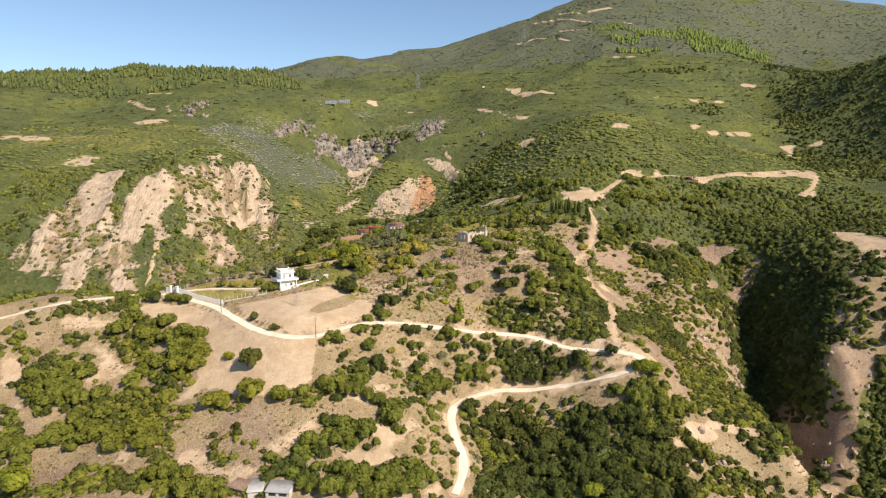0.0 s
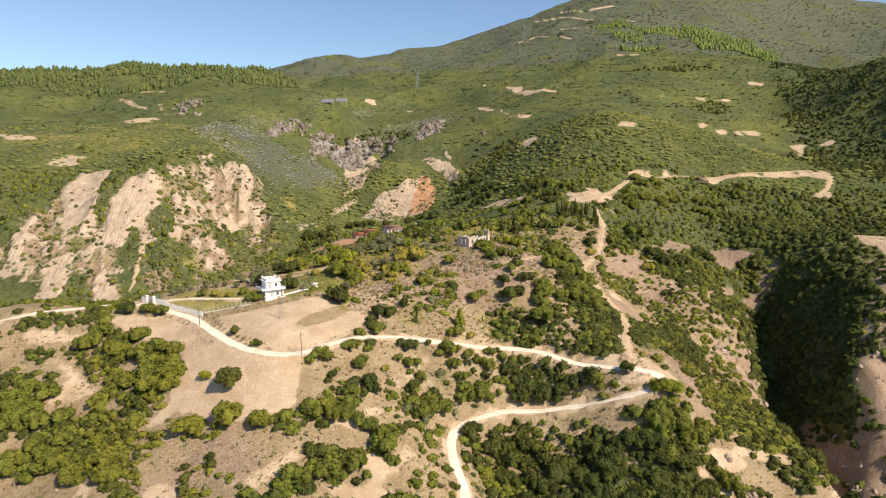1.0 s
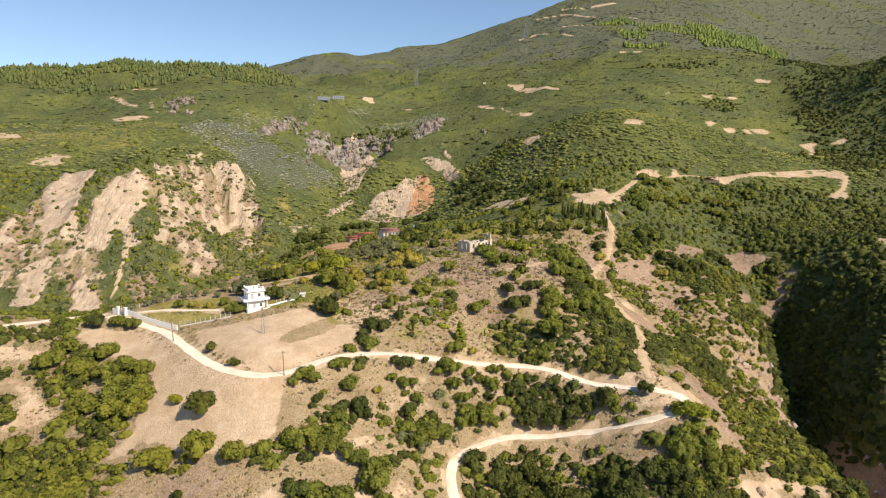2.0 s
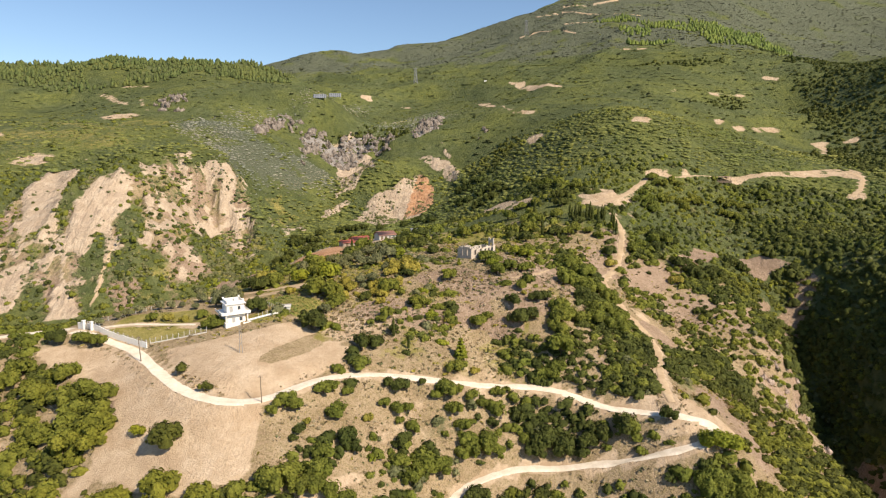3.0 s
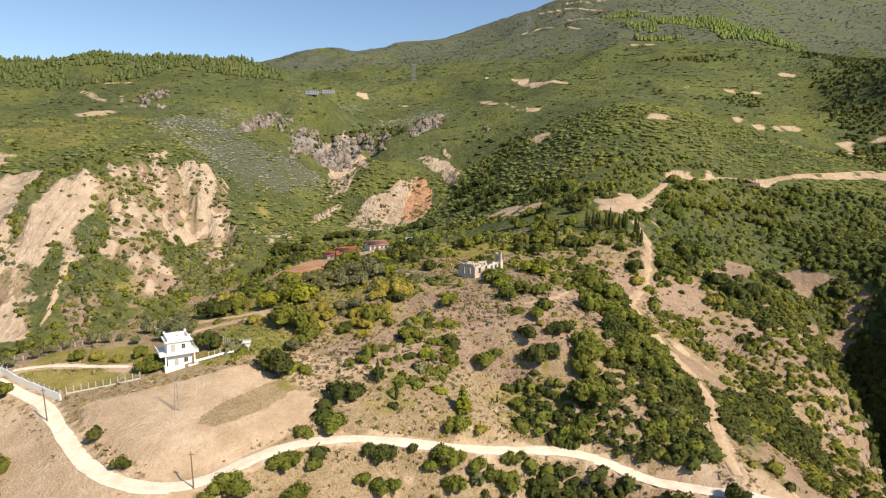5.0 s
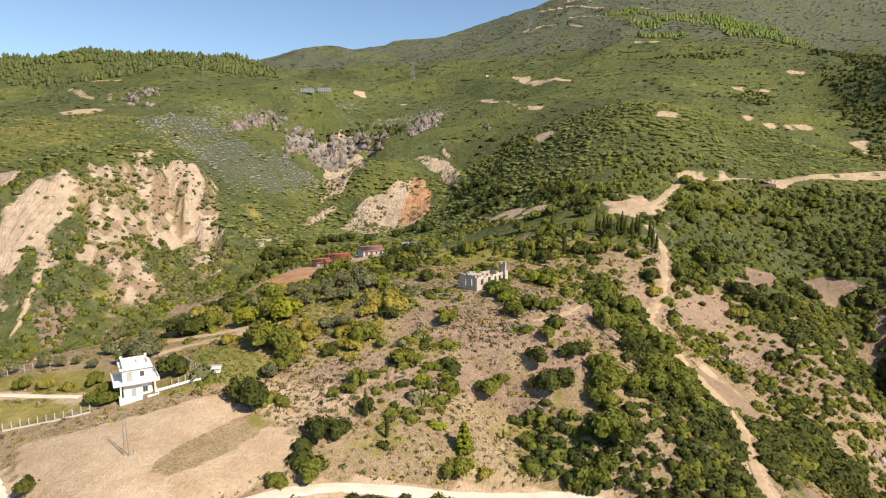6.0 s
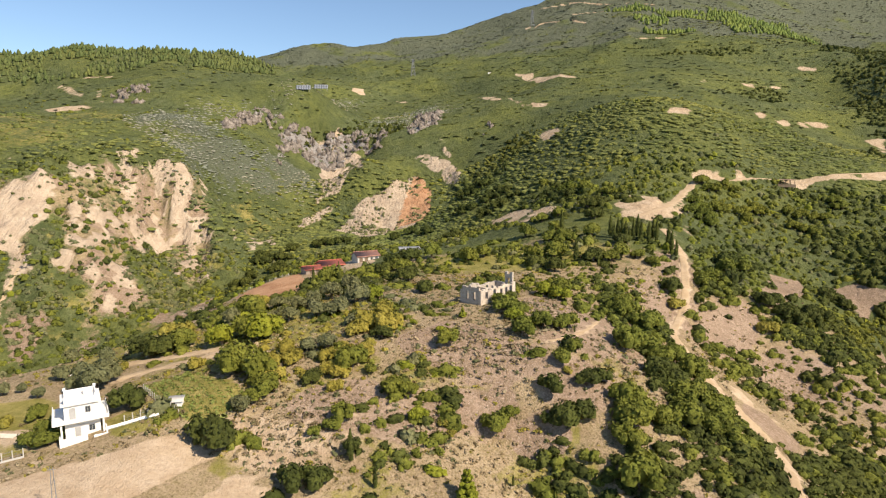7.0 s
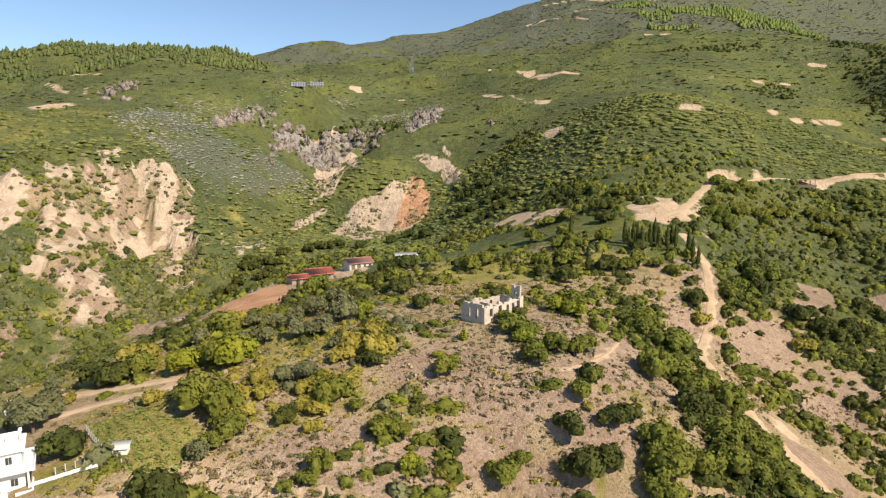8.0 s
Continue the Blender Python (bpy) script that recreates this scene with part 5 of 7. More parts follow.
def lump(rng, cx, cy, cz, rx, ry, rz, rough=0.18, rings=3, sides=6):
    """A low-poly dome of one lobe, to fill a crown: corners and quads."""
    v = []
    for k in range(rings + 1):
        e = -0.5 + (k / rings) * 1.9
        for s in range(sides):
            a = (s + 0.5 * (k % 2)) / sides * 6.283
            r = math.cos(e) * (1 + rng.uniform(-rough, rough))
            v.append((cx + rx * r * math.cos(a), cy + ry * r * math.sin(a), cz + rz * math.sin(e) * (1 + rng.uniform(-rough, rough))))
    q = [(k * sides + s, k * sides + (s + 1) % sides, (k + 1) * sides + (s + 1) % sides, (k + 1) * sides + s) for k in range(rings) for s in range(sides)]
    return np.array(v), np.array(q)


def join(parts):
    v, q, at = [], [], 0
    for a, b in parts:
        v.append(a)
        q.append(b + at)
        at += len(a)
    return np.concatenate(v), np.concatenate(q)


def bush_form(seed, count, size, core=1, tall=0.75):
    """A rounded evergreen bush one metre in radius, standing on z = 0."""
    rng = np.random.default_rng(seed)
    lobes = [(0, 0, 0.30 * tall, 0.62, 0.62, 0.72 * tall)]
    for k in range(rng.integers(3, 6)):
        a, r = rng.uniform(0, 6.283), rng.uniform(0.35, 0.62)
        s = rng.uniform(0.3, 0.46)
        lobes.append((r * math.cos(a), r * math.sin(a), s * 0.55 * tall, s, s, s * rng.uniform(0.9, 1.4) * tall))
    parts = [leaves(rng, count, lobes, size)]
    for l in lobes[:core]:
        parts.append(lump(rng, *l[:3], l[3] * 0.97, l[4] * 0.97, l[5] * 0.93, 0.22, 2, 6))
    return join(parts)


def clump_form(seed, tall=0.25):
    rng = np.random.default_rng(seed)
    return lump(rng, 0, 0, 0.1, 1, 1, tall, 0.3, 2, 5)


def scatter(name, forms, at, material, label, category, seed=0, squash=(0.75, 1.35), soft=True):
    """Joins many plants into one mesh. at: rows of x, y, z, radius."""
    rng = np.random.default_rng(seed)
    at = np.asarray(at, float)
    if not len(at):
        return None
    pick = rng.integers(0, len(forms), len(at))
    vs, qs, base = [], [], 0
    for k, (v, q) in enumerate(forms):
        p = at[pick == k]
        if not len(p):
            continue
        a = rng.uniform(0, 6.283, len(p))
        w = rng.uniform(*squash, len(p))
        c, s = np.cos(a)[:, None], np.sin(a)[:, None]
        x, y = v[None, :, 0] * w[:, None], v[None, :, 1] / w[:, None]
        out = np.stack([(x * c - y * s) * p[:, 3:4] + p[:, 0:1], (x * s + y * c) * p[:, 3:4] + p[:, 1:2],
                        v[None, :, 2] * p[:, 3:4] * rng.uniform(0.8, 1.2, len(p))[:, None] + p[:, 2:3]], -1)
        vs.append(out.reshape(-1, 3))
        qs.append((q[None] + (np.arange(len(p)) * len(v))[:, None, None] + base).reshape(-1, q.shape[1]))
        base += out.shape[0] * out.shape[1]
    me = quick_mesh(name, np.concatenate(vs), np.concatenate(qs))
    if soft:
        me.polygons.foreach_set("use_smooth", np.ones(len(me.polygons), bool))
    me.materials.append(material)
    return tagged(new(name, me), label, category, kind="stuff")


def spread(seed, x0, x1, y0, y1, gap, radius, keep):
    """Plants on a loose grid, kept where keep(x, y) says so."""
    rng = np.random.default_rng(seed)
    x, y = np.meshgrid(np.arange(x0, x1, gap), np.arange(y0, y1, gap))
    x, y = x.ravel() + rng.uniform(-0.5, 0.5, x.size) * gap, y.ravel() + rng.uniform(-0.5, 0.5, x.size) * gap
    ok = rng.random(x.size) < keep(x, y)
    x, y = x[ok], y[ok]
    r = (radius[0] + (radius[1] - radius[0]) * rng.random(x.size) ** 1.3) * (0.7 + 0.6 * value_noise(x / 11, y / 11, 77))
    return np.stack([x, y, on_ground(x, y) - 0.12 * r, r], 1)


def part(name, data, material, parent, label=""):
    """Links a mesh as one part under a thing."""
    if isinstance(data, tuple):
        data = quick_mesh(name, *data)
    if material and not data.materials:
        data.materials.append(material)
    ob = new(name, data)
    ob.parent = parent
    return tagged(ob, label)


def limb(points, radii, sides=6):
    """A tapered limb through points: corners and quads."""
    v = []
    for (x, y, z), r in zip(points, radii):
        for s in range(sides):
            a = s / sides * 6.283
            v.append((x + r * math.cos(a), y + r * math.sin(a), z))
    q = [(k * sides + s, k * sides + (s + 1) % sides, (k + 1) * sides + (s + 1) % sides, (k + 1) * sides + s) for k in range(len(points) - 1) for s in range(sides)]
    return np.array(v), np.array(q)


BARK = plain("bark", (0.11, 0.085, 0.06), (0.19, 0.155, 0.115), 0.4)


def round_tree(seed, name, material, label, category, group, count=330, size=0.09, tall=0.8, trunk=0.22, lobes_n=(5, 9)):
    """A broad tree or tall bush with a radius of one metre, on a short forked trunk."""
    rng = np.random.default_rng(seed)
    lobes = [(0, 0, trunk + 0.42 * tall, 0.55, 0.55, 0.52 * tall)]
    for k in range(rng.integers(*lobes_n)):
        a, r = rng.uniform(0, 6.283), rng.uniform(0.3, 0.66)
        s = rng.uniform(0.24, 0.42)
        lobes.append((r * math.cos(a), r * math.sin(a), trunk + s * 0.5 + rng.uniform(0, 0.5) * tall * (1 - r), s, s, s * rng.uniform(0.85, 1.2)))
    thing = tagged(new(name), label, category, group)
    stems = [limb([(0, 0, -0.25), (0.02, 0.01, trunk * 0.6), (0.04, -0.02, trunk + 0.3 * tall)], (0.085, 0.065, 0.03))]
    for l in lobes[1:4]:
        stems.append(limb([(0.02, 0.01, trunk * 0.5), (l[0] * 0.5, l[1] * 0.5, l[2] * 0.7), (l[0], l[1], l[2])], (0.05, 0.035, 0.015), 5))
    part("trunk", join(stems), BARK, thing, "short forked grey-brown trunk")
    crown = join([leaves(rng, count, lobes, size)] + [lump(rng, *l[:3], l[3] * 0.95, l[4] * 0.95, l[5] * 0.93, 0.18, 2, 7) for l in lobes[:6]])
    part("crown", crown, material, thing).data.polygons.foreach_set("use_smooth", [True] * len(crown[1]))
    return thing


def cypress_tree(seed, name, label, category, group, slim=0.32, material=None):
    """A column of foliage one metre high."""
    rng = np.random.default_rng(seed)
    lobes = [(rng.uniform(-0.02, 0.02), rng.uniform(-0.02, 0.02), z, w * slim, w * slim, 0.17) for z, w in ((0.16, 0.36), (0.3, 0.46), (0.46, 0.46), (0.62, 0.38), (0.76, 0.28), (0.88, 0.16))]
    thing = tagged(new(name), label, category, group)
    part("trunk", limb([(0, 0, -0.06), (0, 0, 0.2), (0, 0, 0.5)], (0.025, 0.02, 0.01)), BARK, thing)
    crown = join([leaves(rng, 260, lobes, 0.045, 0.5)] + [lump(rng, *l[:3], l[3] * 0.85, l[4] * 0.85, l[5] * 0.9) for l in lobes])
    part("crown", crown, material or DARK, thing)
    return thing


def pine_tree(seed, name, label, category, group):
    """A young pine one metre high, with tiers of drooping branches."""
    rng = np.random.default_rng(seed)
    thing = tagged(new(name), label, category, group)
    part("trunk", limb([(0, 0, -0.06), (0, 0, 0.5), (0, 0, 0.97)], (0.03, 0.02, 0.005)), BARK, thing)
    lobes = []
    for k in range(6):
        z, w = 0.14 + 0.14 * k, 0.36 * (1 - k / 7.0)
        for s in range(5):
            a = s / 5 * 6.283 + k + rng.uniform(-0.3, 0.3)
            lobes.append((w * 0.62 * math.cos(a), w * 0.62 * math.sin(a), z, w * 0.42, w * 0.42, 0.055))
    part("crown", join([leaves(rng, 520, lobes, 0.06, 0.4)] + [lump(rng, *l[:3], l[3], l[4], 0.07, 0.2, 2, 5) for l in lobes]), BRIGHT, thing)
    return thing


def plant_all(makers, rows, seed, stretch=(0.95, 1.3), clump=5.8, unit=3.9, swell=1.2):
    """Sets one tree of a kind at each place (x, y, radius); a wide clump becomes several trees."""
    rng = np.random.default_rng(seed)
    spots = []
    for x, y, r in rows:
        r = r * swell
        if r <= clump:
            spots.append((x, y, r))
            continue
        for k in range(int(round((r / unit) ** 2 * 1.0))):
            a, d = rng.uniform(0, 6.283), math.sqrt(rng.random()) * (r - unit * 0.6)
            spots.append((x + d * math.cos(a), y + d * math.sin(a) * 0.6, unit * rng.uniform(0.7, 1.2)))
    farms = [(FARM_A[0] + 1, FARM_A[1] - 5), (FARM_A[0] - 6, FARM_A[1] - 9), (FARM_B[0], FARM_B[1] - 6), (FARM_A[0], FARM_A[1] + 3), (FARM_B[0], FARM_B[1] + 4)]
    spots = [(x, y, r) for x, y, r in spots if min(math.hypot(x - fx, y - fy) for fx, fy in farms) > 7 + 0.6 * r and inside(np.array([x]), np.array([y + 0.5 * r]), FARM_BANK, 1)[0] < 0.3 and off_ways(np.array([x]), np.array([y]), min(0.55 * r, 1.2))[0] > 0.3 and outlines(np.array([x]), np.array([y]), SADDLE_YARDS, 1)[0] < 0.4]
    mine = []
    for k, (x, y, r) in enumerate(spots):
        h = r * rng.uniform(*stretch)
        m = Matrix.Translation((x, y, float(on_ground(x, y)[0]) - 0.05 * r)) @ Matrix.Rotation(rng.uniform(0, 6.283), 4, "Z") @ Matrix.Diagonal((r * rng.uniform(0.92, 1.08), r, h, 1))
        if k < len(makers):
            mine.append(m)
        else:
            copy_thing(makers[k % len(makers)], m)
    for maker, m in zip(makers, mine):
        maker.matrix_basis = m
    return spots


def round_set(seed, name, material, label, category, group, n=4, **shape):
    return [round_tree(seed + k, name, material, label, category, group, **shape) for k in range(n)]


TREES = []
TREES += plant_all(round_set(100, "evergreen_tree", MAQUIS, "rounded green evergreen tree on the dry hillside", "tree", "evergreen trees", 5), EVERGREENS, 5)
TREES += plant_all(round_set(110, "dark_evergreen_tree", DARK, "dark green rounded evergreen tree among dry grass", "tree", "dark evergreen trees", 5), DARK_TREES + DARK_SADDLE, 6)
SADDLE_GARDEN = [t for t in BRIGHT_TREES if t[1] > 330]
BRIGHT_TREES = [t for t in BRIGHT_TREES if t[1] <= 330]
TREES += plant_all(round_set(105, "woodland_tree", MAQUIS, "green evergreen tree on the saddle beside sandy yards", "tree", "saddle trees", 3), EVERGREENS_SADDLE + SADDLE_GARDEN, 15)
TREES += plant_all(round_set(120, "broadleaf_tree", BRIGHT, "bright yellow-green leafy tree on the slope", "tree", "bright broadleaf trees", 3), BRIGHT_TREES, 7, clump=99)
HAIRPIN_TREE = round_tree(128, "hairpin_tree", BRIGHT, "broad bright yellow-green tree at the road's hairpin", "tree", "bright broadleaf trees", count=900, size=0.06, trunk=0.2)
HAIRPIN_TREE.matrix_basis = Matrix.Translation((71.6, 199.6, float(on_ground(71.6, 199.6)[0]) - 0.6)) @ Matrix.Diagonal((6.4, 5.6, 5.0, 1))
TREES.append((71.6, 199.6, 6.0))
TREES += plant_all(round_set(130, "yellowing_bush", GOLD, "yellowing autumn bush in dry grass", "bush", "yellowing bushes", 3, tall=0.65, trunk=0.1), GOLD_BUSHES, 8)
TREES += plant_all(round_set(140, "olive_tree", OLIVE, "grey-green olive tree with an airy crown", "tree", "olive trees", 4, count=460, tall=0.75, trunk=0.35), OLIVE_TREES, 9, clump=9)
for cy_seed, (cy_list, cy_slim) in enumerate(((CYPRESSES, 0.9),)):
    plant_all([cypress_tree(150 + k, "cypress_tree", "tall slim dark cypress tree", "tree", "cypress trees", 0.85) for k in range(3)],
              [(x, y, r) for x, y, r in cy_list], 10, (2.9, 3.6), 99, 4, 1.0)
plant_all([pine_tree(160, "young_pine", "young bright yellow-green pine tree", "tree", "young pines")], SMALL_CONIFERS, 11, (1.15, 1.3), 99, 4, 1.0)


# wild cover, too many to count
near_forms = [bush_form(k, 34, 0.19, 3) for k in range(8)]
mid_forms = [bush_form(20 + k, 8, 0.28, 2) for k in range(6)]
far_forms = [clump_form(40 + k, 0.11) for k in range(6)]
hill_forms = [bush_form(30 + k, 6, 0.28, 1, 0.6) for k in range(5)]
heath_forms = [clump_form(45 + k, 0.3) for k in range(6)]
scrub_forms = [bush_form(60 + k, 9, 0.42, 0, 0.6) for k in range(5)]


THICKETS = THICKETS_LEFT + THICKETS_ROAD + THICKETS_FRONT + FOOT_WOOD + THICKETS_SPINE + THICKETS_FLANK


def clear(x, y):
    """1 where wild plants may stand: off ways, fields, clearings and house plots."""
    free = off_ways(x, y, 1.6)
    free = free * (1 - np.maximum(inside(x, y, GARDEN, 1), inside(x, y, VINEYARD, 1)))
    free = free * (1 - smooth(0.2, 0.5, open_soil(x, y))) * (1 - np.maximum(inside(x, y, FARM_BANK, 1), inside(x, y, FARM_YARD, 1)))
    for fx, fy in (FARM_A, FARM_B):
        free = free * smooth(10, 13, np.hypot(x - fx, (y - fy + 4) * 0.8))
    hx, hy = x - HOUSE_AT[0] - 1, y - HOUSE_AT[1] - 5
    free = free * smooth(7.5, 9.5, np.hypot(hx, hy))
    return free


def cover(x, y):
    """How densely maquis covers the ground."""
    n = fbm(x, y, 30, 4, 51)
    base = 0.5 + 0 * x
    base = np.where((x < -45) & (y < 228), 0.64, base)
    base = np.where((x >= -45) & (x < 8) & (y < 229), np.where(y < 190, 0.5, 0.26), base)
    base = np.where((x >= 8) & (x < 112) & (y < 204), 0.45, base)
    base = np.where((x >= 8) & (x < 76) & (y >= 204) & (y < 229), 0.3, base)
    base = np.where((x > -60) & (x < 40) & (y > 229) & (y < 320), 0.02, base)
    base = np.where((x >= 40) & (x < 76) & (y >= 229) & (y < 335), 0.2, base)
    base = np.where((x >= 76) & (y > 205) & (y < 470), 0.84, base)
    base = np.where((x > 150) & (y < 470), 1.0, base)
    base = np.where((x > -120) & (x <= 60) & (y >= 308) & (y < 470), 0.72, base)
    base = np.where((x > -120) & (x < -45) & (y > 228) & (y < 300), 0.15, base)
    base = np.where(y >= 470, 1.1, base)
    base = np.where((x < -120) & (y > 240) & (y < 470), 0.8, base)
    base = base * (1 - 0.8 * outlines(x, y, THICKETS, 1.0))
    wild = np.clip(1.5 - base, 0.42, 1.15)
    rim = near_line(x, y, GORGE_RIM, 9)
    return smooth(0.43, 0.57, base * 0.86 + wild * n + 0.42 * fbm(x, y, 13, 3, 53)) * clear(x, y) * (1 - 0.75 * rim) * (1 - 0.92 * gaps(x, y))


def rocky(x, y):
    return np.maximum(smooth(0.3, 0.75, marl_cover(x, y)), np.maximum(0.8 * crags(x, y), 0.9 * inside(x, y, FARM_BANK, 1)))


def seen_side(x, y):
    return np.abs(x) < 0.77 * y + 12


# mostly the heath copy coloured as sunlit
HILLSIDE = ((MAQUIS, 0.16, 1), (DARK, 0.06, 2), (SUNLIT_HEATH, 0.72, 5), (OLIVE, 0.06, 4))
MIXED = ((MAQUIS, 0.56, 1), (DARK, 0.24, 2), (BRIGHT, 0.03, 3), (OLIVE, 0.17, 4))
for zone_name, forms, box, gap, size, open_ground in (
        ("on the spur", near_forms, (-190, 200, 138, 345), 3.2, (1.1, 3.4), lambda x, y: (1 - 0.85 * patches(x, y, OUTCROP))),
        ("round the farm", mid_forms, (-330, 330, 345, 480), 3.9, (1.2, 3.3), lambda x, y: (1 - 0.93 * rocky(x, y)) * seen_side(x, y)),
        ("on the hillside", hill_forms, (-420, 400, 480, 620), 4.0, (1.2, 3.4), lambda x, y: (1 - 0.93 * rocky(x, y)) * (1 - 0.7 * grassy_hill(x, y)) * (1 - 0.8 * sage(x, y)) * seen_side(x, y))):
    every = spread(len(forms) + len(zone_name), *box, gap, size, lambda x, y: cover(x, y) * open_ground(x, y))
    kind = np.random.default_rng(31).random(len(every)) * 0.75 + 0.25 * value_noise(every[:, 0] / 25, every[:, 1] / 25, 81)
    low = 0.0
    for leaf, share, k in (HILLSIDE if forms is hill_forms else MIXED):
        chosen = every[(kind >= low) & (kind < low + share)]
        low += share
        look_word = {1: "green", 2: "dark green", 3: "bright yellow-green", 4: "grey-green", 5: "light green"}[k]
        scatter("maquis", heath_forms if leaf is SUNLIT_HEATH else forms, chosen, leaf, look_word + " evergreen maquis shrubs " + zone_name, "shrubs", 10 + k)
rows = spread(3, -950, 1150, 620, 1640, 7.8, (0.8, 3.6), lambda x, y: (0.42 + 0.25 * smooth(180, 320, x)) * clear(x, y) * (1 - 0.85 * rocky(x, y)) * (1 - 0.9 * sage(x, y)) * (1 - 0.7 * grassy_hill(x, y)) * seen_side(x, y))
split = np.random.default_rng(32).random(len(rows)) + 0.6 * fbm(rows[:, 0], rows[:, 1], 90, 4, 83)
# plants above this height take the haze-coloured heath
high = rows[:, 2] + 60 * fbm(rows[:, 0], rows[:, 1], 150, 3, 84) > 245
scatter("heath", far_forms, rows[(split >= 0.02) & ~high], HEATH, "dense low green heath on the far slopes, haze painted into its colour", "shrubs", 3, (0.5, 1.9), True)
scatter("heath", far_forms, rows[(split >= 0.02) & high], HAZY_DULL, "dull grey-green heath high on the mountain, haze painted into its colour", "shrubs", 33, (0.5, 1.9), True)
scatter("maquis", far_forms, rows[split < 0.02], MAQUIS, "green maquis on the far slopes", "shrubs", 4)
def terraces(x, y):
    """Broken lines of hedge along old field terraces."""
    step = (on_ground(x, y) + 5 * fbm(x, y, 160, 2, 92)) % 17.0
    return (step < 1.6) * smooth(0.0, 0.12, fbm(x, y, 75, 3, 93)) * smooth(620, 680, y) * (1 - smooth(1050, 1150, y)) * smooth(-60, 0, x) * (1 - smooth(380, 470, x))


hedge_rows = spread(45, -60, 470, 620, 1150, 4.2, (1.2, 2.6), lambda x, y: terraces(x, y) * clear(x, y) * seen_side(x, y))
scatter("terrace_hedges", hill_forms, hedge_rows, DARK, "dark hedges along old field terraces", "shrubs", 45)
far_specks = spread(46, -420, 560, 620, 1250, 8.5, (0.9, 2.4), lambda x, y: 0.3 * smooth(-0.1, 0.3, fbm(x, y, 60, 4, 94)) * clear(x, y) * (1 - rocky(x, y)) * seen_side(x, y))
scatter("far_bushes", hill_forms, far_specks, MAQUIS, "single green bushes dotted over the far slopes", "shrubs", 46)
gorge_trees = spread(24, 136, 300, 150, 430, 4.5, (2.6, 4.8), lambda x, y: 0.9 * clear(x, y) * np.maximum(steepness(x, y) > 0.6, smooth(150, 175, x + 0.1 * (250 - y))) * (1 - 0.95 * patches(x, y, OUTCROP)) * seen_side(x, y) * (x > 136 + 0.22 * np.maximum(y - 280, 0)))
# real woods, plus dark leaves that stand in for shade in the ravine
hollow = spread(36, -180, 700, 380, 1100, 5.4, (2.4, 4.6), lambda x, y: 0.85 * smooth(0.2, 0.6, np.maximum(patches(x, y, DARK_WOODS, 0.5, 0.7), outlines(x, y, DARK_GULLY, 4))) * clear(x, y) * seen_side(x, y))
scatter("hollow_wood", mid_forms, hollow, DARK, "dark evergreen woods in the hollows, also darkening the ravine's shaded side", "trees", 36)
# wood packed solid with dark leaves so the shaded wall turns darker
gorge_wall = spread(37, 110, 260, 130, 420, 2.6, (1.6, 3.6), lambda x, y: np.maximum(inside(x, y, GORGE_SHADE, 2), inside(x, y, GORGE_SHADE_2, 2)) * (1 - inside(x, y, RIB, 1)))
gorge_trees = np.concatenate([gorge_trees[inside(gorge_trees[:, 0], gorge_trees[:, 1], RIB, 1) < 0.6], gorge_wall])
scatter("gorge_wood", mid_forms, gorge_trees, DARK, "dark evergreen wood on the gorge walls, packed to deepen their shade", "trees", 24)


foot_rows = spread(41, -190, 190, 40, 138, 4.2, (1.4, 3.4), lambda x, y: smooth(0.0, 0.25, fbm(x, y, 26, 4, 52)) * 0.9)
scatter("maquis", mid_forms, foot_rows, MAQUIS, "green evergreen maquis shrubs at the foot of the spur", "shrubs", 41)


def in_thicket(x, y):
    out = smooth(0.35, 0.65, outlines(x, y, THICKETS, 1.3)) * (1 - 0.95 * gaps(x, y))
    return out * clear(x, y)


thicket_rows = spread(39, -190, 200, 138, 420, 2.3, (1.8, 3.3), in_thicket)
dim = np.random.default_rng(40).random(len(thicket_rows)) * 0.5 + 0.5 * value_noise(thicket_rows[:, 0] / 18, thicket_rows[:, 1] / 18, 89) + 0.22 * (1 - smooth(-40, 5, thicket_rows[:, 0]))
scatter("thicket", near_forms, thicket_rows[dim < 0.62], DARK, "dense dark green evergreen thicket beside the track", "shrubs", 39)
scatter("thicket", near_forms, thicket_rows[dim >= 0.62], MAQUIS, "dense green evergreen thicket beside the track", "shrubs", 40)


def brush_ground(x, y):
    """Where brush and thistles stand among dry grass."""
    top = smooth(222, 232, y) * (1 - smooth(318, 340, y)) * smooth(-75, -55, x) * (1 - smooth(62, 80, x))
    return np.clip(0.34 + 0.3 * (1 - smooth(222, 232, y)) + 0.9 * fbm(x, y, 14, 3, 57) + 0.5 * top + 0.3 * top * smooth(5, -20, x), 0, 1) * clear(x, y)


GOLD_PATCH = [(-47.0, 283.0), (-36.0, 292.0), (-12.0, 300.0), (2.0, 300.0), (4.0, 276.0), (-6.0, 262.0), (-18.0, 254.0), (-36.0, 258.0)]  # yellowing brush below the olives
brush_forms = [bush_form(80 + k, 22, 0.34, 0, 0.62) for k in range(5)]
rows = spread(4, -150, 150, 150, 340, 1.48, (0.3, 0.85), brush_ground)
tone = np.random.default_rng(33).random(len(rows))
scatter("dry_scrub", scrub_forms, rows[tone < 0.36], DRY, "low dry straw-coloured scrub and thistles", "scrub", 5)
scatter("dry_scrub", scrub_forms, rows[(tone >= 0.36) & (tone < 0.72)], BROWN, "low dry brown scrub and dead grass", "scrub", 8)
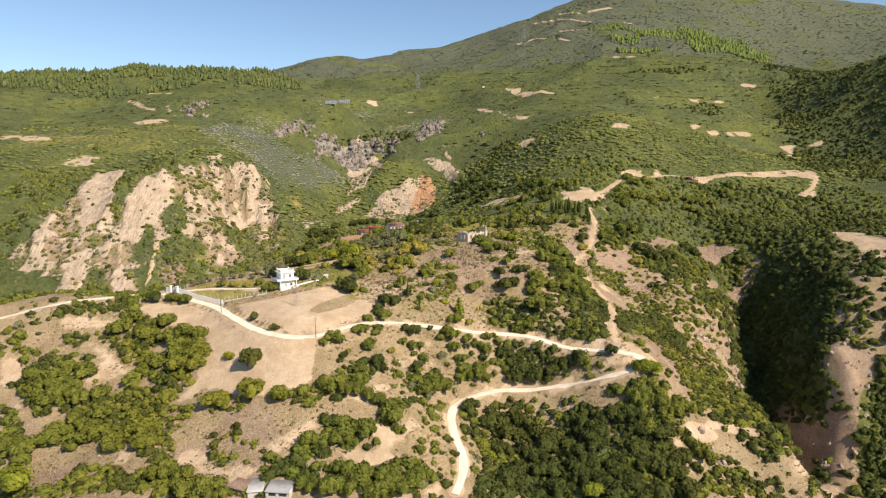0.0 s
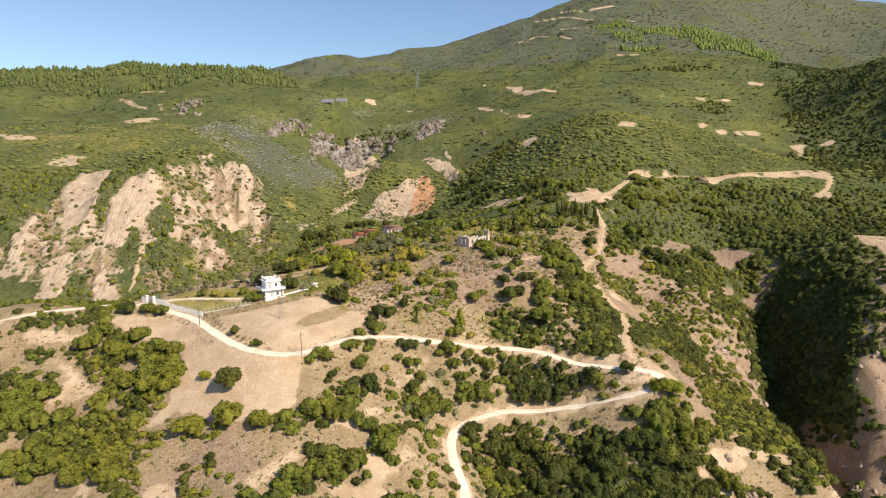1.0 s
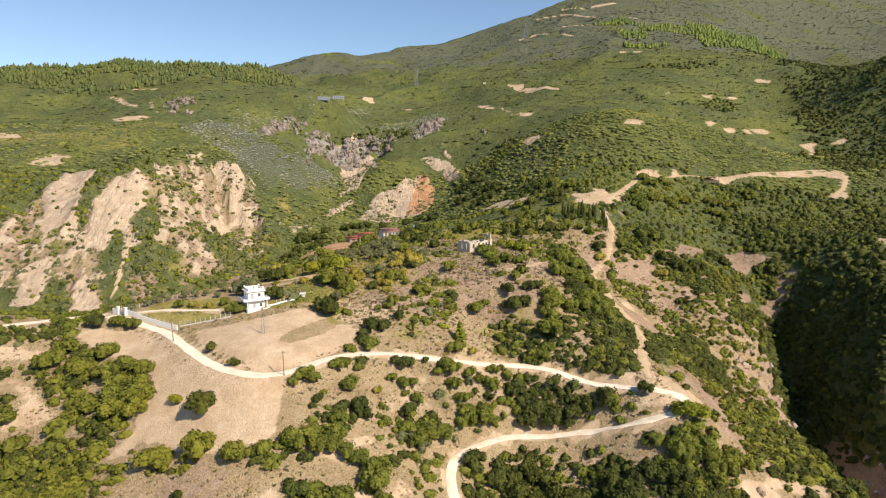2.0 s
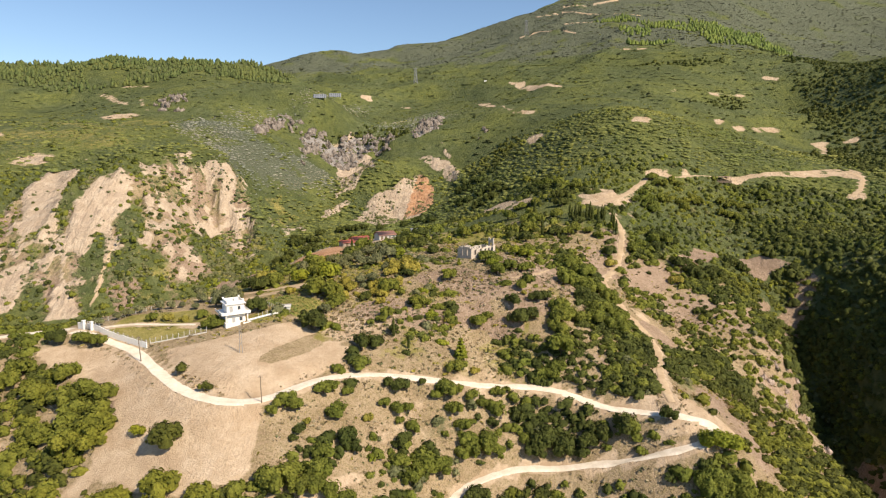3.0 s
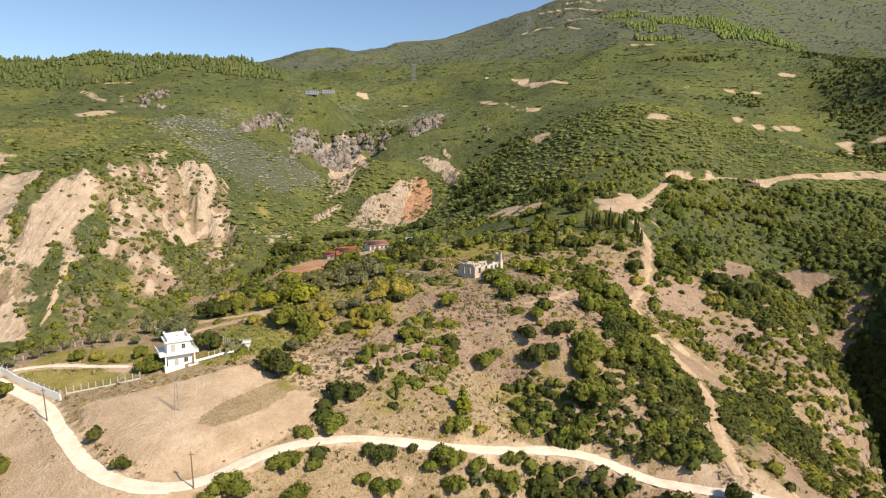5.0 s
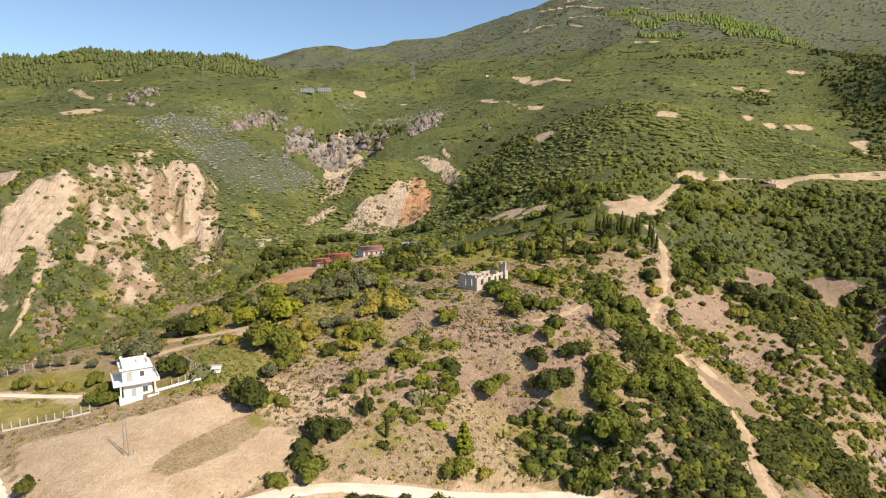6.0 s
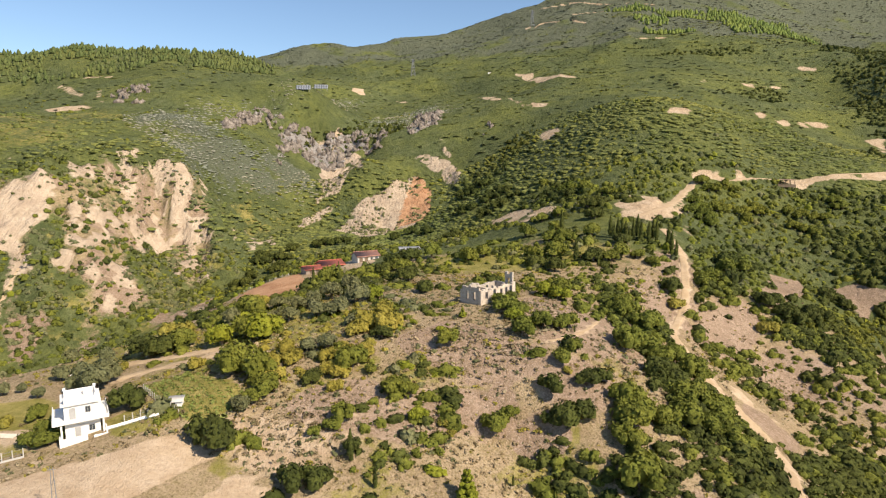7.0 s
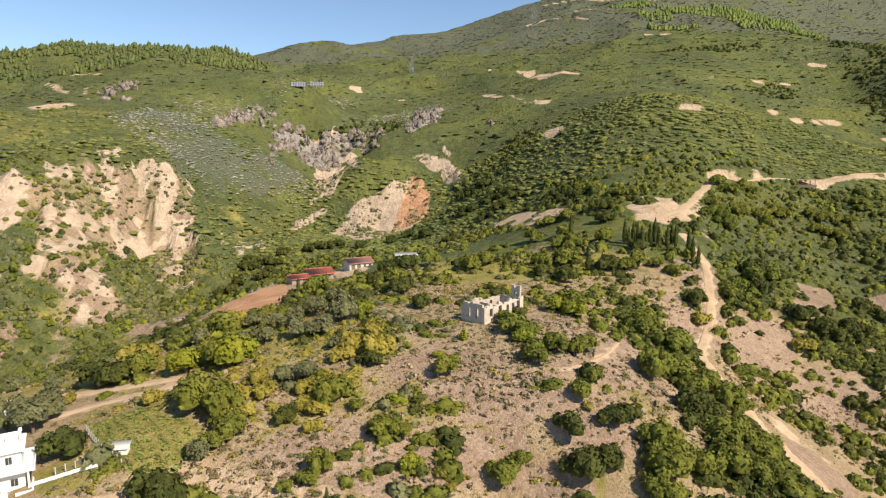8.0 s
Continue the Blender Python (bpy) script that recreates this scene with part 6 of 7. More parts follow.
scatter("green_scrub", scrub_forms, rows[(tone >= 0.72) & (tone < 0.9)], OLIVE, "low grey-green scrub between bushes", "scrub", 6)
scatter("yellow_scrub", scrub_forms, rows[tone >= 0.9], GOLD, "low yellow scrub in dry grass", "scrub", 7)
rows = spread(25, -115, 110, 222, 350, 2.1, (0.35, 1.15), lambda x, y: brush_ground(x, y))
tone = np.random.default_rng(34).random(len(rows)) * 0.6 + 0.4 * value_noise(rows[:, 0] / 13 + 3, rows[:, 1] / 13, 88) + 0.1 * smooth(0, -50, rows[:, 0])
for low, high, leaf, word in ((0, 0.34, DRY, "dry straw-coloured"), (0.34, 0.54, BROWN, "dry brown"), (0.54, 0.66, OLIVE, "grey-green"), (0.66, 2, GOLD, "yellowing")):
    scatter("brush", brush_forms, rows[(tone >= low) & (tone < high)], leaf, word + " brush on the dry spur", "brush", 26)


rows = spread(42, -50, 8, 250, 305, 2.5, (0.8, 2.1), lambda x, y: 0.75 * inside(x, y, GOLD_PATCH, 5) * smooth(-0.35, 0.1, fbm(x, y, 11, 3, 58)) * clear(x, y))
tone = np.random.default_rng(43).random(len(rows)) * 0.7 + 0.3 * value_noise(rows[:, 0] / 9, rows[:, 1] / 9, 90)
for low, high, leaf, word in ((0, 0.42, GOLD, "golden"), (0.42, 0.6, OLIVE, "grey-green"), (0.6, 0.78, MAQUIS, "green"), (0.78, 2, DRY, "dry tan")):
    scatter("autumn_brush", near_forms, rows[(tone >= low) & (tone < high)], leaf, word + " waist-high brush below the olive trees", "brush", 44)


def verge(x, y):
    """A strip of dry growth on both sides of the roads."""
    return (off_ways(x, y, 1.0) - off_ways(x, y, 3.6)) * smooth(-0.1, 0.15, fbm(x, y, 8, 3, 59))


rows = spread(47, -118, 76, 188, 246, 1.1, (0.3, 0.8), lambda x, y: 0.75 * np.clip(verge(x, y), 0, 1))
tone = np.random.default_rng(48).random(len(rows))
for low, high, leaf, word in ((0, 0.45, BROWN, "dry brown"), (0.45, 0.8, DRY, "straw-coloured"), (0.8, 2, OLIVE, "grey-green")):
    scatter("verge_growth", scrub_forms, rows[(tone >= low) & (tone < high)], leaf, word + " growth along the road verges", "scrub", 49)


def pine_form(seed):
    """A far pine one metre in radius: a stem of ragged tiers."""
    rng = np.random.default_rng(seed)
    return join([lump(rng, 0, 0, z, r, r, h, 0.3, 2, 5) for z, r, h in ((0.6, 1.0, 0.9), (1.2, 0.85, 0.9), (1.8, 0.5, 0.7))])


pine_forms = [pine_form(70 + k) for k in range(4)]
ridge = spread(21, -780, -210, 795, 965, 7.0, (1.4, 2.9), lambda x, y: smooth(0.35, 0.6, value_noise(x / 60, y / 60, 85) + 0.35 * (y > 830)) * seen_side(x, y))
knoll = spread(22, 290, 590, 1000, 1230, 6.5, (1.8, 3.0), lambda x, y: smooth(0.45, 0.6, value_noise(x / 55, y / 55, 86)) * seen_side(x, y))
scatter("pine_wood", pine_forms, ridge, PINE, "pine wood along the ridge", "pines", 21)
scatter("pine_wood", pine_forms, knoll, YOUNG_PINE, "young light green pine plantation on the mountain", "pines", 22)

cliff_rows = spread(35, -330, 20, 350, 620, 2.7, (0.6, 2.4), lambda x, y: 0.8 * np.maximum(smooth(-0.2, 0.15, fbm(x, y, 12, 3, 97)), outlines(x, y, CLIFF_SCRUB, 3)) * np.maximum(smooth(0.3, 0.6, marl_cover(x, y)), outlines(x, y, CLIFF_BODY + CLIFF_SCRUB, 4)) * (1 - 0.85 * slides(x, y)))
scatter("cliff_bushes", mid_forms, cliff_rows, OLIVE, "small grey-green bushes rooted in the pale cliffs", "shrubs", 35)

# grey sage, crags and boulders
sage_rows = spread(27, -290, 30, 510, 900, 2.7, (0.8, 1.9), lambda x, y: 1.0 * sage(x, y) * (1 - 0.8 * rocky(x, y)))
scatter("sage_scrub", heath_forms, sage_rows, SAGE, "grey sage scrub on a dry slope", "scrub", 27)


def rock_form(seed, tall):
    """A jagged block of rock one metre across."""
    rng = np.random.default_rng(seed)
    return join([lump(rng, rng.uniform(-0.4, 0.4), rng.uniform(-0.4, 0.4), 0, rng.uniform(0.5, 0.8), rng.uniform(0.4, 0.7), tall * rng.uniform(0.6, 1.3), 0.5, 3, 5) for _ in range(4)])


def rock_material(name, dark, mid, light):
    m = Mat(name, 0.95, 0.1)
    c = m.ramp(m.noise(2.2, 6, 0.7), (0.32, dark), (0.5, mid), (0.68, light))
    c = m.mix(m.ramp(m.noise(9, 4), (0.45, 0.0), (0.7, 0.5)), c, dark)
    m.colour(c).bump(m.noise(0.8, 6, 0.7), 1.0, 0.6)
    return m.m


CRAG = rock_material("grey_crag", (0.080, 0.068, 0.058), (0.230, 0.198, 0.168), (0.37, 0.325, 0.28))
GORGE_ROCK = rock_material("pinkish_rock", (0.20, 0.15, 0.12), (0.38, 0.30, 0.25), (0.52, 0.43, 0.36))
rock_forms = [rock_form(90 + k, 0.75) for k in range(5)]
crag_forms = [rock_form(95 + k, 0.85) for k in range(6)]
crag_rows = spread(28, -320, 75, 600, 800, 4.6, (1.3, 5.2), lambda x, y: 0.55 * smooth(0.15, 0.6, crags(x, y)))
crag_bushes = spread(38, -320, 90, 620, 800, 5.0, (1.2, 2.8), lambda x, y: 0.4 * smooth(0.1, 0.5, crags(x, y)))
scatter("crag_bushes", mid_forms, crag_bushes, DARK, "dark bushes growing between the crags", "shrubs", 38)
scatter("crags", crag_forms, crag_rows, CRAG, "jagged grey limestone crags above the stream", "rocks", 28, soft=False)
gorge_rows = spread(29, 140, 200, 190, 285, 4.0, (0.6, 1.8), lambda x, y: 0.5 * smooth(0.2, 0.6, patches(x, y, OUTCROP, 0.5, 0.6)))
scatter("gorge_rocks", rock_forms, gorge_rows, GORGE_ROCK, "pinkish broken rock on the edge of the gorge", "rocks", 29, soft=False)
rim_rows = spread(30, 88, 150, 160, 320, 3.4, (0.7, 2.0), lambda x, y: 0.3 * smooth(0.2, 0.7, steepness(x, y) - 0.25) * (fbm(x, y, 12, 3, 95) > 0.05))
scatter("rim_rocks", rock_forms, rim_rows, GORGE_ROCK, "pale broken rocks along the gorge rim", "rocks", 30, soft=False)

# vines in rows
vine_rows = spread(23, -66, -36, 238, 264, 0.7, (0.4, 0.75), lambda x, y: 0.95 * (inside(x, y, VINEYARD, 0.5) > 0.6) * ((x * 0.75 + y * 0.66) % 2.0 < 1.25))
scatter("vines", scrub_forms, vine_rows, VINE, "green vines and vegetables in a fenced plot", "vines", 23)


# ---- buildings and small things ----
WHITE = plain("white_render", (0.80, 0.79, 0.76), (0.74, 0.72, 0.68), 2.5, 0.85, 0.2, 0.1)
CONCRETE = plain("pale_concrete", (0.55, 0.53, 0.49), (0.46, 0.44, 0.40), 1.2)
MASONRY = plain("rubble_masonry", (0.50, 0.45, 0.38), (0.36, 0.31, 0.26), 0.7, 0.95, 0.1, 0.8)
MORTAR = plain("weathered_plaster", (0.60, 0.53, 0.44), (0.40, 0.34, 0.28), 1.4, 0.95, 0.1, 0.5)
TILE_RED = plain("red_roof_tiles", (0.62, 0.19, 0.13), (0.52, 0.15, 0.10), 0.9, 0.8, 0.3, 0.6)
TILE_PINK = plain("faded_roof_tiles", (0.50, 0.27, 0.20), (0.42, 0.21, 0.16), 0.9, 0.8, 0.3, 0.6)
SHEET = plain("weathered_sheet_metal", (0.52, 0.52, 0.50), (0.40, 0.39, 0.37), 1.5, 0.5, 0.5, 0.2, 0.4)
RUST_SHEET = plain("rusty_sheet_metal", (0.36, 0.26, 0.20), (0.26, 0.17, 0.12), 0.8, 0.7, 0.3, 0.3, 0.2)
TIMBER = plain("weathered_timber", (0.20, 0.155, 0.11), (0.13, 0.10, 0.07), 0.5)
STEEL = plain("galvanised_steel", (0.42, 0.43, 0.44), (0.34, 0.35, 0.36), 0.6, 0.5, 0.5, 0.1, 0.7)
PANEL = plain("solar_glass", (0.17, 0.19, 0.22), (0.22, 0.24, 0.27), 3.0, 0.55, 0.4, 0.05)
GLASS = plain("window_glass", (0.035, 0.045, 0.055), (0.05, 0.06, 0.07), 1.0, 0.1, 0.6, 0.0)
SHUTTER = plain("grey_shutter", (0.40, 0.40, 0.39), (0.34, 0.34, 0.33), 0.6)


# wall brown painted darker to stand in for shade under the eaves
FARM_WALL = plain("shaded_farm_wall", (0.36, 0.30, 0.25), (0.25, 0.20, 0.16), 1.0)


def boxes(*items, bevel=0.02):
    """One mesh of blocks (x0, y0, z0, x1, y1, z1) with slightly broken edges."""
    bm = bmesh.new()
    for x0, y0, z0, x1, y1, z1 in items:
        made = bmesh.ops.create_cube(bm, size=1.0)["verts"]
        for v in made:
            v.co = Vector((x0 if v.co.x < 0 else x1, y0 if v.co.y < 0 else y1, z0 if v.co.z < 0 else z1))
    if bevel:
        bmesh.ops.bevel(bm, geom=list(bm.edges), offset=bevel, segments=1, affect="EDGES")
    me = bpy.data.meshes.new("blocks")
    bm.to_mesh(me)
    bm.free()
    return me


def at_spot(spot, turn=0.0, lift=0.0):
    x, y = spot
    return Matrix.Translation((x, y, float(on_ground(x, y)[0]) + lift)) @ Matrix.Rotation(radians(turn), 4, "Z")


def wall_with_holes(length, height, thick, holes, steps_out=None, seed=0, jag=0.0):
    """A wall along x from 0 to length, with openings (x0, x1, z0, z1) cut right through, as blocks round the openings."""
    rng = np.random.default_rng(seed)
    cuts = sorted({0.0, length, *[h[0] for h in holes], *[h[1] for h in holes]})
    items = []
    for a, b in zip(cuts[:-1], cuts[1:]):
        spans = sorted((h[2], h[3]) for h in holes if h[0] <= a + 1e-6 and h[1] >= b - 1e-6)
        at = 0.0
        top = height + (rng.uniform(-jag, jag * 0.4) if jag else 0)
        for lo, hi in spans:
            if lo > at:
                items.append((a, 0, at, b, thick, lo))
            at = hi
        if at < top:
            items.append((a, 0, at, b, thick, top))
    return items


def window(parent, x, z, wide, high, y=0.0, material=GLASS):
    """A framed pane set into a wall face at y, with its sill."""
    w = part("window", boxes((x, y + 0.10, z, x + wide, y + 0.13, z + high), bevel=0), material, parent, "dark window pane")
    part("frame", boxes((x, y + 0.04, z, x + 0.07, y + 0.10, z + high), (x + wide - 0.07, y + 0.04, z, x + wide, y + 0.10, z + high),
                        (x, y + 0.04, z + high - 0.07, x + wide, y + 0.10, z + high), (x + wide / 2 - 0.03, y + 0.04, z, x + wide / 2 + 0.03, y + 0.10, z + high), bevel=0), SHUTTER, w)
    part("sill", boxes((x - 0.08, y - 0.07, z - 0.08, x + wide + 0.08, y + 0.10, z)), WHITE, w)
    return w


def white_house():
    """Two storeys with a wide balcony slab, a flat roof slab and a stepped parapet box."""
    h = tagged(new("house"), "white rendered two-storey house with flat roof and balcony", "house")
    h.matrix_basis = at_spot((HOUSE_AT[0] - 1.2, HOUSE_AT[1] + 0.5), 33)
    # x along the front, y to the back; the front corner stands at 0, 0
    up, top = 3.5, 6.55
    part("ground_floor", boxes(*wall_with_holes(5.6, up, 0.3, [(1.5, 2.4, 0.02, 2.2), (3.7, 4.7, 1.1, 2.3)]), (0, 0.3, -1.5, 0.3, 6.1, up), (5.3, 0.3, -1.5, 5.6, 6.1, up), (0.3, 6.9, -1.5, 5.3, 6.1, up), (0.0, 0.0, -1.5, 5.6, 0.3, 0.0)), WHITE, h)
    part("balcony_slab", boxes((-1.9, -1.3, up, 7.0, 7.4, up + 0.28)), WHITE, h)
    part("balcony_parapet", boxes((-1.9, -1.3, up + 0.284, 7.0, -1.16, up + 0.8), (-1.9, -1.16, up + 0.284, -1.76, 7.4, up + 0.8), (6.86, -1.16, up + 0.284, 7.0, 7.4, up + 0.8)), WHITE, h)
    part("upper_floor", boxes(*[(a, b, c + up + 0.284, d, e, f + up + 0.284) for a, b, c, d, e, f in wall_with_holes(5.4, 2.76, 0.3, [(0.8, 1.8, 0.0, 2.15), (3.3, 4.2, 0.9, 2.1)])],
                             (0, 0.3, up + 0.284, 0.3, 5.9, top), (5.1, 0.3, up + 0.284, 5.4, 5.9, top), (0.3, 5.6, up + 0.284, 5.1, 5.9, top)), WHITE, h)
    part("roof_slab", boxes((-0.5, -0.5, top + 0.004, 5.9, 6.4, top + 0.25)), WHITE, h)
    part("roof_parapet", boxes((0.1, 0.1, top + 0.254, 5.3, 0.3, top + 1.05), (0.1, 0.3, top + 0.254, 0.3, 5.9, top + 1.05), (5.1, 0.3, top + 0.254, 5.3, 5.9, top + 1.05), (0.3, 5.7, top + 0.254, 5.1, 5.9, top + 1.05)), WHITE, h)
    for x, y in ((0.0, 0.0), (4.9, 0.0), (0.0, 5.5), (4.9, 5.5)):
        part("corner_post", boxes((x, y, top + 1.054, x + 0.5, y + 0.5, top + 1.5)), WHITE, h)
    part("water_tank", boxes((3.2, 3.9, top + 0.254, 4.4, 5.0, top + 1.2), bevel=0.12), WHITE, h, "small white rooftop water tank")
    part("terrace_wall", boxes((-1.0, -2.2, -2.2, 3.4, -1.95, 1.25), (4.3, -2.2, -2.2, 6.6, -1.95, 0.9), (-1.0, -1.95, -2.2, -0.75, 4.0, 1.25), (6.35, -1.95, -2.2, 6.6, 3.5, 1.1)), WHITE, h, "white low terrace wall")
    part("terrace_floor", boxes((-0.75, -1.95, -2.0, 6.35, -0.004, 0.02)), CONCRETE, h)
    for x in (-0.7, 5.9):
        part("pillar", boxes((x, -1.05, 0.024, x + 0.3, -0.75, up)), WHITE, h)
    window(h, 3.7, 1.1, 1.0, 1.2)
    window(h, 3.3, up + 1.184, 0.9, 1.2)
    part("door", boxes((1.5, 0.1, 0.02, 2.4, 0.16, 2.2)), SHUTTER, h, "grey front door")
    balcony_door = part("balcony_door", boxes((0.8, 0.1, up + 0.284, 1.8, 0.16, up + 2.43)), SHUTTER, h, "grey balcony door")
    part("handle", boxes((1.65, 0.04, up + 1.2, 1.7, 0.1, up + 1.35), bevel=0), STEEL, balcony_door)
    return h


white_house()


def ruined_house():
    """Four roofless rubble walls with broken tops and empty windows."""
    r = tagged(new("ruin"), "roofless ruined stone house with empty window openings", "ruin")
    r.matrix_basis = at_spot(RUIN_AT, 46, -0.2)
    front = wall_with_holes(15.0, 4.6, 0.65, [(1.9, 3.0, 1.6, 3.5), (5.2, 6.4, 0.9, 3.8), (8.2, 9.2, 1.6, 3.5), (10.4, 11.4, 1.6, 3.6), (12.3, 13.6, 0.3, 3.9)], seed=1, jag=0.7)
    part("front_wall", ragged(front, 3), MORTAR, r, "pale plastered rubble wall with broken top")
    side = wall_with_holes(6.0, 4.9, 0.65, [(1.2, 2.1, 1.2, 3.6), (3.7, 4.5, 1.2, 3.6)], seed=2, jag=0.4)
    left = part("side_wall", ragged(side, 4), MASONRY, r)
    left.matrix_basis = Matrix.Translation((0.65, 0.66, 0)) @ Matrix.Rotation(radians(90), 4, "Z")
    back = wall_with_holes(15.0, 4.4, 0.65, [(2.5, 3.5, 1.5, 3.3), (6.0, 7.2, 1.0, 3.4), (10.0, 11.0, 1.5, 3.3)], seed=3, jag=0.9)
    rear = part("back_wall", ragged(back, 5), MASONRY, r)
    rear.matrix_basis = Matrix.Translation((0, 6.67, 0))
    gable = wall_with_holes(2.6, 7.0, 0.65, [(0.9, 1.8, 3.6, 5.4)], seed=4, jag=0.9) + [(2.6, 0, 0, 6.0, 0.65, 4.0)]
    right = part("gable_wall", ragged(gable, 6), MASONRY, r, "tall broken gable wall")
    right.matrix_basis = Matrix.Translation((15.0, 0.66, 0)) @ Matrix.Rotation(radians(90), 4, "Z")
    part("inner_wall", ragged([(7.3, 0.66, 0, 7.8, 6.66, 3.2)], 7), MASONRY, r)
    part("rubble", heap(8, 15, 6.0, 2.6), MASONRY, r, "fallen stones inside the walls").matrix_basis = Matrix.Translation((9, 3.4, 0.1))
    return r


def ragged(items, seed):
    """Blocks of masonry whose corners have weathered unevenly."""
    rng = np.random.default_rng(seed)
    bm = bmesh.new()
    for x0, y0, z0, x1, y1, z1 in items:
        n = max(1, int(round((x1 - x0) / 0.8)))
        for k in range(n):
            a, b = x0 + (x1 - x0) * k / n, x0 + (x1 - x0) * (k + 1) / n
            drop = rng.uniform(-0.35, 0.12) if z1 > 3.9 else 0
            for v in bmesh.ops.create_cube(bm, size=1.0)["verts"]:
                top = v.co.z > 0
                v.co = Vector((a if v.co.x < 0 else b, y0 if v.co.y < 0 else y1, z0 if v.co.z < 0 else z1 + drop))
                v.co += Vector((0, rng.uniform(-0.03, 0.03), rng.uniform(-0.12, 0.12) if top and z1 > 3.9 else 0))
    me = bpy.data.meshes.new("masonry")
    bm.to_mesh(me)
    bm.free()
    return me


def heap(seed, count, wide, deep):
    rng = np.random.default_rng(seed)
    parts = []
    for k in range(count):
        s = rng.uniform(0.25, 0.7)
        parts.append(lump(rng, rng.uniform(-wide, wide), rng.uniform(-deep, deep), s * 0.2, s, s * 0.8, s * 0.7, 0.25))
    return quick_mesh("stones", *join(parts))


ruined_house()


def gable_house(name, label, spot, turn, long, deep, high, rise, wall, tile, holes, eave=0.5):
    """A low farm building with a tiled ridge roof; the front runs along x."""
    g = tagged(new(name), label, "house", "farm buildings")
    g.matrix_basis = at_spot(spot, turn)
    part("front_wall", boxes(*wall_with_holes(long, high, 0.3, holes), (0, 0, -1.2, long, 0.3, 0.0)), wall, g)
    part("back_wall", boxes((0, deep - 0.3, -1.2, long, deep, high)), wall, g)
    for x in (0.0, long - 0.3):
        bm = bmesh.new()
        v = [bm.verts.new((x + dx, y, z)) for dx in (0, 0.3) for y, z in ((0.3, -1.2), (deep - 0.3, -1.2), (deep - 0.3, high), (deep / 2, high + rise * 0.94), (0.3, high))]
        bm.faces.new(v[4::-1]), bm.faces.new(v[5:])
        for k in range(5):
            bm.faces.new((v[k], v[(k + 1) % 5], v[5 + (k + 1) % 5], v[5 + k]))
        me = bpy.data.meshes.new("gable")
        bm.to_mesh(me)
        bm.free()
        part("gable_wall", me, wall, g)
    for way in (0, 1):
        # tile courses: a stepped sheet
        n = 10
        verts, quads = [], []
        for k in range(n + 1):
            for step in ((0.0, 0.07) if 0 < k < n else (0.0,)):
                f = k / n
                y = deep / 2 * f - eave * (1 - f) if way == 0 else deep - (deep / 2 * f - eave * (1 - f))
                z = high - 0.15 * (1 - f) + rise * f + 0.1 - step
                verts.append((-eave, y, z)), verts.append((long + eave, y, z))
        for k in range(len(verts) // 2 - 1):
            quads.append((2 * k, 2 * k + 1, 2 * k + 3, 2 * k + 2) if way == 0 else (2 * k, 2 * k + 2, 2 * k + 3, 2 * k + 1))
        me = quick_mesh("roof", np.array(verts), np.array(quads))
        roof = part("roof", me, tile, g)
        thick = roof.modifiers.new("thickness", "SOLIDIFY")
        thick.thickness, thick.offset = 0.14, -1
    part("ridge", boxes((-eave, deep / 2 - 0.14, high + rise + 0.06, long + eave, deep / 2 + 0.14, high + rise + 0.2)), tile, g)
    for x0, x1, z0, z1 in holes:
        if z0 > 0.3:
            window(g, x0, z0, x1 - x0, z1 - z0)
        else:
            part("door", boxes((x0, 0.12, z0, x1, 0.18, z1)), TIMBER, g, "brown wooden door")
    return g


gable_house("farmhouse", "low farmhouse with a red tiled roof among trees", (FARM_A[0] - 2, FARM_A[1] + 1), 34, 8.5, 7.5, 2.3, 1.5, FARM_WALL, TILE_RED, [(1.2, 2.3, 0.9, 1.8), (3.9, 5.0, 0.02, 2.0), (6.4, 7.4, 0.9, 1.8)], 0.7)
gable_house("farm_annexe", "lower annexe with a red tiled roof beside the farmhouse", (FARM_A[0] - 7.5, FARM_A[1] - 4.5), 34, 6.5, 5.5, 1.9, 0.9, FARM_WALL, TILE_RED, [(1.4, 2.8, 0.02, 1.7), (4.0, 5.6, 0.02, 1.7)], 0.6)
gable_house("farm_dwelling", "farm dwelling with faded tiles and shaded veranda openings", (FARM_B[0] - 6, FARM_B[1] + 1), 30, 10, 7, 2.8, 1.6, CONCRETE, TILE_PINK, [(0.8, 2.4, 0.02, 2.2), (3.2, 4.8, 0.02, 2.2), (6.0, 7.0, 0.9, 2.1), (8.2, 9.4, 0.9, 2.1)], 0.6)


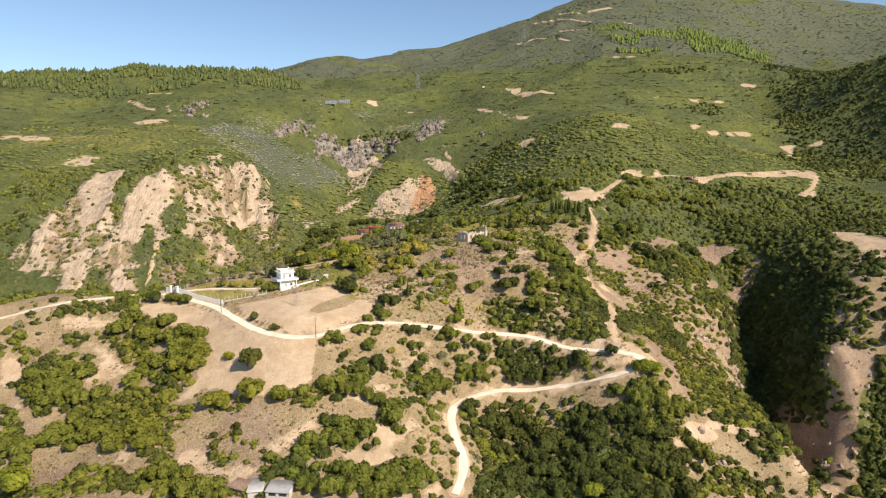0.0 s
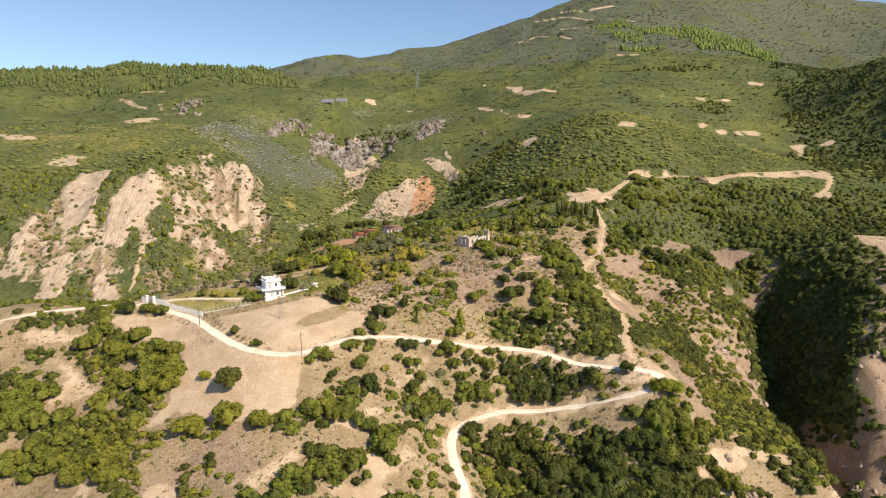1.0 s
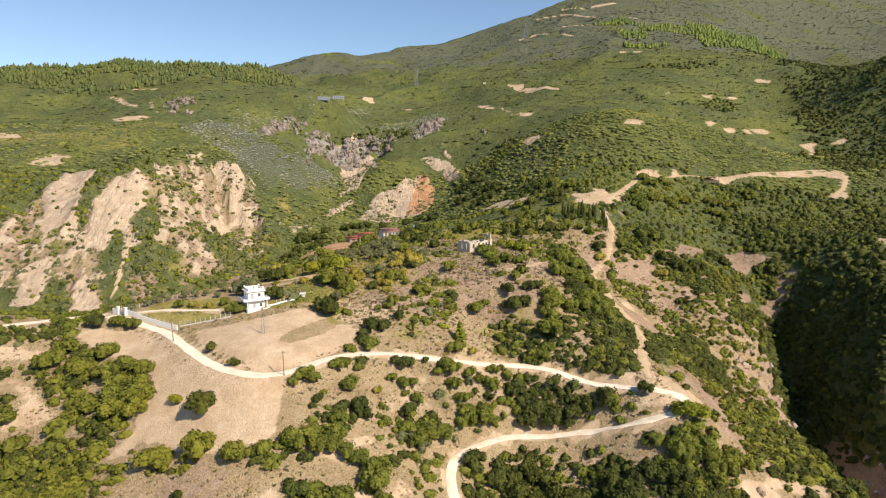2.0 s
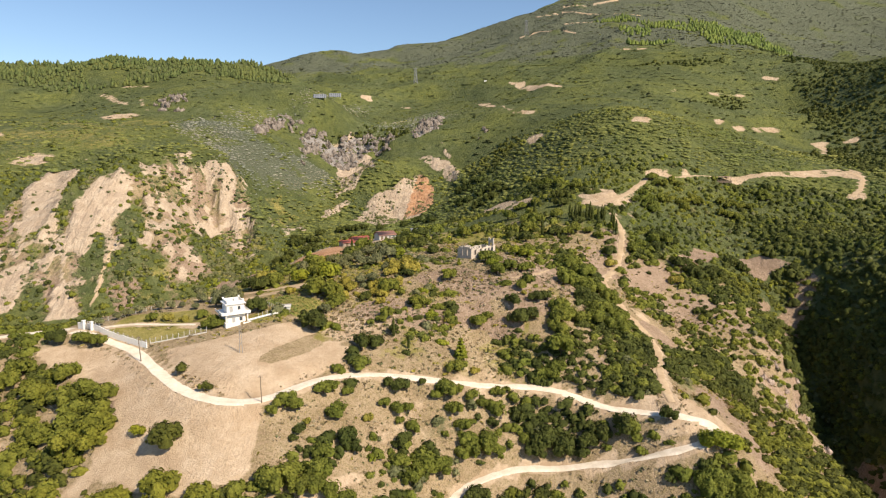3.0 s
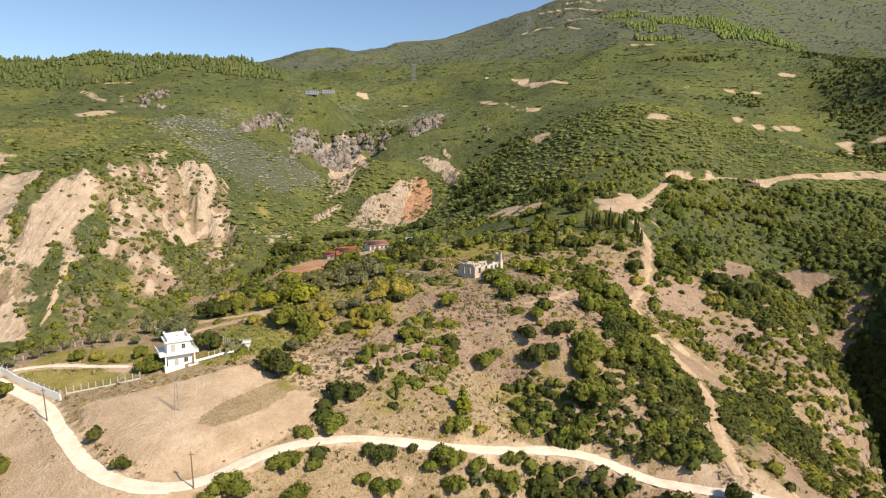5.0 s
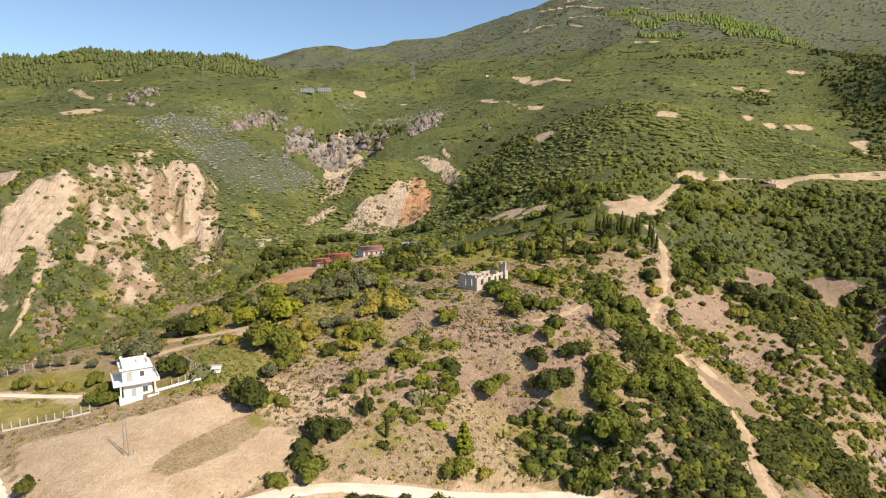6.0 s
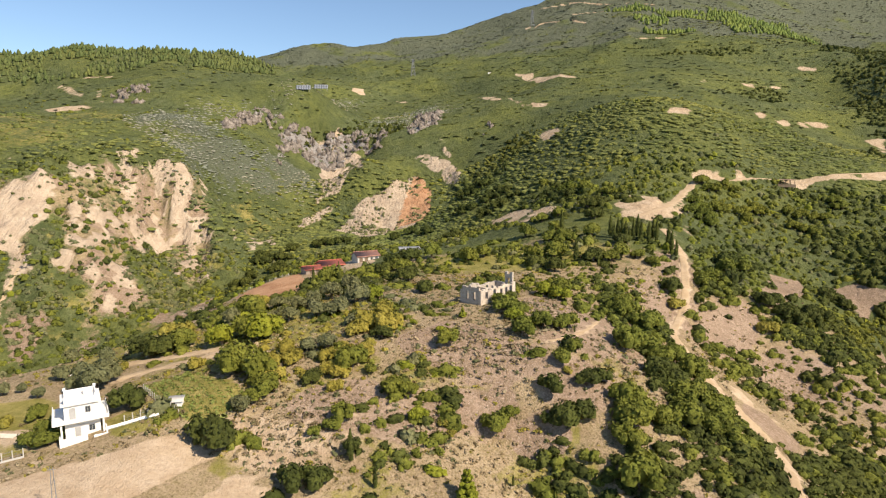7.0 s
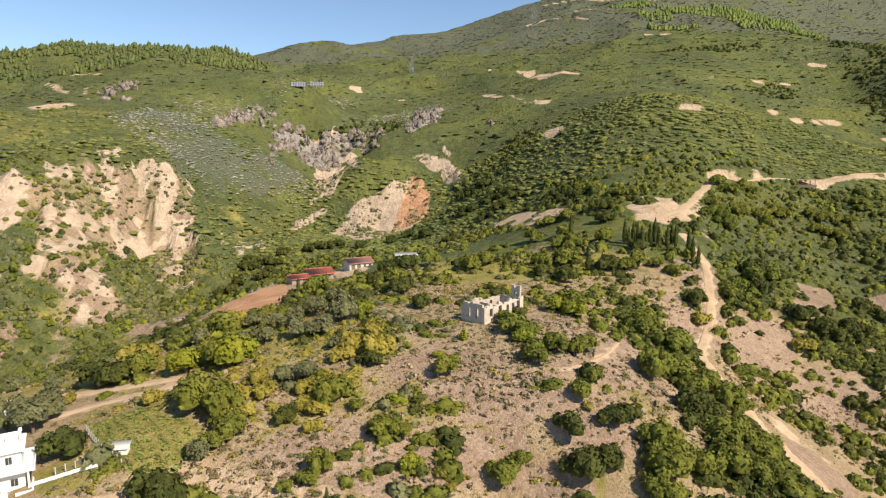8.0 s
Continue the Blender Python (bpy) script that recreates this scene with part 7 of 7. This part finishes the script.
def flat_shed(name, label, spot, turn, long, deep, low, high, wall, roof, category="shed", group="sheds", openings=()):
    """A small shed with a pitched sheet roof on four posts and boarded sides."""
    s = tagged(new(name), label, category, group)
    s.matrix_basis = at_spot(spot, turn)
    part("front_wall", boxes(*wall_with_holes(long, low, 0.15, list(openings)), (0, 0, -0.8, long, 0.15, 0)), wall, s)
    part("back_wall", boxes((0, deep - 0.15, -0.8, long, deep, high)), wall, s)
    part("side_wall", boxes((0, 0.15, -0.8, 0.15, deep - 0.15, low)), wall, s)
    part("side_wall", boxes((long - 0.15, 0.15, -0.8, long, deep - 0.15, low)), wall, s)
    n = 14
    verts, quads = [], []
    for k in range(n * 2 + 1):
        x = -0.3 + (long + 0.6) * k / (n * 2)
        up = 0.05 * (k % 2)
        verts += [(x, -0.35, low - 0.08 + up), (x, deep + 0.3, high + 0.12 + up)]
    quads = [(2 * k, 2 * k + 2, 2 * k + 3, 2 * k + 1) for k in range(n * 2)]
    sheet = part("roof", quick_mesh("roof", np.array(verts), np.array(quads)), roof, s, "corrugated sheet roof")
    thick = sheet.modifiers.new("thickness", "SOLIDIFY")
    thick.thickness = 0.05
    for x0, x1, z0, z1 in openings:
        part("window", boxes((x0, 0.05, z0, x1, 0.09, z1), bevel=0), GLASS, s, "dark window opening")
    return s


flat_shed("shed", "white garden hut beside the fenced vineyard", (HUT_AT[0] - 1, HUT_AT[1]), 12, 2.4, 1.8, 1.3, 1.55, WHITE, CONCRETE, "hut", openings=[(0.5, 1.2, 0.02, 1.1)])
flat_shed("shed", "open farm shed with a white roof", FARM_SHED, 10, 9, 5, 2.4, 2.8, SHEET, SHEET)
flat_shed("shed", "long shed with a pale sheet roof and dark windows", (SHED_AT[0] + 5.0, SHED_AT[1] - 1.5), -6, 6.6, 4.2, 2.3, 3.0, CONCRETE, SHEET, openings=[(0.8, 2.8, 1.0, 1.9), (3.6, 5.8, 1.0, 1.9)])
flat_shed("shed", "shed with a grey corrugated sheet roof among bushes", (SHED_AT[0] + 0.2, SHED_AT[1] - 1.5), 8, 3.8, 5.0, 2.3, 3.2, CONCRETE, SHEET)
flat_shed("shed", "old shed with a rusty brown sheet roof", (SHED_AT[0] - 5.4, SHED_AT[1] + 0.8), -22, 4.4, 3.4, 1.9, 2.5, TIMBER, RUST_SHEET)
flat_shed("hut", "tiny white hut on the far slope", WHITE_HUT, 0, 4, 3, 2.6, 2.9, WHITE, WHITE, "hut")


def pavilion():
    p = tagged(new("pavilion"), "dark timber pavilion with open sides on a terrace", "pavilion")
    p.matrix_basis = at_spot(PAVILION_AT, -5, 0.3)
    part("deck", boxes((-0.5, -0.5, -1.5, 9.5, 5.5, 0.1)), TIMBER, p)
    for x in (0.0, 3.0, 6.0, 8.8):
        for y in (0.0, 4.8):
            part("post", boxes((x, y, 0.1, x + 0.2, y + 0.2, 2.6)), TIMBER, p)
    part("roof", boxes((-0.8, -0.8, 2.6, 9.8, 5.8, 2.78), (-0.3, -0.3, 2.784, 9.3, 5.3, 3.0)), RUST_SHEET, p, "flat brown roof")
    part("railing", boxes((0, 0.05, 0.9, 9.0, 0.12, 1.0), (0, 0.05, 0.45, 9.0, 0.12, 0.52)), TIMBER, p)


pavilion()


def panel_array(spot, turn):
    a = tagged(new("solar_array"), "grey solar panel array on steel legs above the scrub", "solar panels", "solar arrays")
    a.matrix_basis = at_spot(spot, turn)
    for i in range(6):
        for j in range(2):
            x, z = i * 2.4, 1.2 + j * 2.3
            me = quick_mesh("panel", np.array([(x, z * 0.8, z), (x + 2.34, z * 0.8, z), (x + 2.34, (z + 2.24) * 0.8, z + 2.24), (x, (z + 2.24) * 0.8, z + 2.24)]), np.array([(0, 1, 2, 3)]))
            ob = part("panel", me, PANEL, a)
            t = ob.modifiers.new("thickness", "SOLIDIFY")
            t.thickness = 0.06
    for x in (0.8, 7.0, 13.2):
        part("leg", boxes((x, 1.4, -1.0, x + 0.15, 1.55, 1.7)), STEEL, a)
        part("leg", boxes((x, 4.0, -1.0, x + 0.15, 4.15, 5.0)), STEEL, a)


panel_array((PANELS_A[0] - 7, PANELS_A[1]), 8)
panel_array((PANELS_B[0] - 7, PANELS_B[1]), 8)


def beam(bm, a, b, r):
    """A square bar from a to b."""
    a, b = Vector(a), Vector(b)
    d = (b - a).normalized()
    u = d.orthogonal().normalized()
    w = d.cross(u)
    ring = []
    for p in (a, b):
        ring.append([bm.verts.new(p + u * r * sx + w * r * sy) for sx, sy in ((1, 1), (-1, 1), (-1, -1), (1, -1))])
    for k in range(4):
        bm.faces.new((ring[0][k], ring[0][(k + 1) % 4], ring[1][(k + 1) % 4], ring[1][k]))
    bm.faces.new(ring[0][::-1]), bm.faces.new(ring[1])


def bars(lines, r):
    bm = bmesh.new()
    for a, b in lines:
        beam(bm, a, b, r)
    me = bpy.data.meshes.new("bars")
    bm.to_mesh(me)
    bm.free()
    return me


def pylon(spot, high):
    p = tagged(new("pylon"), "lattice steel power pylon on the mountainside", "pylon", "power pylons")
    p.matrix_basis = at_spot(spot, 15)
    w = lambda z: 0.11 * high * (1 - z / high) + 0.5
    legs, braces = [], []
    for sx, sy in ((1, 1), (-1, 1), (-1, -1), (1, -1)):
        part("leg", bars([((w(0) * sx, w(0) * sy, -1), (0.5 * sx, 0.5 * sy, high))], 0.16), STEEL, p)
    zs = [high * f for f in (0, 0.22, 0.42, 0.58, 0.72, 0.84, 1.0)]
    for z0, z1 in zip(zs[:-1], zs[1:]):
        for k in range(4):
            c = [(1, 1), (-1, 1), (-1, -1), (1, -1)]
            a, b = c[k], c[(k + 1) % 4]
            braces.append(((w(z0) * a[0], w(z0) * a[1], z0), (w(z1) * b[0], w(z1) * b[1], z1)))
            braces.append(((w(z0) * b[0], w(z0) * b[1], z0), (w(z1) * a[0], w(z1) * a[1], z1)))
    part("bracing", bars(braces, 0.09), STEEL, p)
    for z in (0.72 * high, 0.84 * high, 0.95 * high):
        part("crossarm", bars([((-high * 0.16, 0, z), (high * 0.16, 0, z)), ((-high * 0.16, 0, z), (0, 0, z + 1.2)), ((high * 0.16, 0, z), (0, 0, z + 1.2))], 0.12), STEEL, p)


pylon(PYLON_A, 30)
pylon(PYLON_B, 24)


def utility_pole(spot, high, lean):
    p = tagged(new("utility_pole"), "weathered wooden utility pole beside the dirt road", "pole", "utility poles")
    p.matrix_basis = at_spot(spot) @ Matrix.Rotation(radians(lean), 4, "Y")
    part("shaft", limb([(0, 0, -0.5), (0, 0, high * 0.5), (0, 0, high)], (0.14, 0.12, 0.09), 10), TIMBER, p)
    part("crossarm", boxes((-0.55, -0.05, high - 0.6, 0.55, 0.05, high - 0.48)), TIMBER, p)
    for x in (-0.5, 0.0, 0.5):
        part("insulator", limb([(x, 0, high - 0.48), (x, 0, high - 0.4), (x, 0, high - 0.3)], (0.03, 0.055, 0.03), 8), CONCRETE, p)


utility_pole(POLES[0], 7.6, -2.5)
utility_pole(POLES[1], 7.2, -1.0)


def twin_mast(spot):
    m = tagged(new("twin_pole"), "thin grey twin pole standing in the ploughed field", "pole")
    m.matrix_basis = at_spot(spot)
    for x in (-0.45, 0.45):
        part("shaft", limb([(x, 0, -0.4), (x * 0.7, 0, 4.0), (x * 0.45, 0, 8.0)], (0.09, 0.07, 0.05), 8), STEEL, m)
    part("brace", bars([((-0.4, 0, 2.0), (0.36, 0, 3.4)), ((-0.3, 0, 5.0), (0.28, 0, 6.2)), ((-0.6, 0, 7.6), (0.6, 0, 7.6))], 0.035), STEEL, m)


twin_mast(MAST_AT)


def fence(points, gap, high, label, wall=0.0, material=None):
    """Posts with wires along a line; a low wall under them if wanted."""
    q = along(points, gap)
    x0, y0 = q[0]
    z0 = float(on_ground(x0, y0)[0])
    f = tagged(new("fence"), label, "fence", "fences")
    f.matrix_basis = Matrix.Translation((x0, y0, z0))
    zs = on_ground(q[:, 0], q[:, 1]) - z0
    post = boxes((-0.07, -0.07, -0.4, 0.07, 0.07, high))
    post.materials.append(material or CONCRETE)
    for (x, y), z in zip(q, zs):
        o = part("post", post, None, f)
        o.location = (x - x0, y - y0, z + wall)
    lines = []
    for k in range(len(q) - 1):
        for h in (0.25, 0.55, 0.85):
            lines.append(((q[k, 0] - x0, q[k, 1] - y0, zs[k] + wall + high * h), (q[k + 1, 0] - x0, q[k + 1, 1] - y0, zs[k + 1] + wall + high * h)))
    part("wire", bars(lines, 0.012), STEEL, f)
    if wall:
        bm = bmesh.new()
        rows = []
        d = np.gradient(q, axis=0)
        d = d / np.hypot(*d.T)[:, None]
        for (x, y), (dx, dy), z in zip(q, d, zs):
            rows.append([bm.verts.new((x - x0 - dy * s, y - y0 + dx * s, z + h)) for s, h in ((-0.16, -0.9), (0.16, -0.9), (0.16, wall), (-0.16, wall))])
        for a, b in zip(rows[:-1], rows[1:]):
            for k in range(4):
                bm.faces.new((a[k], a[(k + 1) % 4], b[(k + 1) % 4], b[k]))
        bm.faces.new(rows[0][::-1]), bm.faces.new(rows[-1])
        me = bpy.data.meshes.new("wall")
        bm.to_mesh(me)
        bm.free()
        part("low_wall", me, WHITE if wall > 1 else CONCRETE, f, "pale low concrete wall")
    return f


fence(WALL_LINE, 2.2, 0.8, "railing on a white rendered retaining wall along the road", 1.8)
fence(FENCE_FRONT, 1.6, 1.5, "wire fence on pale posts along the garden", 0.25)
fence(FENCE_BACK, 1.8, 1.5, "wire fence on pale posts behind the garden")
fence(FENCE_SIDE, 1.4, 1.4, "wire fence on pale posts beside the house")
fence(BANK_RIM, 2.4, 0.9, "low white posts along the rim of the ploughed bank")
fence(FENCE_VINES, 1.4, 1.4, "wire fence on pale posts round the vineyard")


def low_wall(points):
    q = along(points, 1.5)
    x0, y0 = q[0]
    z0 = float(on_ground(x0, y0)[0])
    w = tagged(new("garden_wall"), "low white wall below the house terrace", "wall")
    w.matrix_basis = Matrix.Translation((x0, y0, z0))
    for a, b in zip(q[:-1], q[1:]):
        part("section", bars([((a[0] - x0, a[1] - y0, float(on_ground(*a)[0]) - z0 + 0.2), (b[0] - x0, b[1] - y0, float(on_ground(*b)[0]) - z0 + 0.25))], 0.28), WHITE, w)


low_wall(LOW_WALL)


def water_tank(spot):
    t = tagged(new("water_tank"), "white water tank on a short stand behind the house", "tank")
    t.matrix_basis = at_spot(spot, 20)
    for x in (-0.7, 0.55):
        for y in (-0.6, 0.45):
            part("leg", boxes((x, y, -0.3, x + 0.15, y + 0.15, 0.9)), STEEL, t)
    part("tank", boxes((-0.95, -0.85, 0.9, 0.95, 0.85, 2.5), bevel=0.18), WHITE, t)
    part("lid", boxes((-0.3, -0.3, 2.5, 0.3, 0.3, 2.62), bevel=0.04), WHITE, t)


water_tank((-80.5, 262.5))


def gate():
    g = tagged(new("gate"), "white rendered gate piers with an iron gate by the road", "gate")
    g.matrix_basis = at_spot(GATE_AT, -25)
    for x in (-2.3, 1.5):
        p = part("pier", boxes((x, -0.4, -0.5, x + 0.8, 0.4, 2.8)), WHITE, g)
        part("cap", boxes((x - 0.12, -0.52, 2.8, x + 0.92, 0.52, 2.98)), WHITE, p)
    part("wing_wall", boxes((-4.6, -0.2, -0.5, -2.3, 0.2, 2.1)), WHITE, g)
    leaf = [((-1.45, 0, z), (1.45, 0, z)) for z in (0.2, 1.0, 1.8)] + [((-1.4 + 0.2 * k, 0, 0.2), (-1.4 + 0.2 * k, 0, 1.9)) for k in range(15)]
    part("gate_leaf", bars(leaf, 0.025), STEEL, g, "grey iron gate leaf")


gate()
